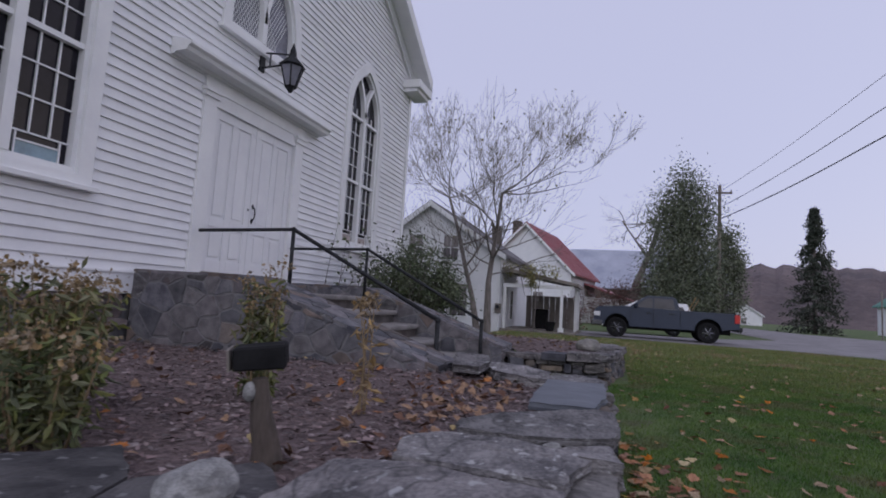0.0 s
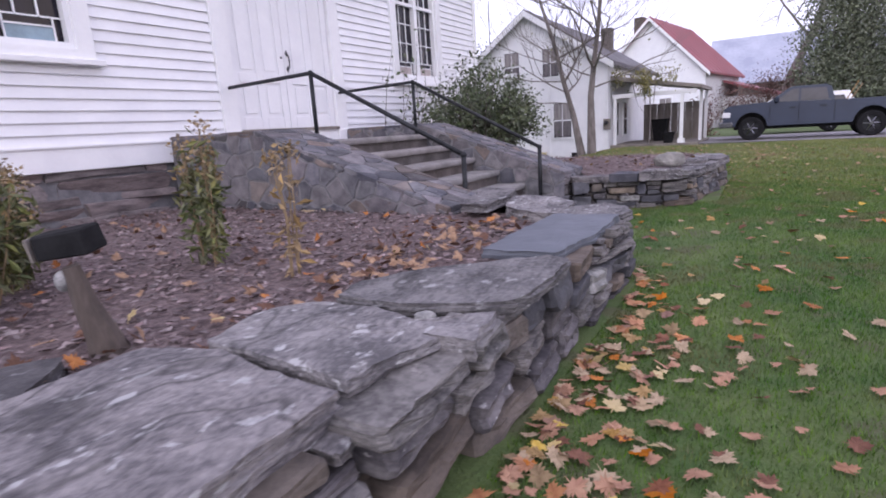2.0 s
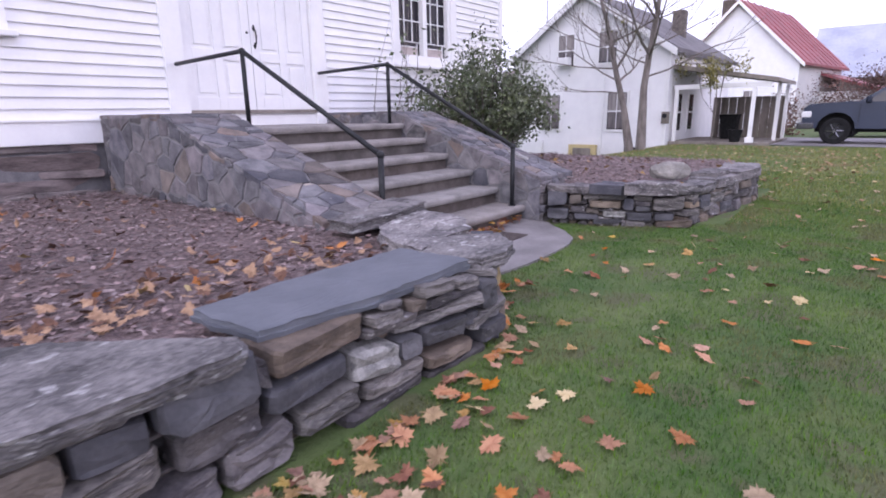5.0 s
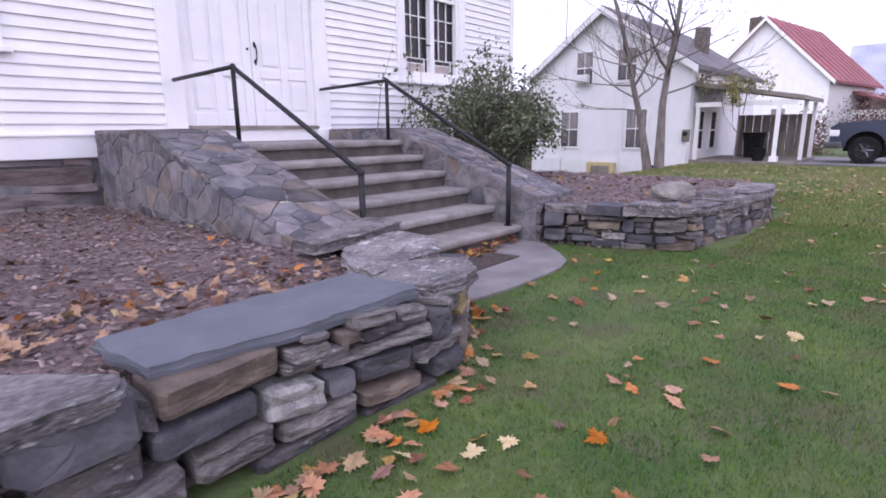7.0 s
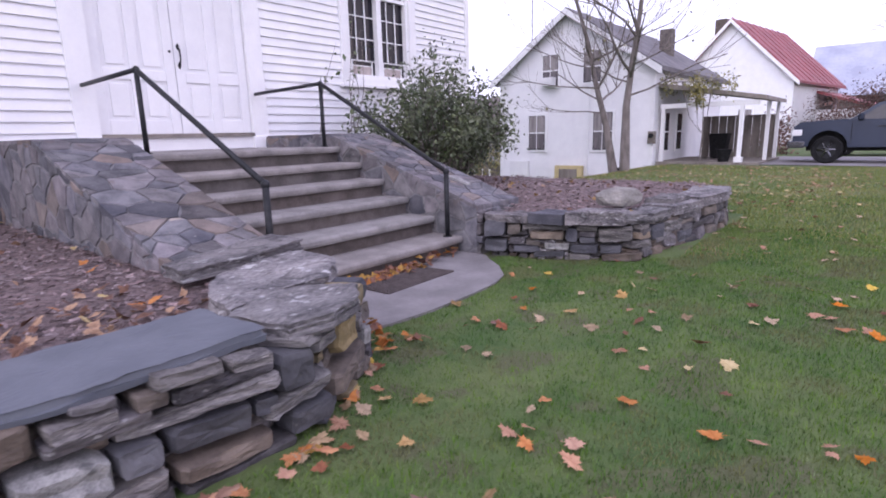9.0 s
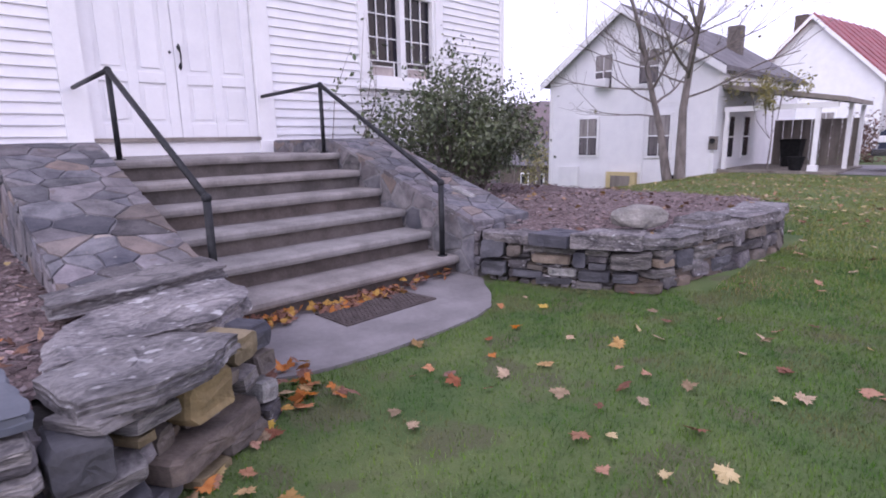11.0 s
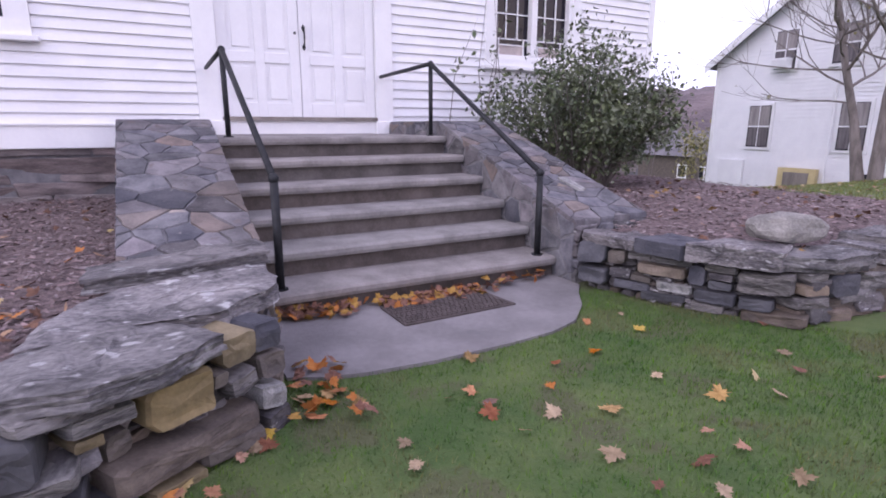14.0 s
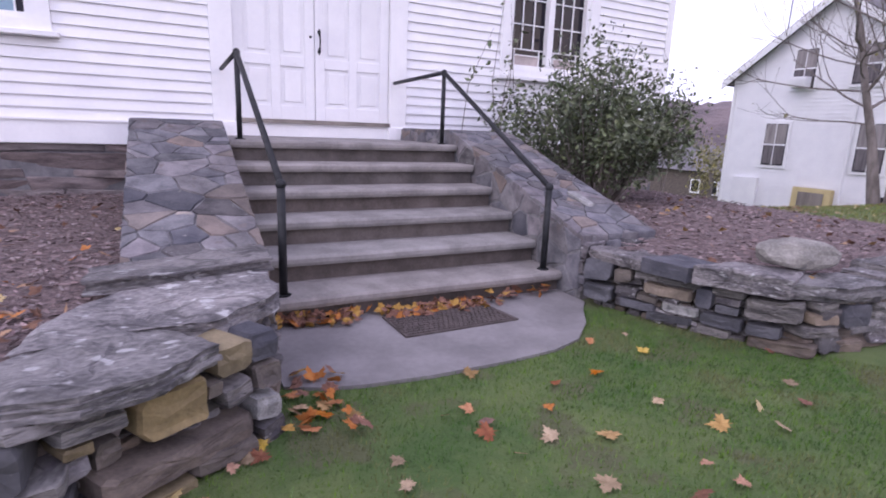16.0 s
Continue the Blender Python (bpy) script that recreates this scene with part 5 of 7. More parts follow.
def shrub(name, base, rx, ry, h, nstem, nleaf, leafsize, mat_leaf, label, category, seed, tall=0.15, group=""):
    r = random.Random(seed)
    ob = thing(name, base, label, category, group)
    bm = bmesh.new()
    tips = []
    for _ in range(nstem):
        a, q = r.uniform(0, math.tau), math.sqrt(r.random())
        tip = Vector((base[0] + rx * q * math.cos(a), base[1] + ry * q * math.sin(a), base[2] + h * (1 - 0.55 * q * q) * r.uniform(0.7, 1.0 + tall)))
        root = Vector((base[0] + rx * 0.25 * q * math.cos(a), base[1] + ry * 0.25 * q * math.sin(a), base[2] - 0.04))
        mid = root.lerp(tip, 0.5) + Vector((0, 0, 0.15 * h))
        pts = [root, root.lerp(mid, 0.6), mid, mid.lerp(tip, 0.6) + Vector((0, 0, 0.03 * h)), tip]
        tube(bm, pts, [0.012, 0.010, 0.008, 0.005, 0.002], 4)
        tips.append(pts)
    part("stem", bm, M["bark"], ob)
    pos = []
    for _ in range(nleaf):
        pts = r.choice(tips)
        t = r.uniform(0.12, 1.0) ** 0.75 * (len(pts) - 1.001)
        p = pts[int(t)].lerp(pts[int(t) + 1], t % 1)
        sp_ = 0.11 * min(rx, ry, 0.9) + 0.02
        pos.append((p.x + r.gauss(0, sp_), p.y + r.gauss(0, sp_), max(base[2] + 0.02, p.z + r.gauss(0, sp_))))
    vs, fs = leaf_cloud(pos, leafsize, seed)
    raw("foliage", vs, fs, mat_leaf, ob)
    return ob


bu = shrub("evergreen_bush", (-4.2, 10.95, 0.42), 1.15, 1.65, 2.05, 95, 13500, 0.072, M["bush"], "dark evergreen bush growing beside the church steps", "bush", 5)
bm = bmesh.new()
r = random.Random(9)
pos = []
for k in range(16):
    y = r.uniform(9.6, 13.2)
    x = r.uniform(-5.6, -4.6)
    top_ = r.uniform(2.2, 3.3)
    pts = [(x, y, 0.45), (x - 0.05, y + r.uniform(-0.2, 0.2), 1.3), (x + r.uniform(-0.1, 0.1), y + r.uniform(-0.3, 0.3), 2.0), (x + r.uniform(-0.2, 0.2), y + r.uniform(-0.4, 0.4), top_)]
    tube(bm, pts, [0.008, 0.007, 0.005, 0.002], 4)
    for _ in range(14):
        t = r.uniform(0.8, 2.99)
        p = Vector(pts[int(t)]).lerp(Vector(pts[int(t) + 1]), t % 1)
        pos.append((p.x + r.gauss(0, 0.05), p.y + r.gauss(0, 0.06), p.z))
part("long_shoot", bm, M["bark"], bu)
vs, fs = leaf_cloud(pos, 0.095, 3)
raw("shoot_leaves", vs, fs, M["bush"], bu)


def weed(base, h, spread, nst, dry, seed, label):
    """A clump of tall garden weeds: leafy stems with seed heads."""
    r = random.Random(seed)
    ob = thing("weed_clump", base, label, "weed", "weeds in the bed")
    pos, heads = [], []
    for _ in range(nst):
        a = r.uniform(0, math.tau)
        q = r.uniform(0.2, 1) * spread
        hh = h * r.uniform(0.65, 1.05)
        p0 = Vector((base[0] + q * 0.5 * math.cos(a), base[1] + q * 0.5 * math.sin(a), base[2] - 0.03))
        p2 = p0 + Vector((q * 0.6 * math.cos(a), q * 0.6 * math.sin(a), hh))
        p1 = p0.lerp(p2, 0.5) + Vector((r.uniform(-0.03, 0.03), r.uniform(-0.03, 0.03), 0))
        part("stem", tube(bmesh.new(), [p0, p1, p2], [0.006, 0.005, 0.003], 4), M["dry"], ob)
        for _ in range(46 if not dry else 20):
            t = r.uniform(0.15, 0.95)
            p = p0.lerp(p1, t * 2) if t < 0.5 else p1.lerp(p2, t * 2 - 1)
            pos.append(p + Vector((r.gauss(0, 0.03), r.gauss(0, 0.03), r.gauss(0, 0.02))))
        for _ in range(26):
            heads.append(p2 + Vector((r.gauss(0, 0.03), r.gauss(0, 0.03), r.gauss(0, 0.022))))
    vs, fs = leaf_cloud(pos, 0.085, seed, 0.3)
    tagged(raw("foliage", vs, fs, M["dry"] if dry else M["weed"], ob), kind="stuff")
    vs, fs = leaf_cloud(heads, 0.03, seed + 1, 0.7)
    tagged(raw("seed_head", vs, fs, M["dry"], ob), kind="stuff")


G = "tall green weeds with brown seed heads in the mulch"
weed((-2.75, 2.0, 0.44), 0.78, 0.3, 22, False, 1, G)
weed((-3.1, 2.35, 0.44), 0.72, 0.28, 16, False, 2, G)
weed((-2.35, 1.75, 0.44), 0.5, 0.3, 16, False, 3, G)
weed((-3.4, 1.75, 0.44), 0.8, 0.3, 14, False, 7, G)
weed((-2.32, 3.18, 0.44), 0.9, 0.2, 12, False, 4, "yellow-green weeds gone to seed beside the step wall")
weed((-1.52, 3.16, 0.44), 0.74, 0.07, 4, True, 5, "single dried brown weed stalk in the mulch")

# ---------------------------------------------------------------- fallen leaves
LEAF = [(0, -1.0), (0.06, -0.45), (0.42, -0.62), (0.38, -0.36), (0.92, -0.28), (0.74, -0.08), (1.0, 0.22), (0.6, 0.2), (0.62, 0.42), (0.34, 0.3), (0.38, 0.72), (0.2, 0.66), (0.0, 1.05),
        (-0.2, 0.66), (-0.38, 0.72), (-0.34, 0.3), (-0.62, 0.42), (-0.6, 0.2), (-1.0, 0.22), (-0.74, -0.08), (-0.92, -0.28), (-0.38, -0.36), (-0.42, -0.62), (-0.06, -0.45)]


def leaf_verts(seed):
    r = random.Random(seed)
    kx, ky, ph = r.uniform(-0.35, 0.5), r.uniform(-0.3, 0.5), r.uniform(0, 6)
    vs = [(0, 0, 0.05)]
    for x, y in LEAF:
        x, y = x * r.uniform(0.85, 1.1), y * r.uniform(0.88, 1.1)
        vs.append((x, y, 0.22 * kx * x * x + 0.22 * ky * y * y + 0.09 * math.sin(3 * x + ph) + r.uniform(0, 0.05)))
    lo = min(v[2] for v in vs)
    n = len(LEAF)
    return [(x, y, z - lo) for x, y, z in vs], [(0, 1 + i, 1 + (i + 1) % n) for i in range(n)]


LV = [leaf_verts(k) for k in range(8)]
LMAT = [M["leaf_o"]] * 6 + [M["leaf_t"]] * 5 + [M["leaf_y"]] + [M["leaf_r"]] * 2
LSET = [M["leaf_o"], M["leaf_t"], M["leaf_y"], M["leaf_r"], M["bed_t"], M["bed_b"]]
LMESH = {}
for k, (vs, fs) in enumerate(LV):
    for m_ in LSET:
        me = bpy.data.meshes.new("leaf")
        me.from_pydata([tuple(np.array(v) * 0.049) for v in vs], [], fs)
        me.materials.append(m_)
        LMESH[k, m_.name] = me

r = random.Random(31)


def lawn_ok(x, y):
    if x < 0.02 and y < 5.0:
        return False
    if y >= 5.0 and y < 6.1 and x < -0.1 - (y - 5.0) * 0.95:
        return False
    if 6.1 <= y < 8.5 and x < -1.85 or y > 8.4 and x < -1.45 and y < 9.5:
        return False
    if y >= 8.5 and y < 12.6 and x < 0.22 and (x < -1.5 or y > 8.65 + (x + 1.5) * 0.42):
        return False
    return True


def slab_edge(y):
    """How far the concrete walk reaches at y."""
    return float(np.interp(y, [6.0, 6.2, 6.4, 6.8, 7.33, 7.7, 7.98, 8.26, 8.45, 8.6], [-1.02, -0.93, -0.88, -0.84, -0.84, -0.87, -0.96, -1.2, -1.45, -1.6]))


def over(x, y):
    return -0.028 if (x < slab_edge(y) and 6.0 < y < 8.5 and x > -1.95) else ground_z(x, y) + 0.022


spots = []
while len(spots) < 290:
    u = r.random()
    if u < 0.5:
        y = 0.9 + 3.75 * r.random() ** 1.1
        x = 0.05 + abs(r.gauss(0, 0.3))
    elif u < 0.66:
        x, y = -0.05 + abs(r.gauss(0, 0.2)), r.uniform(4.6, 6.3)
        x -= max(0, y - 5.1) * 0.8
    else:
        x, y = r.uniform(-0.9, 3.0), r.uniform(1.5, 9.0)
    if lawn_ok(x, y):
        spots.append((x, y, over(x, y), r.uniform(0.7, 1.3)))
fl = thing("fallen_leaves", (0.6, 3.0, 0.04), "dry orange, tan and yellow maple leaves lying on the lawn", "leaves")
for x, y, z, s in spots:
    m_ = r.choice(LMAT)
    ob = new("leaf", LMESH[r.randrange(8), m_.name])
    ob.parent = fl
    ob.matrix_basis = Matrix.Translation(-ORIGIN[fl.name]) @ pose(x, y, z, r.gauss(0, 12), r.gauss(0, 12), r.uniform(0, 360)) @ Matrix.Scale(s, 4)


def leaf_litter(name, places, mats, label, size=0.045, tip=16):
    """Leaves too many to count, one mesh for each colour."""
    for m_ in mats:
        vs, fs = [], []
        for x, y, z in places[m_.name]:
            v, f = LV[r.randrange(8)]
            mtx = pose(x, y, z, r.gauss(0, tip), r.gauss(0, tip), r.uniform(0, 360)) @ Matrix.Scale(size * r.uniform(0.65, 1.3), 4)
            k = len(vs)
            vs += [mtx @ Vector(p) for p in v]
            fs += [tuple(i + k for i in q) for q in f]
        if vs:
            tagged(raw(name, vs, fs, m_), label, "leaves", kind="stuff")


pl = {m_.name: [] for m_ in LSET}
for _ in range(950):
    u = r.random()
    if u < 0.4:
        x, y = 0.05 + abs(r.gauss(0, 0.42)), -0.5 + 4.4 * r.random() ** 1.35
    else:
        x, y = r.uniform(-0.9, 7.0), r.uniform(1.0, 20.0)
    if lawn_ok(x, y):
        pl[r.choice(LMAT).name].append((x, y, over(x, y)))
for _ in range(900):
    x, y = r.uniform(-9.5, 1.5), r.uniform(13.6, 23.4)
    pl[r.choice(LMAT + [M["leaf_y"]] * 4).name].append((x, y, ground_z(x, y) + 0.03))
leaf_litter("lawn_leaves", pl, LSET, "scattered dry maple leaves on the grass")
pl = {m_.name: [] for m_ in LSET}
for _ in range(430):
    x, y = (r.uniform(-5.6, -0.9), r.uniform(0.9, 5.2)) if r.random() < 0.45 else (-0.75 - abs(r.gauss(0, 0.5)), r.uniform(1.6, 5.1))
    if in_left(x, y) and x < -0.7:
        pl[r.choice([M["bed_b"]] * 9 + [M["bed_t"]] * 9 + [M["leaf_o"]] * 2 + [M["leaf_y"]]).name].append((x, y, 0.465 + r.uniform(-0.005, 0.02)))
for _ in range(90):
    x, y = r.uniform(-4, -0.2), r.uniform(8.9, 13)
    if in_right(x, y):
        pl[r.choice([M["bed_b"], M["bed_t"], M["bed_b"], M["leaf_t"]]).name].append((x, y, bed_right(x, y) + 0.03))
leaf_litter("bed_leaves", pl, LSET, "curled dry leaves lying on the mulch", 0.04, 25)
pl = {m_.name: [] for m_ in LSET}
for _ in range(260):
    y = r.choice((r.uniform(6.1, 6.7), r.uniform(6.9, 7.75), r.uniform(6.9, 7.75), r.uniform(6.1, 8.5)))
    x = -1.93 + abs(r.gauss(0, 0.07 if y < 8 else 0.05)) + (0.05 if 6.9 < y < 7.75 else 0)
    pl[r.choice([M["leaf_o"], M["leaf_t"], M["leaf_t"]] + [M["leaf_r"]] * 5).name].append((x, y, -0.01 + max(0, 0.06 - (x + 1.93) * 0.4) * r.random()))
for _ in range(26):
    x, y = r.uniform(-1.1, -0.45), r.uniform(5.85, 6.3)
    pl[r.choice([M["leaf_o"], M["leaf_t"], M["leaf_r"]]).name].append((x, y, 0.0))
leaf_litter("step_leaves", pl, LSET, "orange leaves drifted against the lowest step", 0.048, 30)

# ---------------------------------------------------------------- grass
def blades(name, x0, x1, y0, y1, count, h, w, seed, label, material):
    g = np.random.default_rng(seed)
    px, py = g.uniform(x0, x1, count), g.uniform(y0, y1, count)
    keep = np.array([lawn_ok(a, b) and not (a < slab_edge(b) - 0.02 and 5.9 < b < 8.62) for a, b in zip(px, py)])
    # turf is worn thin before the steps
    worn = 0.72 * np.exp(-((px - 0.1) / 0.9) ** 2 - ((py - 6.6) / 1.5) ** 2)
    keep &= g.random(count) > worn
    px, py = px[keep], py[keep]
    n = len(px)
    pz = np.array([ground_z(a, b) for a, b in zip(px, py)])
    a = g.uniform(0, math.tau, n)
    hh = h * g.uniform(0.5, 1.4, n)
    lean = g.uniform(0.1, 0.9, n) * hh
    b = a + g.uniform(-0.8, 0.8, n)
    v = np.empty((n, 3, 3))
    for k, (sx, hz) in enumerate(((-0.5, -0.05), (0.5, -0.05), (0, 1))):
        v[:, k, 0] = px + np.cos(a + 1.57) * w * sx + (np.cos(b) * lean if hz == 1 else 0)
        v[:, k, 1] = py + np.sin(a + 1.57) * w * sx + (np.sin(b) * lean if hz == 1 else 0)
        v[:, k, 2] = pz + hh * hz
    me = bpy.data.meshes.new(name)
    me.vertices.add(3 * n)
    me.vertices.foreach_set("co", v.reshape(-1))
    me.loops.add(3 * n)
    me.loops.foreach_set("vertex_index", np.arange(3 * n, dtype=np.int32))
    me.polygons.add(n)
    me.polygons.foreach_set("loop_start", np.arange(0, 3 * n, 3, dtype=np.int32))
    me.update(calc_edges=True)
    me.materials.append(material)
    tagged(new(name, me), label, "grass", kind="stuff")


blades("grass", -1.5, 3.4, 1.0, 11.5, 350000, 0.025, 0.0045, 1, "short green lawn grass", M["grass"])
blades("grass", 0.0, 9.0, 11.2, 24.0, 110000, 0.045, 0.011, 2, "yellowing dry lawn grass", M["grassfar"])
blades("grass", -10.0, 0.0, 13.4, 23.7, 60000, 0.045, 0.012, 4, "yellowing dry lawn grass", M["grassfar"])
blades("grass", -0.6, 9.0, 11.2, 15.5, 60000, 0.032, 0.007, 5, "short green lawn grass", M["grass"])
blades("grass", 0.2, 6.0, 9.4, 11.3, 9000, 0.034, 0.008, 6, "yellowing dry lawn grass", M["grassfar"])
blades("grass", 3.4, 8.0, 1.0, 11.4, 90000, 0.032, 0.006, 3, "short green lawn grass", M["grass"])

# ---------------------------------------------------------------- trees


def limb(vs, fs, pts, rad, n):
    """Adds a tapered bar to vertex and face lists."""
    k0 = len(vs)
    for i, p in enumerate(pts):
        d = (pts[min(i + 1, len(pts) - 1)] - pts[max(i - 1, 0)]).normalized()
        u = d.orthogonal().normalized()
        w = d.cross(u)
        for k in range(n):
            a = k * math.tau / n
            vs.append(p + rad[i] * (math.cos(a) * u + math.sin(a) * w))
    for i in range(len(pts) - 1):
        for k in range(n):
            j = (k + 1) % n
            fs.append((k0 + i * n + k, k0 + i * n + j, k0 + (i + 1) * n + j, k0 + (i + 1) * n + k))


def bare_tree(name, base, trunk, height, radius, seed, label, levels=5, spread=0.55, leaves=0, leaf_mat=None, leafsize=0.12, kids=(3, 4), gravity=0.12, group="", low=()):
    """A leafless tree: trunk points, then limbs that fork into twigs; low names long side limbs (height, x, y, length)."""
    r = random.Random(seed)
    ob = thing(name, base, label, "tree", group)
    vs, fs, v2, f2, tips = [], [], [], [], []
    pts = [Vector(base) + Vector(p) for p in trunk]
    rad = [radius * (1 - 0.55 * i / (len(pts) - 1)) for i in range(len(pts))]
    rad[0] *= 1.35
    limb(vs, fs, pts, rad, 10)

    def grow(p, d, length, rr, lev):
        q = [p]
        m = 4
        for k in range(m):
            d = (d + Vector((r.gauss(0, 0.13), r.gauss(0, 0.13), r.gauss(0, 0.1) + gravity * 0.5))).normalized()
            q.append(q[-1] + d * length / m)
        rads = [rr * (1 - 0.6 * k / m) for k in range(m + 1)]
        if lev <= 1:
            limb(v2, f2, q, [max(x, 0.004) for x in rads], 3)
        else:
            limb(vs, fs, q, rads, 5 if lev > 2 else 4)
        tips.append(q[-1])
        if lev == 0:
            return
        for _ in range(r.randint(*kids)):
            t = r.uniform(0.35, 1.0)
            i = min(m - 1, int(t * m))
            p2 = q[i].lerp(q[i + 1], t * m - i)
            side = Vector((r.gauss(0, 1), r.gauss(0, 1), r.gauss(0.25, 0.6))).normalized()
            grow(p2, (d * (1 - spread) + side * spread).normalized(), length * r.uniform(0.5, 0.75), rads[i] * 0.6, lev - 1)
    for i in range(1, len(pts)):
        for _ in range(2 if i < len(pts) - 1 else 4):
            a = r.uniform(0, math.tau)
            up = r.uniform(0.0, 0.85)
            d = Vector((math.cos(a), math.sin(a), up)).normalized()
            start = pts[i - 1].lerp(pts[i], r.uniform(0.5, 1.0)) if i < len(pts) - 1 else pts[i]
            if start.z - base[2] > height * 0.18:
                grow(start, d, height * r.uniform(0.22, 0.36), rad[i] * 0.55, levels - 1)
    for h, dx, dy, ln_ in low:
        i = max(k for k in range(len(pts) - 1) if pts[k].z - base[2] <= h)
        t = (h + base[2] - pts[i].z) / (pts[i + 1].z - pts[i].z)
        grow(pts[i].lerp(pts[i + 1], t), Vector((dx, dy, 0.22)).normalized(), ln_, rad[i] * 0.34, 2)
    raw("trunk", vs, fs, M["bark"], ob)
    tagged(raw("twig_mass", v2, f2, M["bark"], ob), kind="stuff")
    if leaves:
        pos = [Vector(r.choice(tips)) + Vector((r.gauss(0, 0.12), r.gauss(0, 0.12), r.gauss(0, 0.12))) for _ in range(leaves)]
        a, b = leaf_cloud(pos, leafsize, seed, 0.7, 0.6)
        raw("last_leaves", a, b, leaf_mat, ob)
    return ob


M["leaf_g"] = mk("yellow_green_leaf", (0.15, 0.15, 0.05), (0.29, 0.255, 0.09), 2, 0.7, 0, vary=0.35, island=True)
M["leaf_rust"] = mk("rust_leaf", (0.20, 0.12, 0.085), (0.33, 0.21, 0.15), 2, 0.8, 0, vary=0.4, island=True)
bare_tree("maple_tree", (-5.12, 20.8, ground_z(-5.12, 20.8)), [(0, 0, 0), (-0.3, 0, 1.5), (-0.68, 0, 2.8), (-1.02, 0.05, 4.1), (-1.5, 0.1, 5.5)], 9.5, 0.115, 4, "leaning bare young tree before the white house", 5, 0.44, 260, M["leaf_g"], 0.11, (3, 4), 0.17, group="front yard trees", low=((1.9, -1.0, -0.3, 2.0), (2.3, -1.0, 0.2, 2.6), (2.7, -0.9, -0.6, 2.4), (3.0, 0.4, -1.0, 1.8), (3.3, -1.0, 0.0, 2.6), (3.7, -0.9, 0.4, 2.2)))
bare_tree("maple_tree", (-4.74, 20.75, ground_z(-4.74, 20.75)), [(0, 0, 0), (-0.03, 0, 2.0), (0.08, 0, 3.1), (0.22, 0, 4.2), (0.33, 0.05, 5.6)], 10.5, 0.125, 21, "bare young tree with a few yellow leaves still hanging", 5, 0.44, 240, M["leaf_g"], 0.11, (3, 4), 0.17, group="front yard trees", low=((2.3, 1.0, -0.1, 3.0), (2.7, -0.7, -0.7, 1.8), (3.2, 0.9, -0.5, 2.4)))
bare_tree("shade_tree", (1.2, 58, 0), [(0, 0, 0), (0.8, 0, 4), (2.2, 0, 7.5), (3.0, 0, 10.5)], 15, 0.4, 15, "old gnarled bare tree beyond the parked truck", 5, 0.62, 0, None, 0.1, (3, 4), 0.0)


def leafy_mass(name, base, lobes, count, size, material, label, category, seed, trunk_r=0.2, trunk_h=2.0, droop=0.2, skirt=0.0):
    """A dense crown of many small leaves gathered in clumps, with gaps, on a trunk."""
    r = random.Random(seed)
    ob = thing(name, base, label, category)
    vs, fs = [], []
    b = Vector(base)
    limb(vs, fs, [b, b + Vector((0.05, 0, trunk_h * 0.5)), b + Vector((0, 0.05, trunk_h))], [trunk_r * 1.2, trunk_r, trunk_r * 0.7], 8)
    for (ox, oy, oz, rx, ry, rz) in lobes:
        limb(vs, fs, [b + Vector((0, 0, trunk_h * 0.5)), b + Vector((ox * 0.6, oy * 0.6, oz * 0.6)), b + Vector((ox, oy, oz + rz * 0.5))], [trunk_r * 0.5, trunk_r * 0.35, 0.03], 5)
    raw("trunk", vs, fs, M["bark"], ob)
    pos = []
    tot = sum(l[3] * l[5] for l in lobes)
    for (ox, oy, oz, rx, ry, rz) in lobes:
        n = int(count * rx * rz / tot)
        nc = max(8, n // 45)
        for _ in range(nc):
            a, u = r.uniform(0, math.tau), r.uniform(-1, 1)
            q = r.uniform(0.55, 1.05)
            s = math.sqrt(1 - u * u)
            taper = 1 - skirt * (u + 1) / 2
            c = Vector((ox + rx * q * s * math.cos(a) * taper, oy + ry * q * s * math.sin(a) * taper, oz + rz * q * u)) + b
            cs = 0.16 * (rx + rz) * r.uniform(0.5, 1.1) + 0.1
            for _ in range(n // nc):
                pos.append(c + Vector((r.gauss(0, cs * 0.5), r.gauss(0, cs * 0.5), r.gauss(0, cs * 0.75))))
    v, f = leaf_cloud(pos, size, seed, 0.5, droop)
    raw("crown", v, f, material, ob)
    return ob


leafy_mass("arborvitae_tree", (4.6, 43, 0), [(-1.1, 0, 5.6, 1.5, 1.3, 4.6), (0.1, 0.3, 6.6, 1.5, 1.3, 5.4), (1.3, 0, 5.9, 1.3, 1.2, 5.2), (0, 0, 2.6, 2.3, 1.6, 2.4)], 38000, 0.19, M["cedar"], "tall dense cedar trees growing together by the drive", "tree", 3, 0.3, 6)
leafy_mass("cedar_tree", (7.9, 46, 0), [(0, 0, 3.4, 1.5, 1.3, 3.0), (0.3, 0, 6.0, 1.0, 0.9, 2.4)], 12000, 0.19, M["cedar"], "ragged cedar tree beside the utility pole", "tree", 4, 0.25, 5)


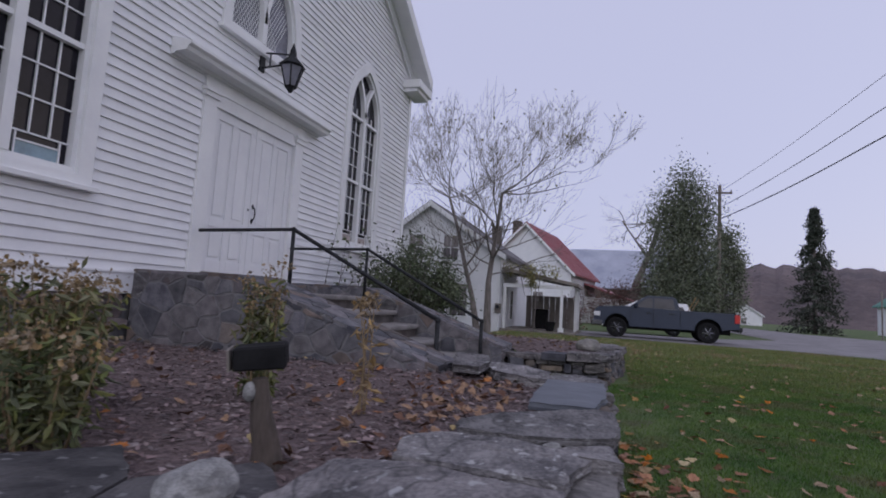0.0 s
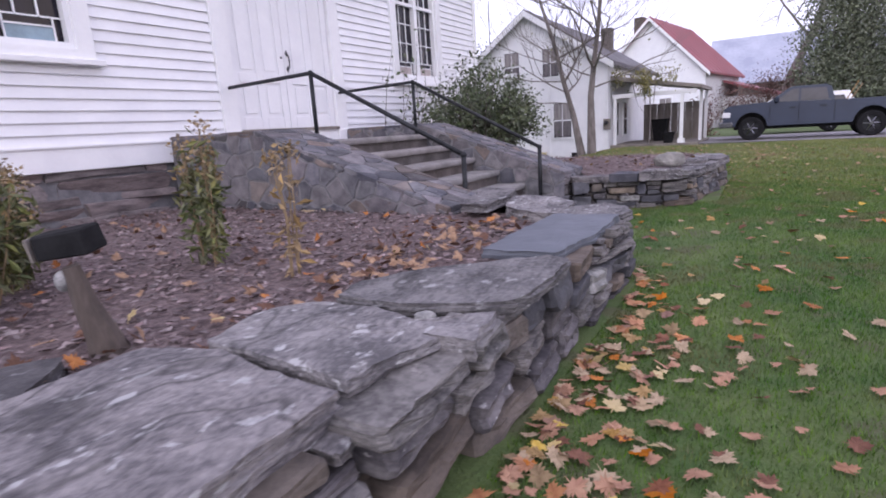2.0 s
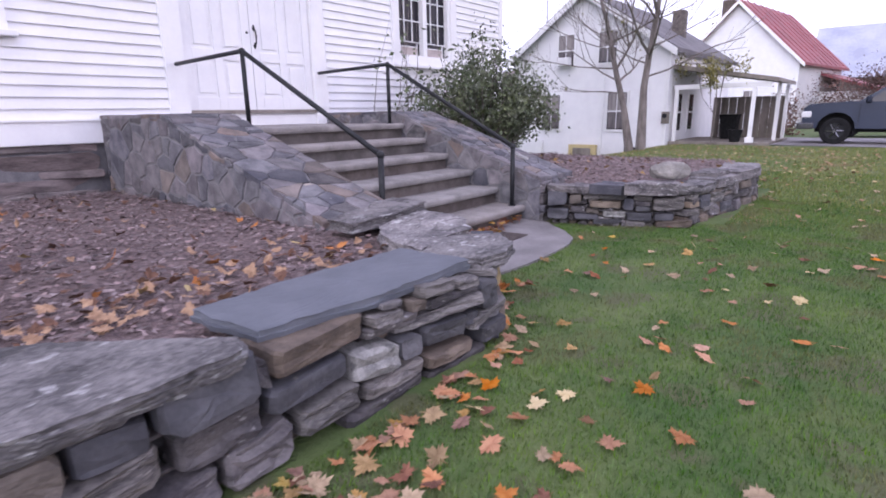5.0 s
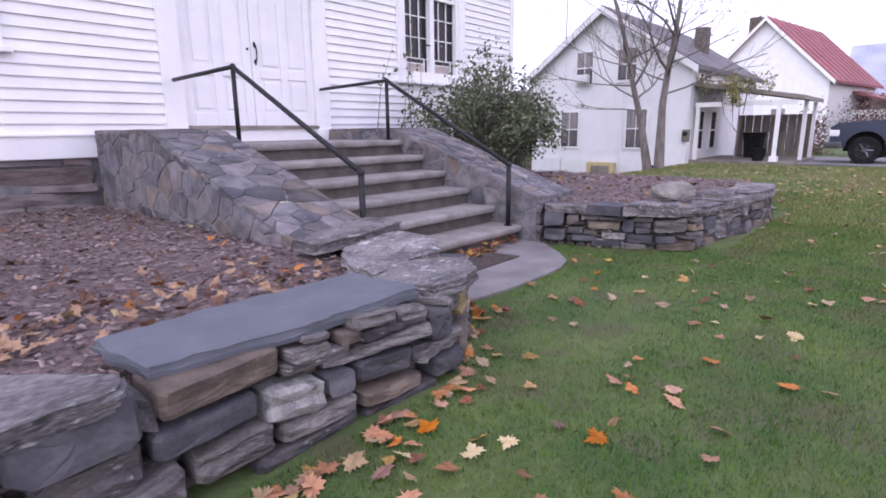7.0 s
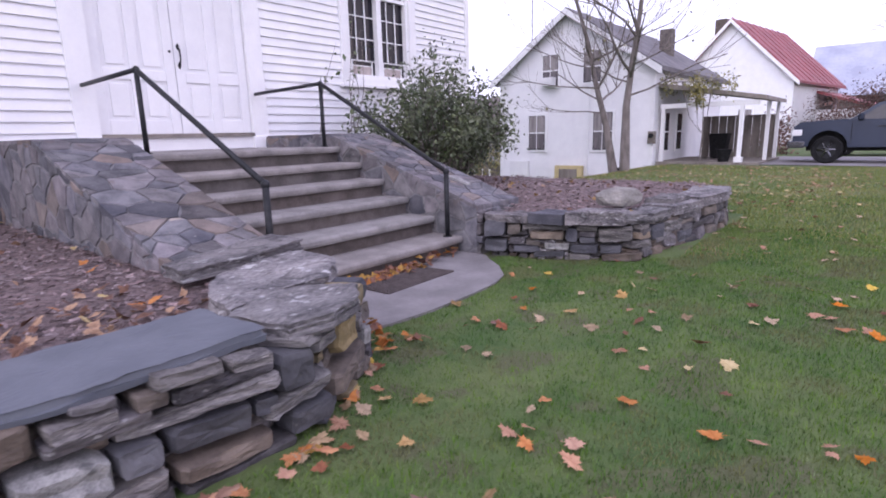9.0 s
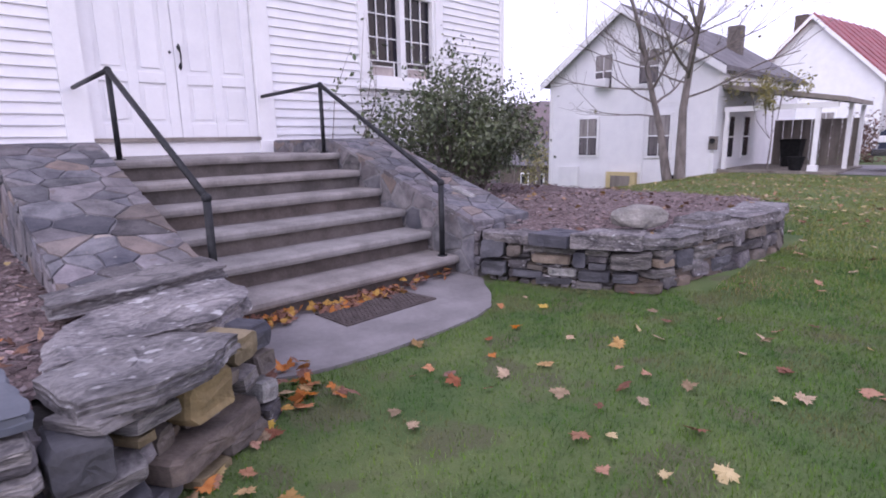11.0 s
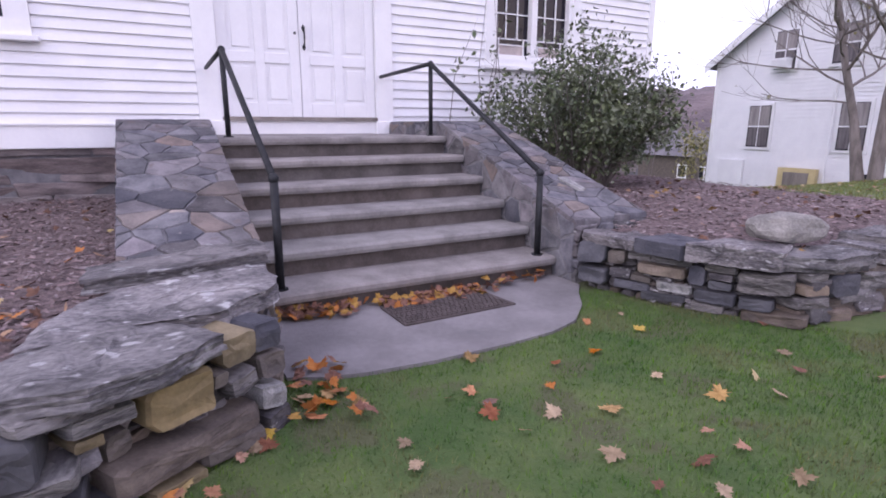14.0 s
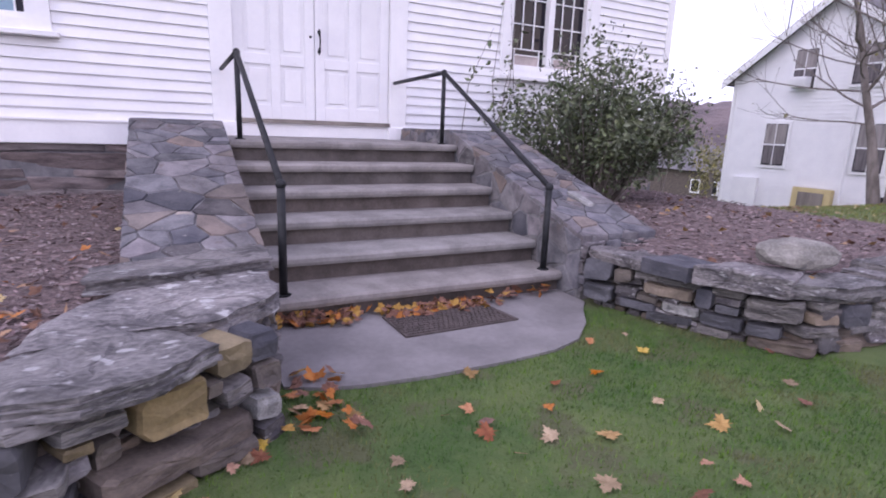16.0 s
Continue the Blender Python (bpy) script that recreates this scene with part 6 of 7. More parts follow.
def spruce_tree(base, h, w, seed):
    r = random.Random(seed)
    ob = thing("spruce_tree", base, "dark pointed spruce tree beside the road", "tree")
    b = Vector(base)
    vs, fs = [], []
    limb(vs, fs, [b, b + Vector((0, 0, h * 0.5)), b + Vector((0, 0, h))], [0.3, 0.18, 0.02], 7)
    pos = []
    z = h * 0.05
    while z < h:
        rad = w * (1 - z / h) ** 0.85 + 0.1
        for _ in range(8):
            a = r.uniform(0, math.tau)
            L = rad * r.uniform(0.65, 1.1)
            tip = b + Vector((math.cos(a) * L, math.sin(a) * L, z - 0.18 * L))
            st = b + Vector((0, 0, z))
            limb(vs, fs, [st, st.lerp(tip, 0.5) + Vector((0, 0, 0.05)), tip], [0.05, 0.03, 0.01], 4)
            for k in range(34):
                p = st.lerp(tip, r.uniform(0.2, 1.0))
                pos.append(p + Vector((r.gauss(0, 0.14), r.gauss(0, 0.14), r.gauss(-0.1, 0.1))))
        z += h * 0.034
    raw("trunk", vs, fs, M["bark"], ob)
    v, f = leaf_cloud(pos, 0.42, seed, 0.35, 0.6)
    raw("crown", v, f, M["spruce"], ob)


spruce_tree((21.3, 70, 0), 14.5, 3.9, 6)
leafy_mass("hedge_brush", (0.5, 46, 0), [(-1.5, 0, 1.7, 2.0, 1.2, 1.7), (1.5, 0, 2.0, 2.4, 1.2, 1.9), (4.5, 1.5, 1.7, 2.0, 1.2, 1.7)], 11000, 0.14, M["brush"], "leafless reddish-brown brush beyond the drive", "bush", 8, 0.06, 1.0)
leafy_mass("shrub", (-2.6, 33, 0), [(0, 0, 0.8, 1.1, 0.9, 0.9)], 1600, 0.14, M["brush"], "round reddish shrub by the red-roofed house", "bush", 9, 0.05, 0.6)
leafy_mass("rust_tree", (-3.5, 86, 0), [(0, 0, 7.6, 3.0, 3, 2.2), (5, 8, 6.0, 2.4, 2, 1.8)], 3000, 0.5, M["leaf_rust"], "rust-coloured autumn trees behind the houses", "tree", 10, 0.3, 7)
leafy_mass("porch_vine", (-3.4, 24.1, 0.02), [(-0.8, 0.3, 2.8, 0.8, 0.5, 0.17), (0.2, 0.2, 2.62, 0.8, 0.5, 0.17), (-0.2, -0.1, 2.3, 0.3, 0.25, 0.3)], 1000, 0.12, M["leaf_g"], "yellow-green vine grown over the porch roof", "vine", 12, 0.02, 2.2)
leafy_mass("yard_tree", (-18.3, 32.5, ground_z(-18.3, 32.5)), [(0, 0, 2.9, 1.2, 1.2, 1.7)], 1100, 0.2, M["leaf_g"], "yellow-green tree behind the white house", "tree", 13, 0.15, 3)

# ---------------------------------------------------------------- houses


def sash(parent, x0, x1, y, z0, z1, ac=False):
    """A double-hung window in a wall that faces -y."""
    w = part("window", boxm(x0 - 0.09, x1 + 0.09, y - 0.05, y + 0.02, z0 - 0.09, z1 + 0.09), M["trim"], parent)
    part("pane", boxm(x0, x1, y - 0.062, y - 0.052, z0, z1), M["glassd"], w)
    bm = boxm(x0, x1, y - 0.08, y - 0.063, (z0 + z1) / 2 - 0.025, (z0 + z1) / 2 + 0.025)
    box(bm, (x0 + x1) / 2 - 0.012, (x0 + x1) / 2 + 0.012, y - 0.078, y - 0.063, z0, (z0 + z1) / 2 - 0.025)
    box(bm, (x0 + x1) / 2 - 0.012, (x0 + x1) / 2 + 0.012, y - 0.078, y - 0.063, (z0 + z1) / 2 + 0.025, z1)
    part("sash_bar", bm, M["trim"], w)
    part("curtain", boxm(x0 + 0.02, x1 - 0.02, y - 0.066, y - 0.0625, (z0 + z1) / 2 + 0.03, z1 - 0.02), M["curtain"], w)
    part("curtain", boxm(x0 + 0.03, x1 - 0.03, y - 0.066, y - 0.0625, z0 + 0.04, (z0 + z1) / 2 - 0.03), M["shade"], w)
    if ac:
        bm = boxm(x0 + 0.08, x1 - 0.08, y - 0.38, y - 0.066, z0 + 0.01, z0 + 0.32)
        for k in range(5):
            box(bm, x0 + 0.1, x1 - 0.1, y - 0.395, y - 0.381, z0 + 0.05 + 0.05 * k, z0 + 0.075 + 0.05 * k)
        part("air_conditioner", bm, M["trim"], w, "white air conditioner in the window")
    return w


def gable_house(name, x0, x1, y, depth, zg, ze, xa, za, roof, label, siding=0.12, over_=0.3):
    """A house whose gable faces -y, with sided walls and a thick overhanging roof."""
    ob = thing(name, ((x0 + x1) / 2, y, zg), label, "house")
    bm = bmesh.new()
    extrude(bm, [(x0, y, zg - 0.4), (x1, y, zg - 0.4), (x1, y, ze), (xa, y, za), (x0, y, ze)], (0, depth, 0))
    part("wall", bm, M["white"], ob)
    bm = bmesh.new()
    z = zg
    while z < za - 0.15:
        a, b = x0, x1
        if z > ze:
            q = (z - ze) / (za - ze)
            a, b = x0 + (xa - x0) * q, x1 + (xa - x1) * q
        hexa(bm, [(a, y, z), (b, y, z), (b, y - 0.025, z), (a, y - 0.025, z), (a, y, z + siding), (b, y, z + siding), (b, y - 0.006, z + siding), (a, y - 0.006, z + siding)])
        if z < ze - siding:
            hexa(bm, [(x1, y, z), (x1 + 0.025, y, z), (x1 + 0.025, y + depth, z), (x1, y + depth, z), (x1, y, z + siding), (x1 + 0.006, y, z + siding), (x1 + 0.006, y + depth, z + siding), (x1, y + depth, z + siding)])
        z += siding
    part("siding", bm, M["white"], ob)
    for xe in (x0, x1):
        sgn = -1 if xe < xa else 1
        sl = (za - ze) / abs(xa - xe)
        xo, zo = xe + sgn * over_, ze - sl * over_
        part("roof", extrude(bmesh.new(), [(xa, y - over_, za + 0.04), (xo, y - over_, zo + 0.04), (xo, y - over_, zo + 0.2), (xa, y - over_, za + 0.2)], (0, depth + 2 * over_, 0)), roof, ob)
        part("rake_board", extrude(bmesh.new(), [(xa, y - over_ - 0.03, za - 0.1), (xo, y - over_ - 0.03, zo - 0.1), (xo, y - over_ - 0.03, zo + 0.16), (xa, y - over_ - 0.03, za + 0.16)], (0, 0.03, 0)), M["trim"], ob)
    for x in (x0, x1 - 0.1):
        part("corner_board", boxm(x, x + 0.12, y - 0.04, y, zg - 0.1, ze), M["trim"], ob)
    return ob


wh = gable_house("white_house", -11.55, -5.0, 24.0, 9.5, -0.85, 3.45, -8.42, 5.72, M["roofgrey"], "white clapboard farmhouse with a grey shingle roof")
sash(wh, -9.46, -8.8, 24.0 - 0.025, 3.08, 4.26, True)
sash(wh, -7.71, -7.02, 24.0 - 0.025, 3.12, 4.24)
sash(wh, -10.09, -9.35, 24.0 - 0.025, 0.58, 1.95)
sash(wh, -7.25, -6.5, 24.0 - 0.025, 0.57, 1.97)
bd = part("cellar_door", boxm(-8.8, -7.62, 23.78, 23.96, -0.95, -0.05), M["yellow"], wh, "cream painted cellar door and frame")
part("panel", boxm(-8.6, -7.82, 23.76, 23.779, -0.9, -0.18), M["woodgrey"], bd)
part("cellar_window", boxm(-6.5, -5.9, 23.93, 23.97, -0.5, -0.1), M["glassd"], wh)
part("downpipe", tube(bmesh.new(), [(-7.45, 23.9, -0.8), (-7.45, 23.9, 3.0)], 0.04, 6), M["trim"], wh)
part("cellar_hatch", boxm(-11.0, -10.1, 23.88, 23.97, -0.9, 0.1), M["trim"], wh)
for y0 in (25.0, 26.6):
    w = part("window", boxm(-5.02, -4.93, y0 - 0.08, y0 + 0.62, 0.42, 1.95), M["trim"], wh)
    part("pane", boxm(-4.928, -4.92, y0, y0 + 0.54, 0.5, 1.87), M["glassd"], w)
    part("sash_bar", boxm(-4.918, -4.905, y0, y0 + 0.54, 1.16, 1.21), M["trim"], w)
mt = part("electric_meter", boxm(-5.13, -4.87, 23.84, 23.975, 0.78, 1.22), M["woodgrey"], wh, "grey electric meter box on the wall", bevel=0.01)
part("dial", tube(bmesh.new(), [(-5.00, 23.76, 1.07), (-5.00, 23.838, 1.07)], 0.085, 12), M["glassd"], mt)
part("conduit", tube(bmesh.new(), [(-5.00, 23.93, 1.22), (-5.00, 23.93, 3.2)], 0.025, 6), M["trim"], wh)
part("chimney", boxm(-6.6, -6.1, 29.0, 29.5, 3.6, 5.5), M["brown"], wh, "brick chimney")
part("tv_mast", tube(bmesh.new(), [(-10.9, 25.5, 3.7), (-10.9, 25.5, 6.9)], 0.02, 5), M["iron"], wh)
po = part("porch", extrude(bmesh.new(), [(-4.95, 24.3, 2.75), (-1.55, 24.3, 2.15), (-1.55, 24.3, 2.28), (-4.95, 24.3, 2.9)], (0, 4.2, 0)), M["woodgrey"], wh, "open side porch with a low sloping roof")
part("porch_beam", boxm(-4.9, -1.75, 24.38, 24.5, 2.0, 2.16), M["trim"], po)
part("porch_floor", boxm(-4.95, -1.6, 24.3, 28.4, -0.05, 0.12), M["woodgrey"], po)
for x, y in ((-2.25, 24.45), (-1.75, 28.2), (-1.75, 26.2), (-4.8, 24.45)):
    part("porch_post", boxm(x - 0.06, x + 0.06, y - 0.06, y + 0.06, 0.12, 2.16), M["trim"], po)
part("post_base", boxm(-2.37, -2.13, 24.33, 24.57, 0.0, 0.3), M["trim"], po)
for k in range(9):
    part("board", boxm(-4.4 + 0.3 * k, -4.12 + 0.3 * k, 28.3, 28.34, 0.12, 1.75), M["woodgrey"], po)
bn = thing("trash_bin", (-3.4, 27.0, 0.12), "black plastic wheeled bin under the porch", "bin")
part("body", hexa(bmesh.new(), [(-3.68, 26.75, 0.12), (-3.2, 26.75, 0.12), (-3.2, 27.25, 0.12), (-3.68, 27.25, 0.12), (-3.76, 26.68, 1.0), (-3.12, 26.68, 1.0), (-3.12, 27.3, 1.0), (-3.76, 27.3, 1.0)]), M["rubber"], bn)
part("lid", boxm(-3.78, -3.1, 26.64, 27.33, 1.0, 1.07), M["rubber"], bn, bevel=0.02)
pt = thing("planter", (-2.75, 24.6, 0.12), "dark round planter beside the porch post", "planter")
part("pot", tube(bmesh.new(), [(-2.75, 24.62, 0.12), (-2.75, 24.62, 0.5), (-2.75, 24.62, 0.55)], [0.16, 0.24, 0.26], 12), M["rubber"], pt)

hp = thing("condenser_unit", (-6.97, 23.4, -0.85), "grey outdoor air condenser beside the cellar door", "air conditioner")
part("case", boxm(-7.37, -6.57, 23.2, 23.6, ground_z(-6.97, 23.4), -0.63), M["curtain"], hp, bevel=0.02)
bm = bmesh.new()
for k in range(6):
    box(bm, -7.33, -6.61, 23.18, 23.199, -0.63 - 0.12 - 0.09 * k, -0.63 - 0.08 - 0.09 * k)
part("grille", bm, M["woodgrey"], hp)

rh = gable_house("red_roofed_house", -11.1, -3.34, 45.0, 10, -0.3, 4.2, -7.22, 8.05, M["roofred"], "white house with a red metal roof", 0.14, 0.4)
sash(rh, -6.4, -5.6, 44.97, 1.0, 2.4)
part("chimney", boxm(-9.2, -8.5, 47, 47.7, 5.5, 8.7), M["brown"], rh, "brick chimney")
part("annex_wall", boxm(-3.3, -0.2, 50, 56, -0.1, 2.3), M["white"], rh)
part("annex_roof", extrude(bmesh.new(), [(-3.3, 49.7, 3.4), (0.1, 49.7, 2.2), (0.1, 49.7, 2.36), (-3.3, 49.7, 3.56)], (0, 6.6, 0)), M["roofred"], rh, "low red metal roof of the annex")
for k in range(9):
    part("roof_seam", extrude(bmesh.new(), [(-7.2, 44.7 + 1.2 * k, 8.27), (-2.95, 44.7 + 1.2 * k, 4.0), (-2.95, 44.7 + 1.2 * k, 4.06), (-7.2, 44.7 + 1.2 * k, 8.33)], (0, 0.05, 0)), M["roofred"], rh)

rh.rotation_euler = (0, 0, radians(-9))
M["roofblue"] = mk("blue_grey_roof", (0.30, 0.32, 0.40), (0.42, 0.44, 0.52), 0.4, 0.7, 0.1, 5)
M["roofgreen"] = mk("green_roof", (0.05, 0.16, 0.12), (0.09, 0.22, 0.17), 0.4, 0.7, 0.1, 5)
bh = thing("long_barn", (4, 78, 0), "long building with a pale blue-grey roof", "building")
part("wall", boxm(-6, 14, 78, 88, 0, 4.5), M["brown"], bh)
part("roof", extrude(bmesh.new(), [(-6.5, 77.5, 4.3), (-6.5, 83, 10.2), (-6.5, 88.5, 4.3), (-6.5, 83, 9.9)], (21, 0, 0)), M["roofblue"], bh)
sh = thing("brick_shed", (-26, 40, -3.3), "low brown shed with a grey roof behind the bed", "shed")
part("wall", boxm(-32, -22.6, 40, 45, -3.6, -0.8), M["brown"], sh)
part("roof", extrude(bmesh.new(), [(-32.4, 39.6, -0.9), (-32.4, 42.5, 0.9), (-32.4, 45.4, -0.9), (-32.4, 42.5, 0.7)], (10.2, 0, 0)), M["roofgrey"], sh)
for k in range(2):
    w = part("window", boxm(-25.4 + 1.5 * k, -24.6 + 1.5 * k, 39.93, 40, -2.5, -1.5), M["trim"], sh)
    part("pane", boxm(-25.3 + 1.5 * k, -24.7 + 1.5 * k, 39.91, 39.929, -2.4, -1.6), M["glassd"], w)

g1 = gable_house("green_roofed_house", 38, 46, 88, 10, 0, 4.5, 42, 7.6, M["roofgreen"], "white house with a green roof by the road", 0.2, 0.5)
sash(g1, 41, 42, 87.97, 1.2, 2.8)
sash(g1, 43.5, 44.5, 87.97, 1.2, 2.8)
g2 = gable_house("small_white_house", 24, 30, 130, 8, -1, 2.2, 27, 4.2, M["roofgrey"], "small white house far down the road", 0.2, 0.4)
sash(g2, 26, 27, 129.97, 0.3, 1.5)
g3 = gable_house("small_white_house", 16.5, 19.5, 120, 6, -1, 1.8, 18, 3.4, M["roofgrey"], "small white garage far down the road", 0.2, 0.3)
tw = thing("silo_tower", (62, 140, 0), "tall grey square tower far off", "tower")
part("wall", boxm(60.2, 66, 140, 146, 0, 24.5), M["curtain"], tw)
part("roof", boxm(59.9, 66.3, 139.7, 146.3, 24.5, 25.0), M["roofgrey"], tw)

# utility pole and wires
up = thing("utility_pole", (7.45, 45, 0), "weathered wooden utility pole with crossarm", "utility pole")
part("pole", tube(bmesh.new(), [(7.45, 45, -0.3), (7.45, 45, 11.3)], [0.17, 0.12], 10), M["woodgrey"], up)
part("crossarm", boxm(7.1, 8.3, 44.8, 44.9, 10.6, 10.75), M["woodgrey"], up)
for x in (7.2, 8.2):
    part("insulator", tube(bmesh.new(), [(x, 44.85, 10.75), (x, 44.85, 10.95)], [0.05, 0.03], 8), M["pale"], up)
for z0, z1, rr in ((8.7, 10.3, 0.035), (9.6, 11.7, 0.022), (10.85, 13.3, 0.014)):
    pw = thing("overhead_wire", (7.5, 45, z0), "black overhead utility wire", "wire", "overhead wires")
    pts = []
    for k in range(25):
        s = 1.7 * k / 24
        q = s / 0.6
        pts.append((7.5 + 7.6 * s, 45 - 25 * s, z0 + (z1 - z0) * q - 0.5 * q * (1 - q) * (1.6 if q < 1 else 0.2)))
    part("wire", tube(bmesh.new(), pts, rr, 5), M["iron"], pw)

sp2 = thing("sign_post", (24.4, 62, 0), "thin grey post at the roadside", "post")
part("post", tube(bmesh.new(), [(24.4, 62, -0.1), (24.4, 62, 4.6)], 0.07, 6), M["woodgrey"], sp2)
sm = thing("gravel_mound", (28, 58, 0), "low mound of pale dry grass and gravel", "mound")
bm = bmesh.new()
bmesh.ops.create_uvsphere(bm, u_segments=20, v_segments=10, radius=1)
for v in bm.verts:
    v.co = Vector((32 + v.co.x * 8, 56 + v.co.y * 5, -0.2 + max(0, v.co.z) * 2.0 * (1 + 0.2 * noise.noise(v.co * 3))))
part("mound", bm, M["leaf_t"], sm, smooth=True)

# ---------------------------------------------------------------- vehicles


def wheel(parent, x, y, z, rr, wd, rims=True):
    bm = bmesh.new()
    prof = [(rr * 0.62, wd * 0.5), (rr * 0.93, wd * 0.5), (rr, wd * 0.36), (rr, -wd * 0.36), (rr * 0.93, -wd * 0.5), (rr * 0.62, -wd * 0.5)]
    n = 24
    ring = [[bm.verts.new((x + a * math.cos(k * math.tau / n), y + b, z + a * math.sin(k * math.tau / n))) for a, b in prof] for k in range(n)]
    for k in range(n):
        a, b = ring[k], ring[(k + 1) % n]
        for i in range(len(prof)):
            j = (i + 1) % len(prof)
            bm.faces.new((a[i], a[j], b[j], b[i]))
    w = part("wheel", bm, M["rubber"], parent)
    bm = tube(bmesh.new(), [(x, y - wd * 0.30, z), (x, y + wd * 0.3, z)], rr * 0.62, 20)
    part("hub", bm, M["iron"], w)
    bm = bmesh.new()
    for k in range(6):
        a = k * math.tau / 6
        tube(bm, [(x + 0.05 * math.cos(a), y - wd * 0.36, z + 0.05 * math.sin(a)), (x + rr * 0.58 * math.cos(a), y - wd * 0.34, z + rr * 0.58 * math.sin(a))], [0.045, 0.03], 5)
    tube(bm, [(x, y - wd * 0.42, z), (x, y - wd * 0.3, z)], 0.07, 10)
    part("rim", bm, M["chrome"], w)


def side_panel(bm, pts, y0, y1, tuck=0.0):
    """A profile in x and z, pushed from y0 to y1; the upper points lean inwards by tuck."""
    zmax = max(p[1] for p in pts)
    zmin = min(p[1] for p in pts)
    a = [bm.verts.new((x, y0 + tuck * (z - zmin) / (zmax - zmin), z)) for x, z in pts]
    b = [bm.verts.new((x, y1 - tuck * (z - zmin) / (zmax - zmin), z)) for x, z in pts]
    bm.faces.new(a)
    bm.faces.new(b[::-1])
    for i in range(len(a)):
        j = (i + 1) % len(a)
        bm.faces.new((a[i], b[i], b[j], a[j]))
    return bm


def arc_(cx, cz, rr, n=8):
    return [(cx + rr * math.cos(math.pi * (1 - k / n)), cz + rr * math.sin(math.pi * (1 - k / n))) for k in range(n + 1)]


tr = thing("pickup_truck", (2.0, 26.5, 0.05), "dark navy lifted crew-cab pickup parked on the drive", "truck")
TX, TY, TZ = 0.1, 25.65, 0.05
WB, R_ = 3.72, 0.44
low = [(TX - 0.98, TZ + 0.62)] + [(TX - 0.56, TZ + 0.55)] + arc_(TX, TZ + 0.52, 0.54) + [(TX + 0.56, TZ + 0.52), (TX + WB - 0.56, TZ + 0.52)] + arc_(TX + WB, TZ + 0.52, 0.54) + [(TX + WB + 0.58, TZ + 0.6), (TX + WB + 1.2, TZ + 0.68)]
upper = [(TX + WB + 1.2, TZ + 1.32), (TX + 2.35, TZ + 1.34), (TX + 0.62, TZ + 1.40), (TX + 0.35, TZ + 1.41), (TX - 0.78, TZ + 1.34), (TX - 0.97, TZ + 1.2)]
part("body", side_panel(bmesh.new(), low + upper, TY - 0.12, TY + 1.9, 0.05), M["navy"], tr, bevel=0.0)
part("underbody", boxm(TX - 0.6, TX + WB + 0.9, TY + 0.2, TY + 1.58, TZ + 0.4, TZ + 1.12), M["rubber"], tr)
cab = part("cab", side_panel(bmesh.new(), [(TX + 0.45, TZ + 1.33), (TX + 2.62, TZ + 1.33), (TX + 2.48, TZ + 1.84), (TX + 2.3, TZ + 1.92), (TX + 1.35, TZ + 1.92), (TX + 1.2, TZ + 1.88)], TY - 0.04, TY + 1.82, 0.16), M["navy"], tr)
for pts in ([(TX + 0.72, TZ + 1.38), (TX + 1.5, TZ + 1.38), (TX + 1.5, TZ + 1.83), (TX + 1.26, TZ + 1.81)], [(TX + 1.56, TZ + 1.38), (TX + 2.42, TZ + 1.38), (TX + 2.34, TZ + 1.8), (TX + 1.56, TZ + 1.83)]):
    bm = bmesh.new()
    ys_ = [TY - 0.04 + 0.16 * (z - (TZ + 1.33)) / 0.59 - 0.012 for x, z in pts]
    extrude(bm, [(x, y, z) for (x, z), y in zip(pts, ys_)], (0, 0.015, 0))
    part("side_window", bm, M["glassd"], cab)
bm = bmesh.new()
hexa(bm, [(TX + 0.47, TY + 0.04, TZ + 1.36), (TX + 0.47, TY + 1.74, TZ + 1.36), (TX + 0.50, TY + 1.74, TZ + 1.36), (TX + 0.5, TY + 0.04, TZ + 1.36), (TX + 1.17, TY + 0.16, TZ + 1.86), (TX + 1.17, TY + 1.62, TZ + 1.86), (TX + 1.2, TY + 1.62, TZ + 1.86), (TX + 1.2, TY + 0.16, TZ + 1.86)])
part("windshield", bm, M["glassl"], cab)
part("belt_trim", boxm(TX + 0.62, TX + 2.5, TY - 0.055, TY - 0.04, TZ + 1.345, TZ + 1.37), M["chrome"], cab)
part("bed_interior", boxm(TX + 2.75, TX + WB + 1.1, TY + 0.0, TY + 1.78, TZ + 1.25, TZ + 1.335), M["rubber"], tr)
part("grille", boxm(TX - 1.0, TX - 0.95, TY + 0.3, TY + 1.5, TZ + 0.75, TZ + 1.12), M["iron"], tr)
part("front_bumper", boxm(TX - 1.12, TX - 0.62, TY - 0.14, TY + 1.92, TZ + 0.5, TZ + 0.72), M["chrome"], tr, bevel=0.03)
part("rear_bumper", boxm(TX + WB + 1.1, TX + WB + 1.32, TY - 0.1, TY + 1.88, TZ + 0.56, TZ + 0.76), M["iron"], tr, bevel=0.03)
for y in (TY - 0.1, TY + 1.6):
    part("headlight", boxm(TX - 1.0, TX - 0.72, y - 0.04, y + 0.3, TZ + 0.9, TZ + 1.1), M["carwhite"], tr, bevel=0.02)
    part("tail_light", boxm(TX + WB + 1.02, TX + WB + 1.22, y - 0.035, y + 0.2, TZ + 0.92, TZ + 1.28), M["redlens"], tr, bevel=0.02)
part("mirror", boxm(TX + 0.72, TX + 0.88, TY - 0.3, TY - 0.06, TZ + 1.36, TZ + 1.56), M["navy"], tr, bevel=0.03)
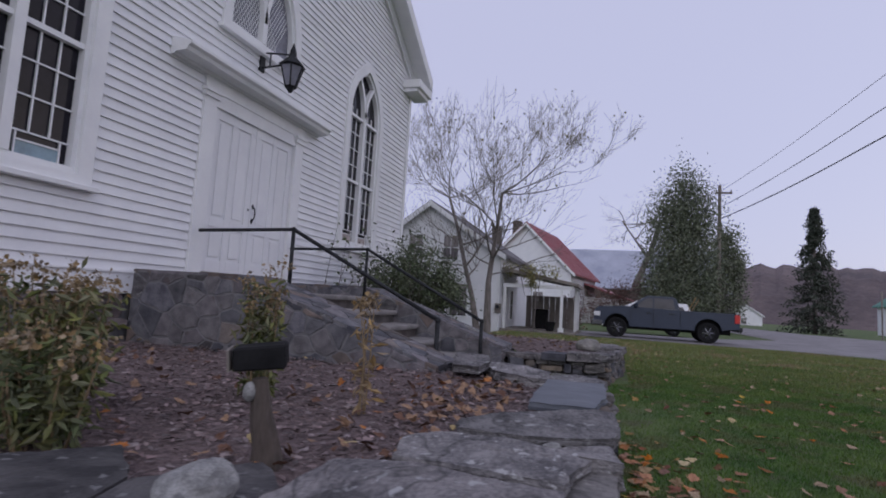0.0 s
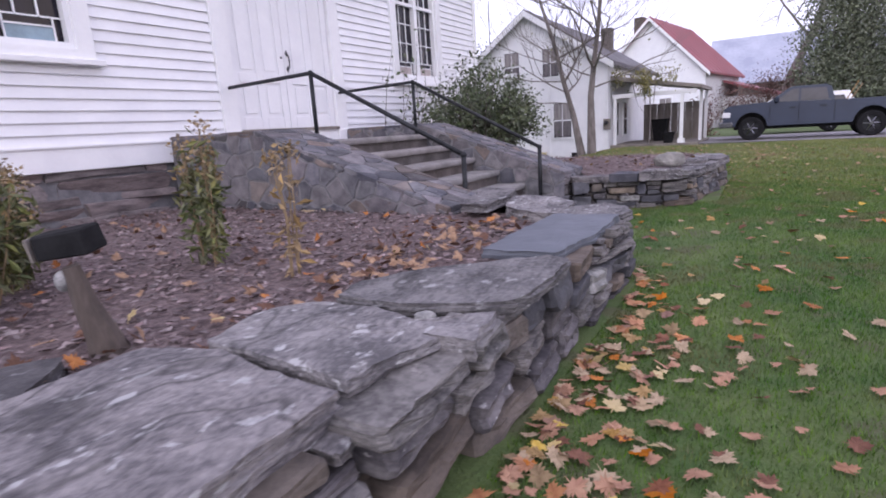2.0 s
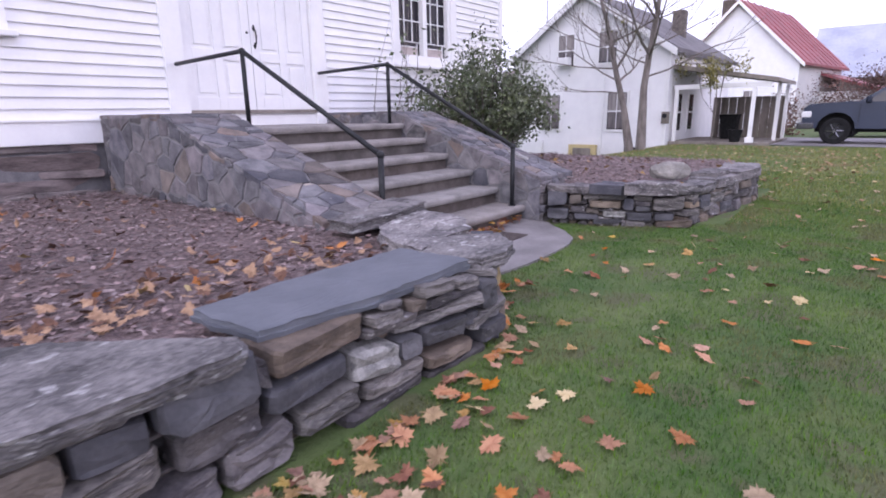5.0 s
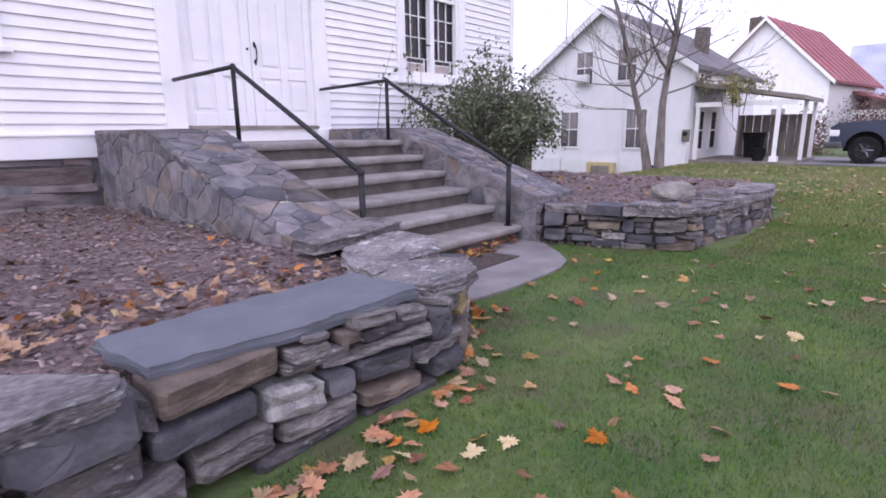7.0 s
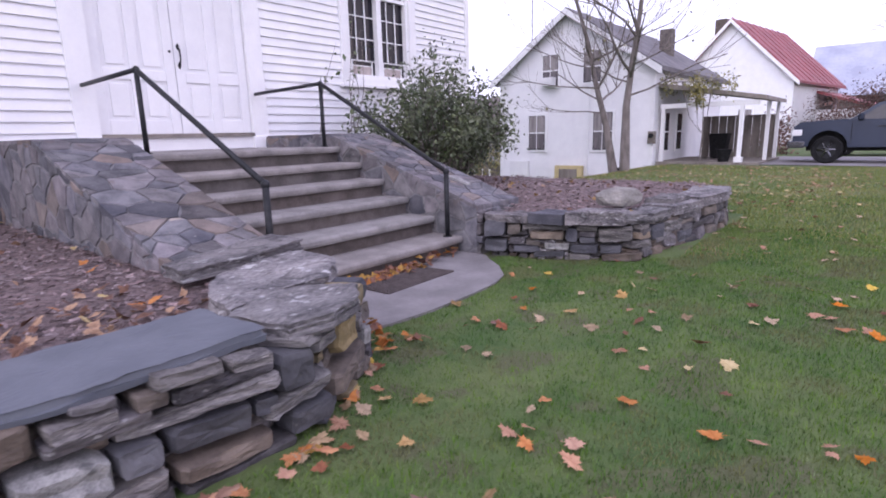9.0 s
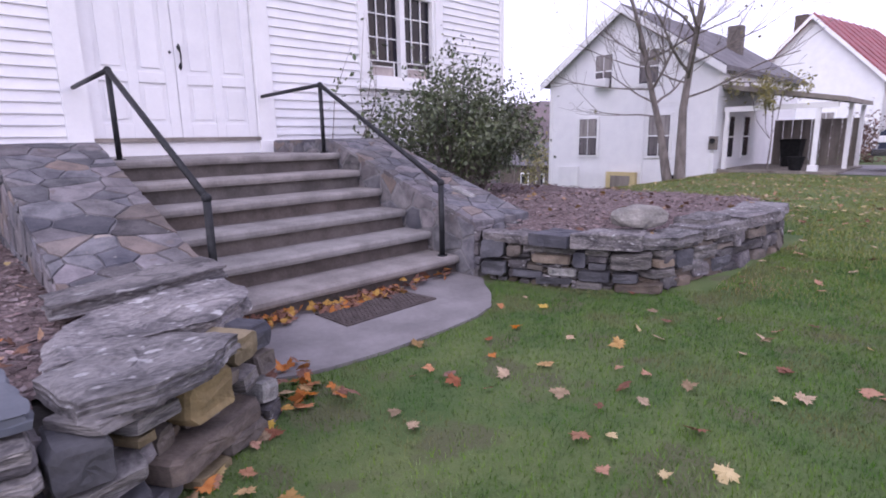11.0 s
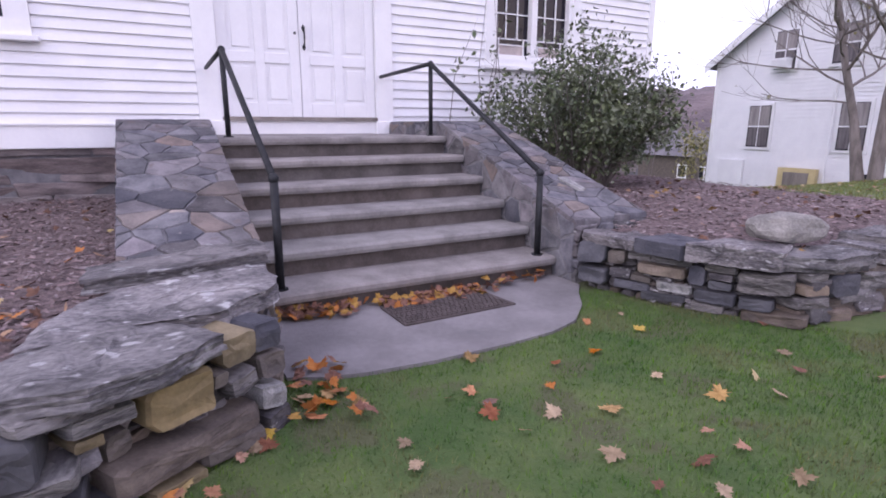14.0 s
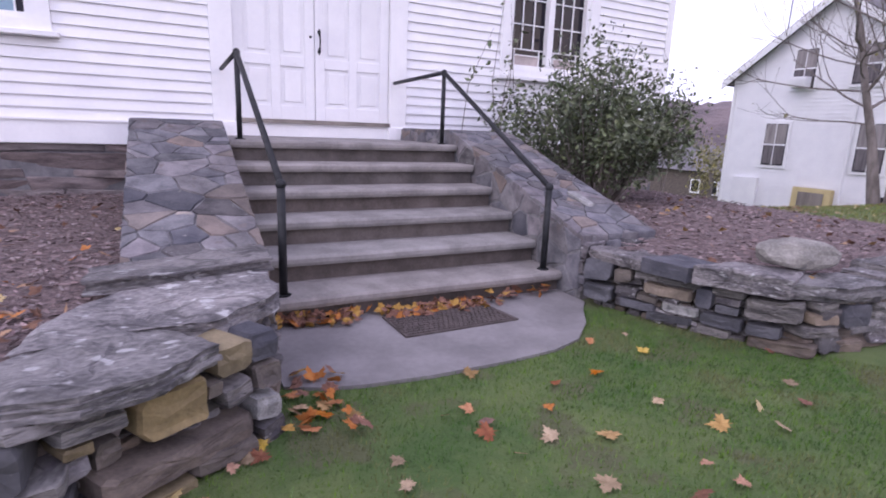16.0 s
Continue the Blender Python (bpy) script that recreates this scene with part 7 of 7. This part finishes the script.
for x in (TX + 1.48, TX + 2.42):
    part("door_handle", boxm(x - 0.24, x - 0.05, TY - 0.135, TY - 0.1, TZ + 1.14, TZ + 1.18), M["iron"], tr)
for x in (TX + 0.6, TX + 1.53, TX + 2.62):
    part("door_seam", boxm(x - 0.006, x + 0.006, TY - 0.124, TY - 0.1, TZ + 0.62, TZ + 1.32), M["rubber"], tr)
for x in (TX, TX + WB):
    for y in (TY + 0.02, TY + 1.76):
        wheel(tr, x, y, TZ + R_, R_, 0.3)
for k in range(2):
    part("pole_in_bed", tube(bmesh.new(), [(TX + 2.95 + 0.12 * k, TY + 0.4, TZ + 1.25), (TX + 3.3 + 0.12 * k, TY + 0.5, TZ + 1.95 - 0.1 * k)], 0.02, 6), M["leaf_t"], tr)

wc = thing("white_van", (0.2, 30.6, 0.05), "white van parked behind the pickup", "van")
CX, CY, CZ = 0.25, 31.0, 0.05
low = [(CX - 0.9, CZ + 0.35)] + arc_(CX, CZ + 0.33, 0.38) + [(CX + 2.32, CZ + 0.3)] + arc_(CX + 2.75, CZ + 0.33, 0.38) + [(CX + 3.7, CZ + 0.4)]
part("body", side_panel(bmesh.new(), low + [(CX + 3.75, CZ + 1.05), (CX + 0.7, CZ + 1.05), (CX - 0.7, CZ + 0.92), (CX - 0.95, CZ + 0.75)], CY, CY + 1.8, 0.06), M["carwhite"], wc)
part("cabin", side_panel(bmesh.new(), [(CX - 0.6, CZ + 1.0), (CX + 3.7, CZ + 1.04), (CX + 3.4, CZ + 1.74), (CX + 0.9, CZ + 1.78), (CX - 0.05, CZ + 1.3)], CY + 0.06, CY + 1.74, 0.18), M["carwhite"], wc)
part("side_window", extrude(bmesh.new(), [(CX + 0.8, CY + 0.06, CZ + 1.1), (CX + 3.4, CY + 0.06, CZ + 1.1), (CX + 3.2, CY + 0.15, CZ + 1.56), (CX + 1.3, CY + 0.15, CZ + 1.6)], (0, 0.02, 0)), M["glassd"], wc)
for x in (CX, CX + 2.75):
    for y in (CY + 0.1, CY + 1.7):
        wheel(wc, x, y, CZ + 0.32, 0.32, 0.2)

rc = thing("dark_car", (14.0, 75, 0.06), "small dark car driving off with red tail lights", "car")
part("body", side_panel(bmesh.new(), [(13.1, 0.35), (14.9, 0.35), (14.9, 1.0), (13.1, 1.0)], 75, 79, 0.1), M["navy"], rc)
part("cabin", side_panel(bmesh.new(), [(13.2, 1.0), (14.8, 1.0), (14.6, 1.6), (13.4, 1.6)], 75.3, 78, 0.4), M["navy"], rc)
for x in (13.2, 14.6):
    part("tail_light", boxm(x, x + 0.22, 74.95, 75.0, 0.8, 1.05), M["redlens"], rc)
for x in (13.3, 14.7):
    for y in (75.7, 78.3):
        part("wheel", tube(bmesh.new(), [(x - 0.1, y, 0.38), (x + 0.1, y, 0.38)], 0.32, 14), M["rubber"], rc)

# ---------------------------------------------------------------- far hills
vs, fs = [], []
N = 260
for k in range(N + 1):
    a = radians(-80 + 150 * k / N)
    h = 22 + 3 * max(0, a) + 9 * noise.noise((a * 2.2, 0, 3)) + 5 * noise.noise((a * 7, 1, 3)) + 2.4 * noise.noise((a * 60, 2, 3)) + 1.8 * noise.noise((a * 160, 5, 3))
    for dist, q in ((230, -0.05), (245, 0.4), (262, 0.75), (290, 1.0), (420, 0.4)):
        hh = h * q + (1.2 * noise.noise((a * 90, q * 9, 7)) if 0.2 < q else 0)
        vs.append((dist * math.sin(a), dist * math.cos(a), hh))
for k in range(N):
    for j in range(4):
        fs.append((k * 5 + j, (k + 1) * 5 + j, (k + 1) * 5 + j + 1, k * 5 + j + 1))
tagged(raw("backdrop", vs, fs, M["hill"]), "low wooded autumn hills in the distance", "hills", kind="structure")
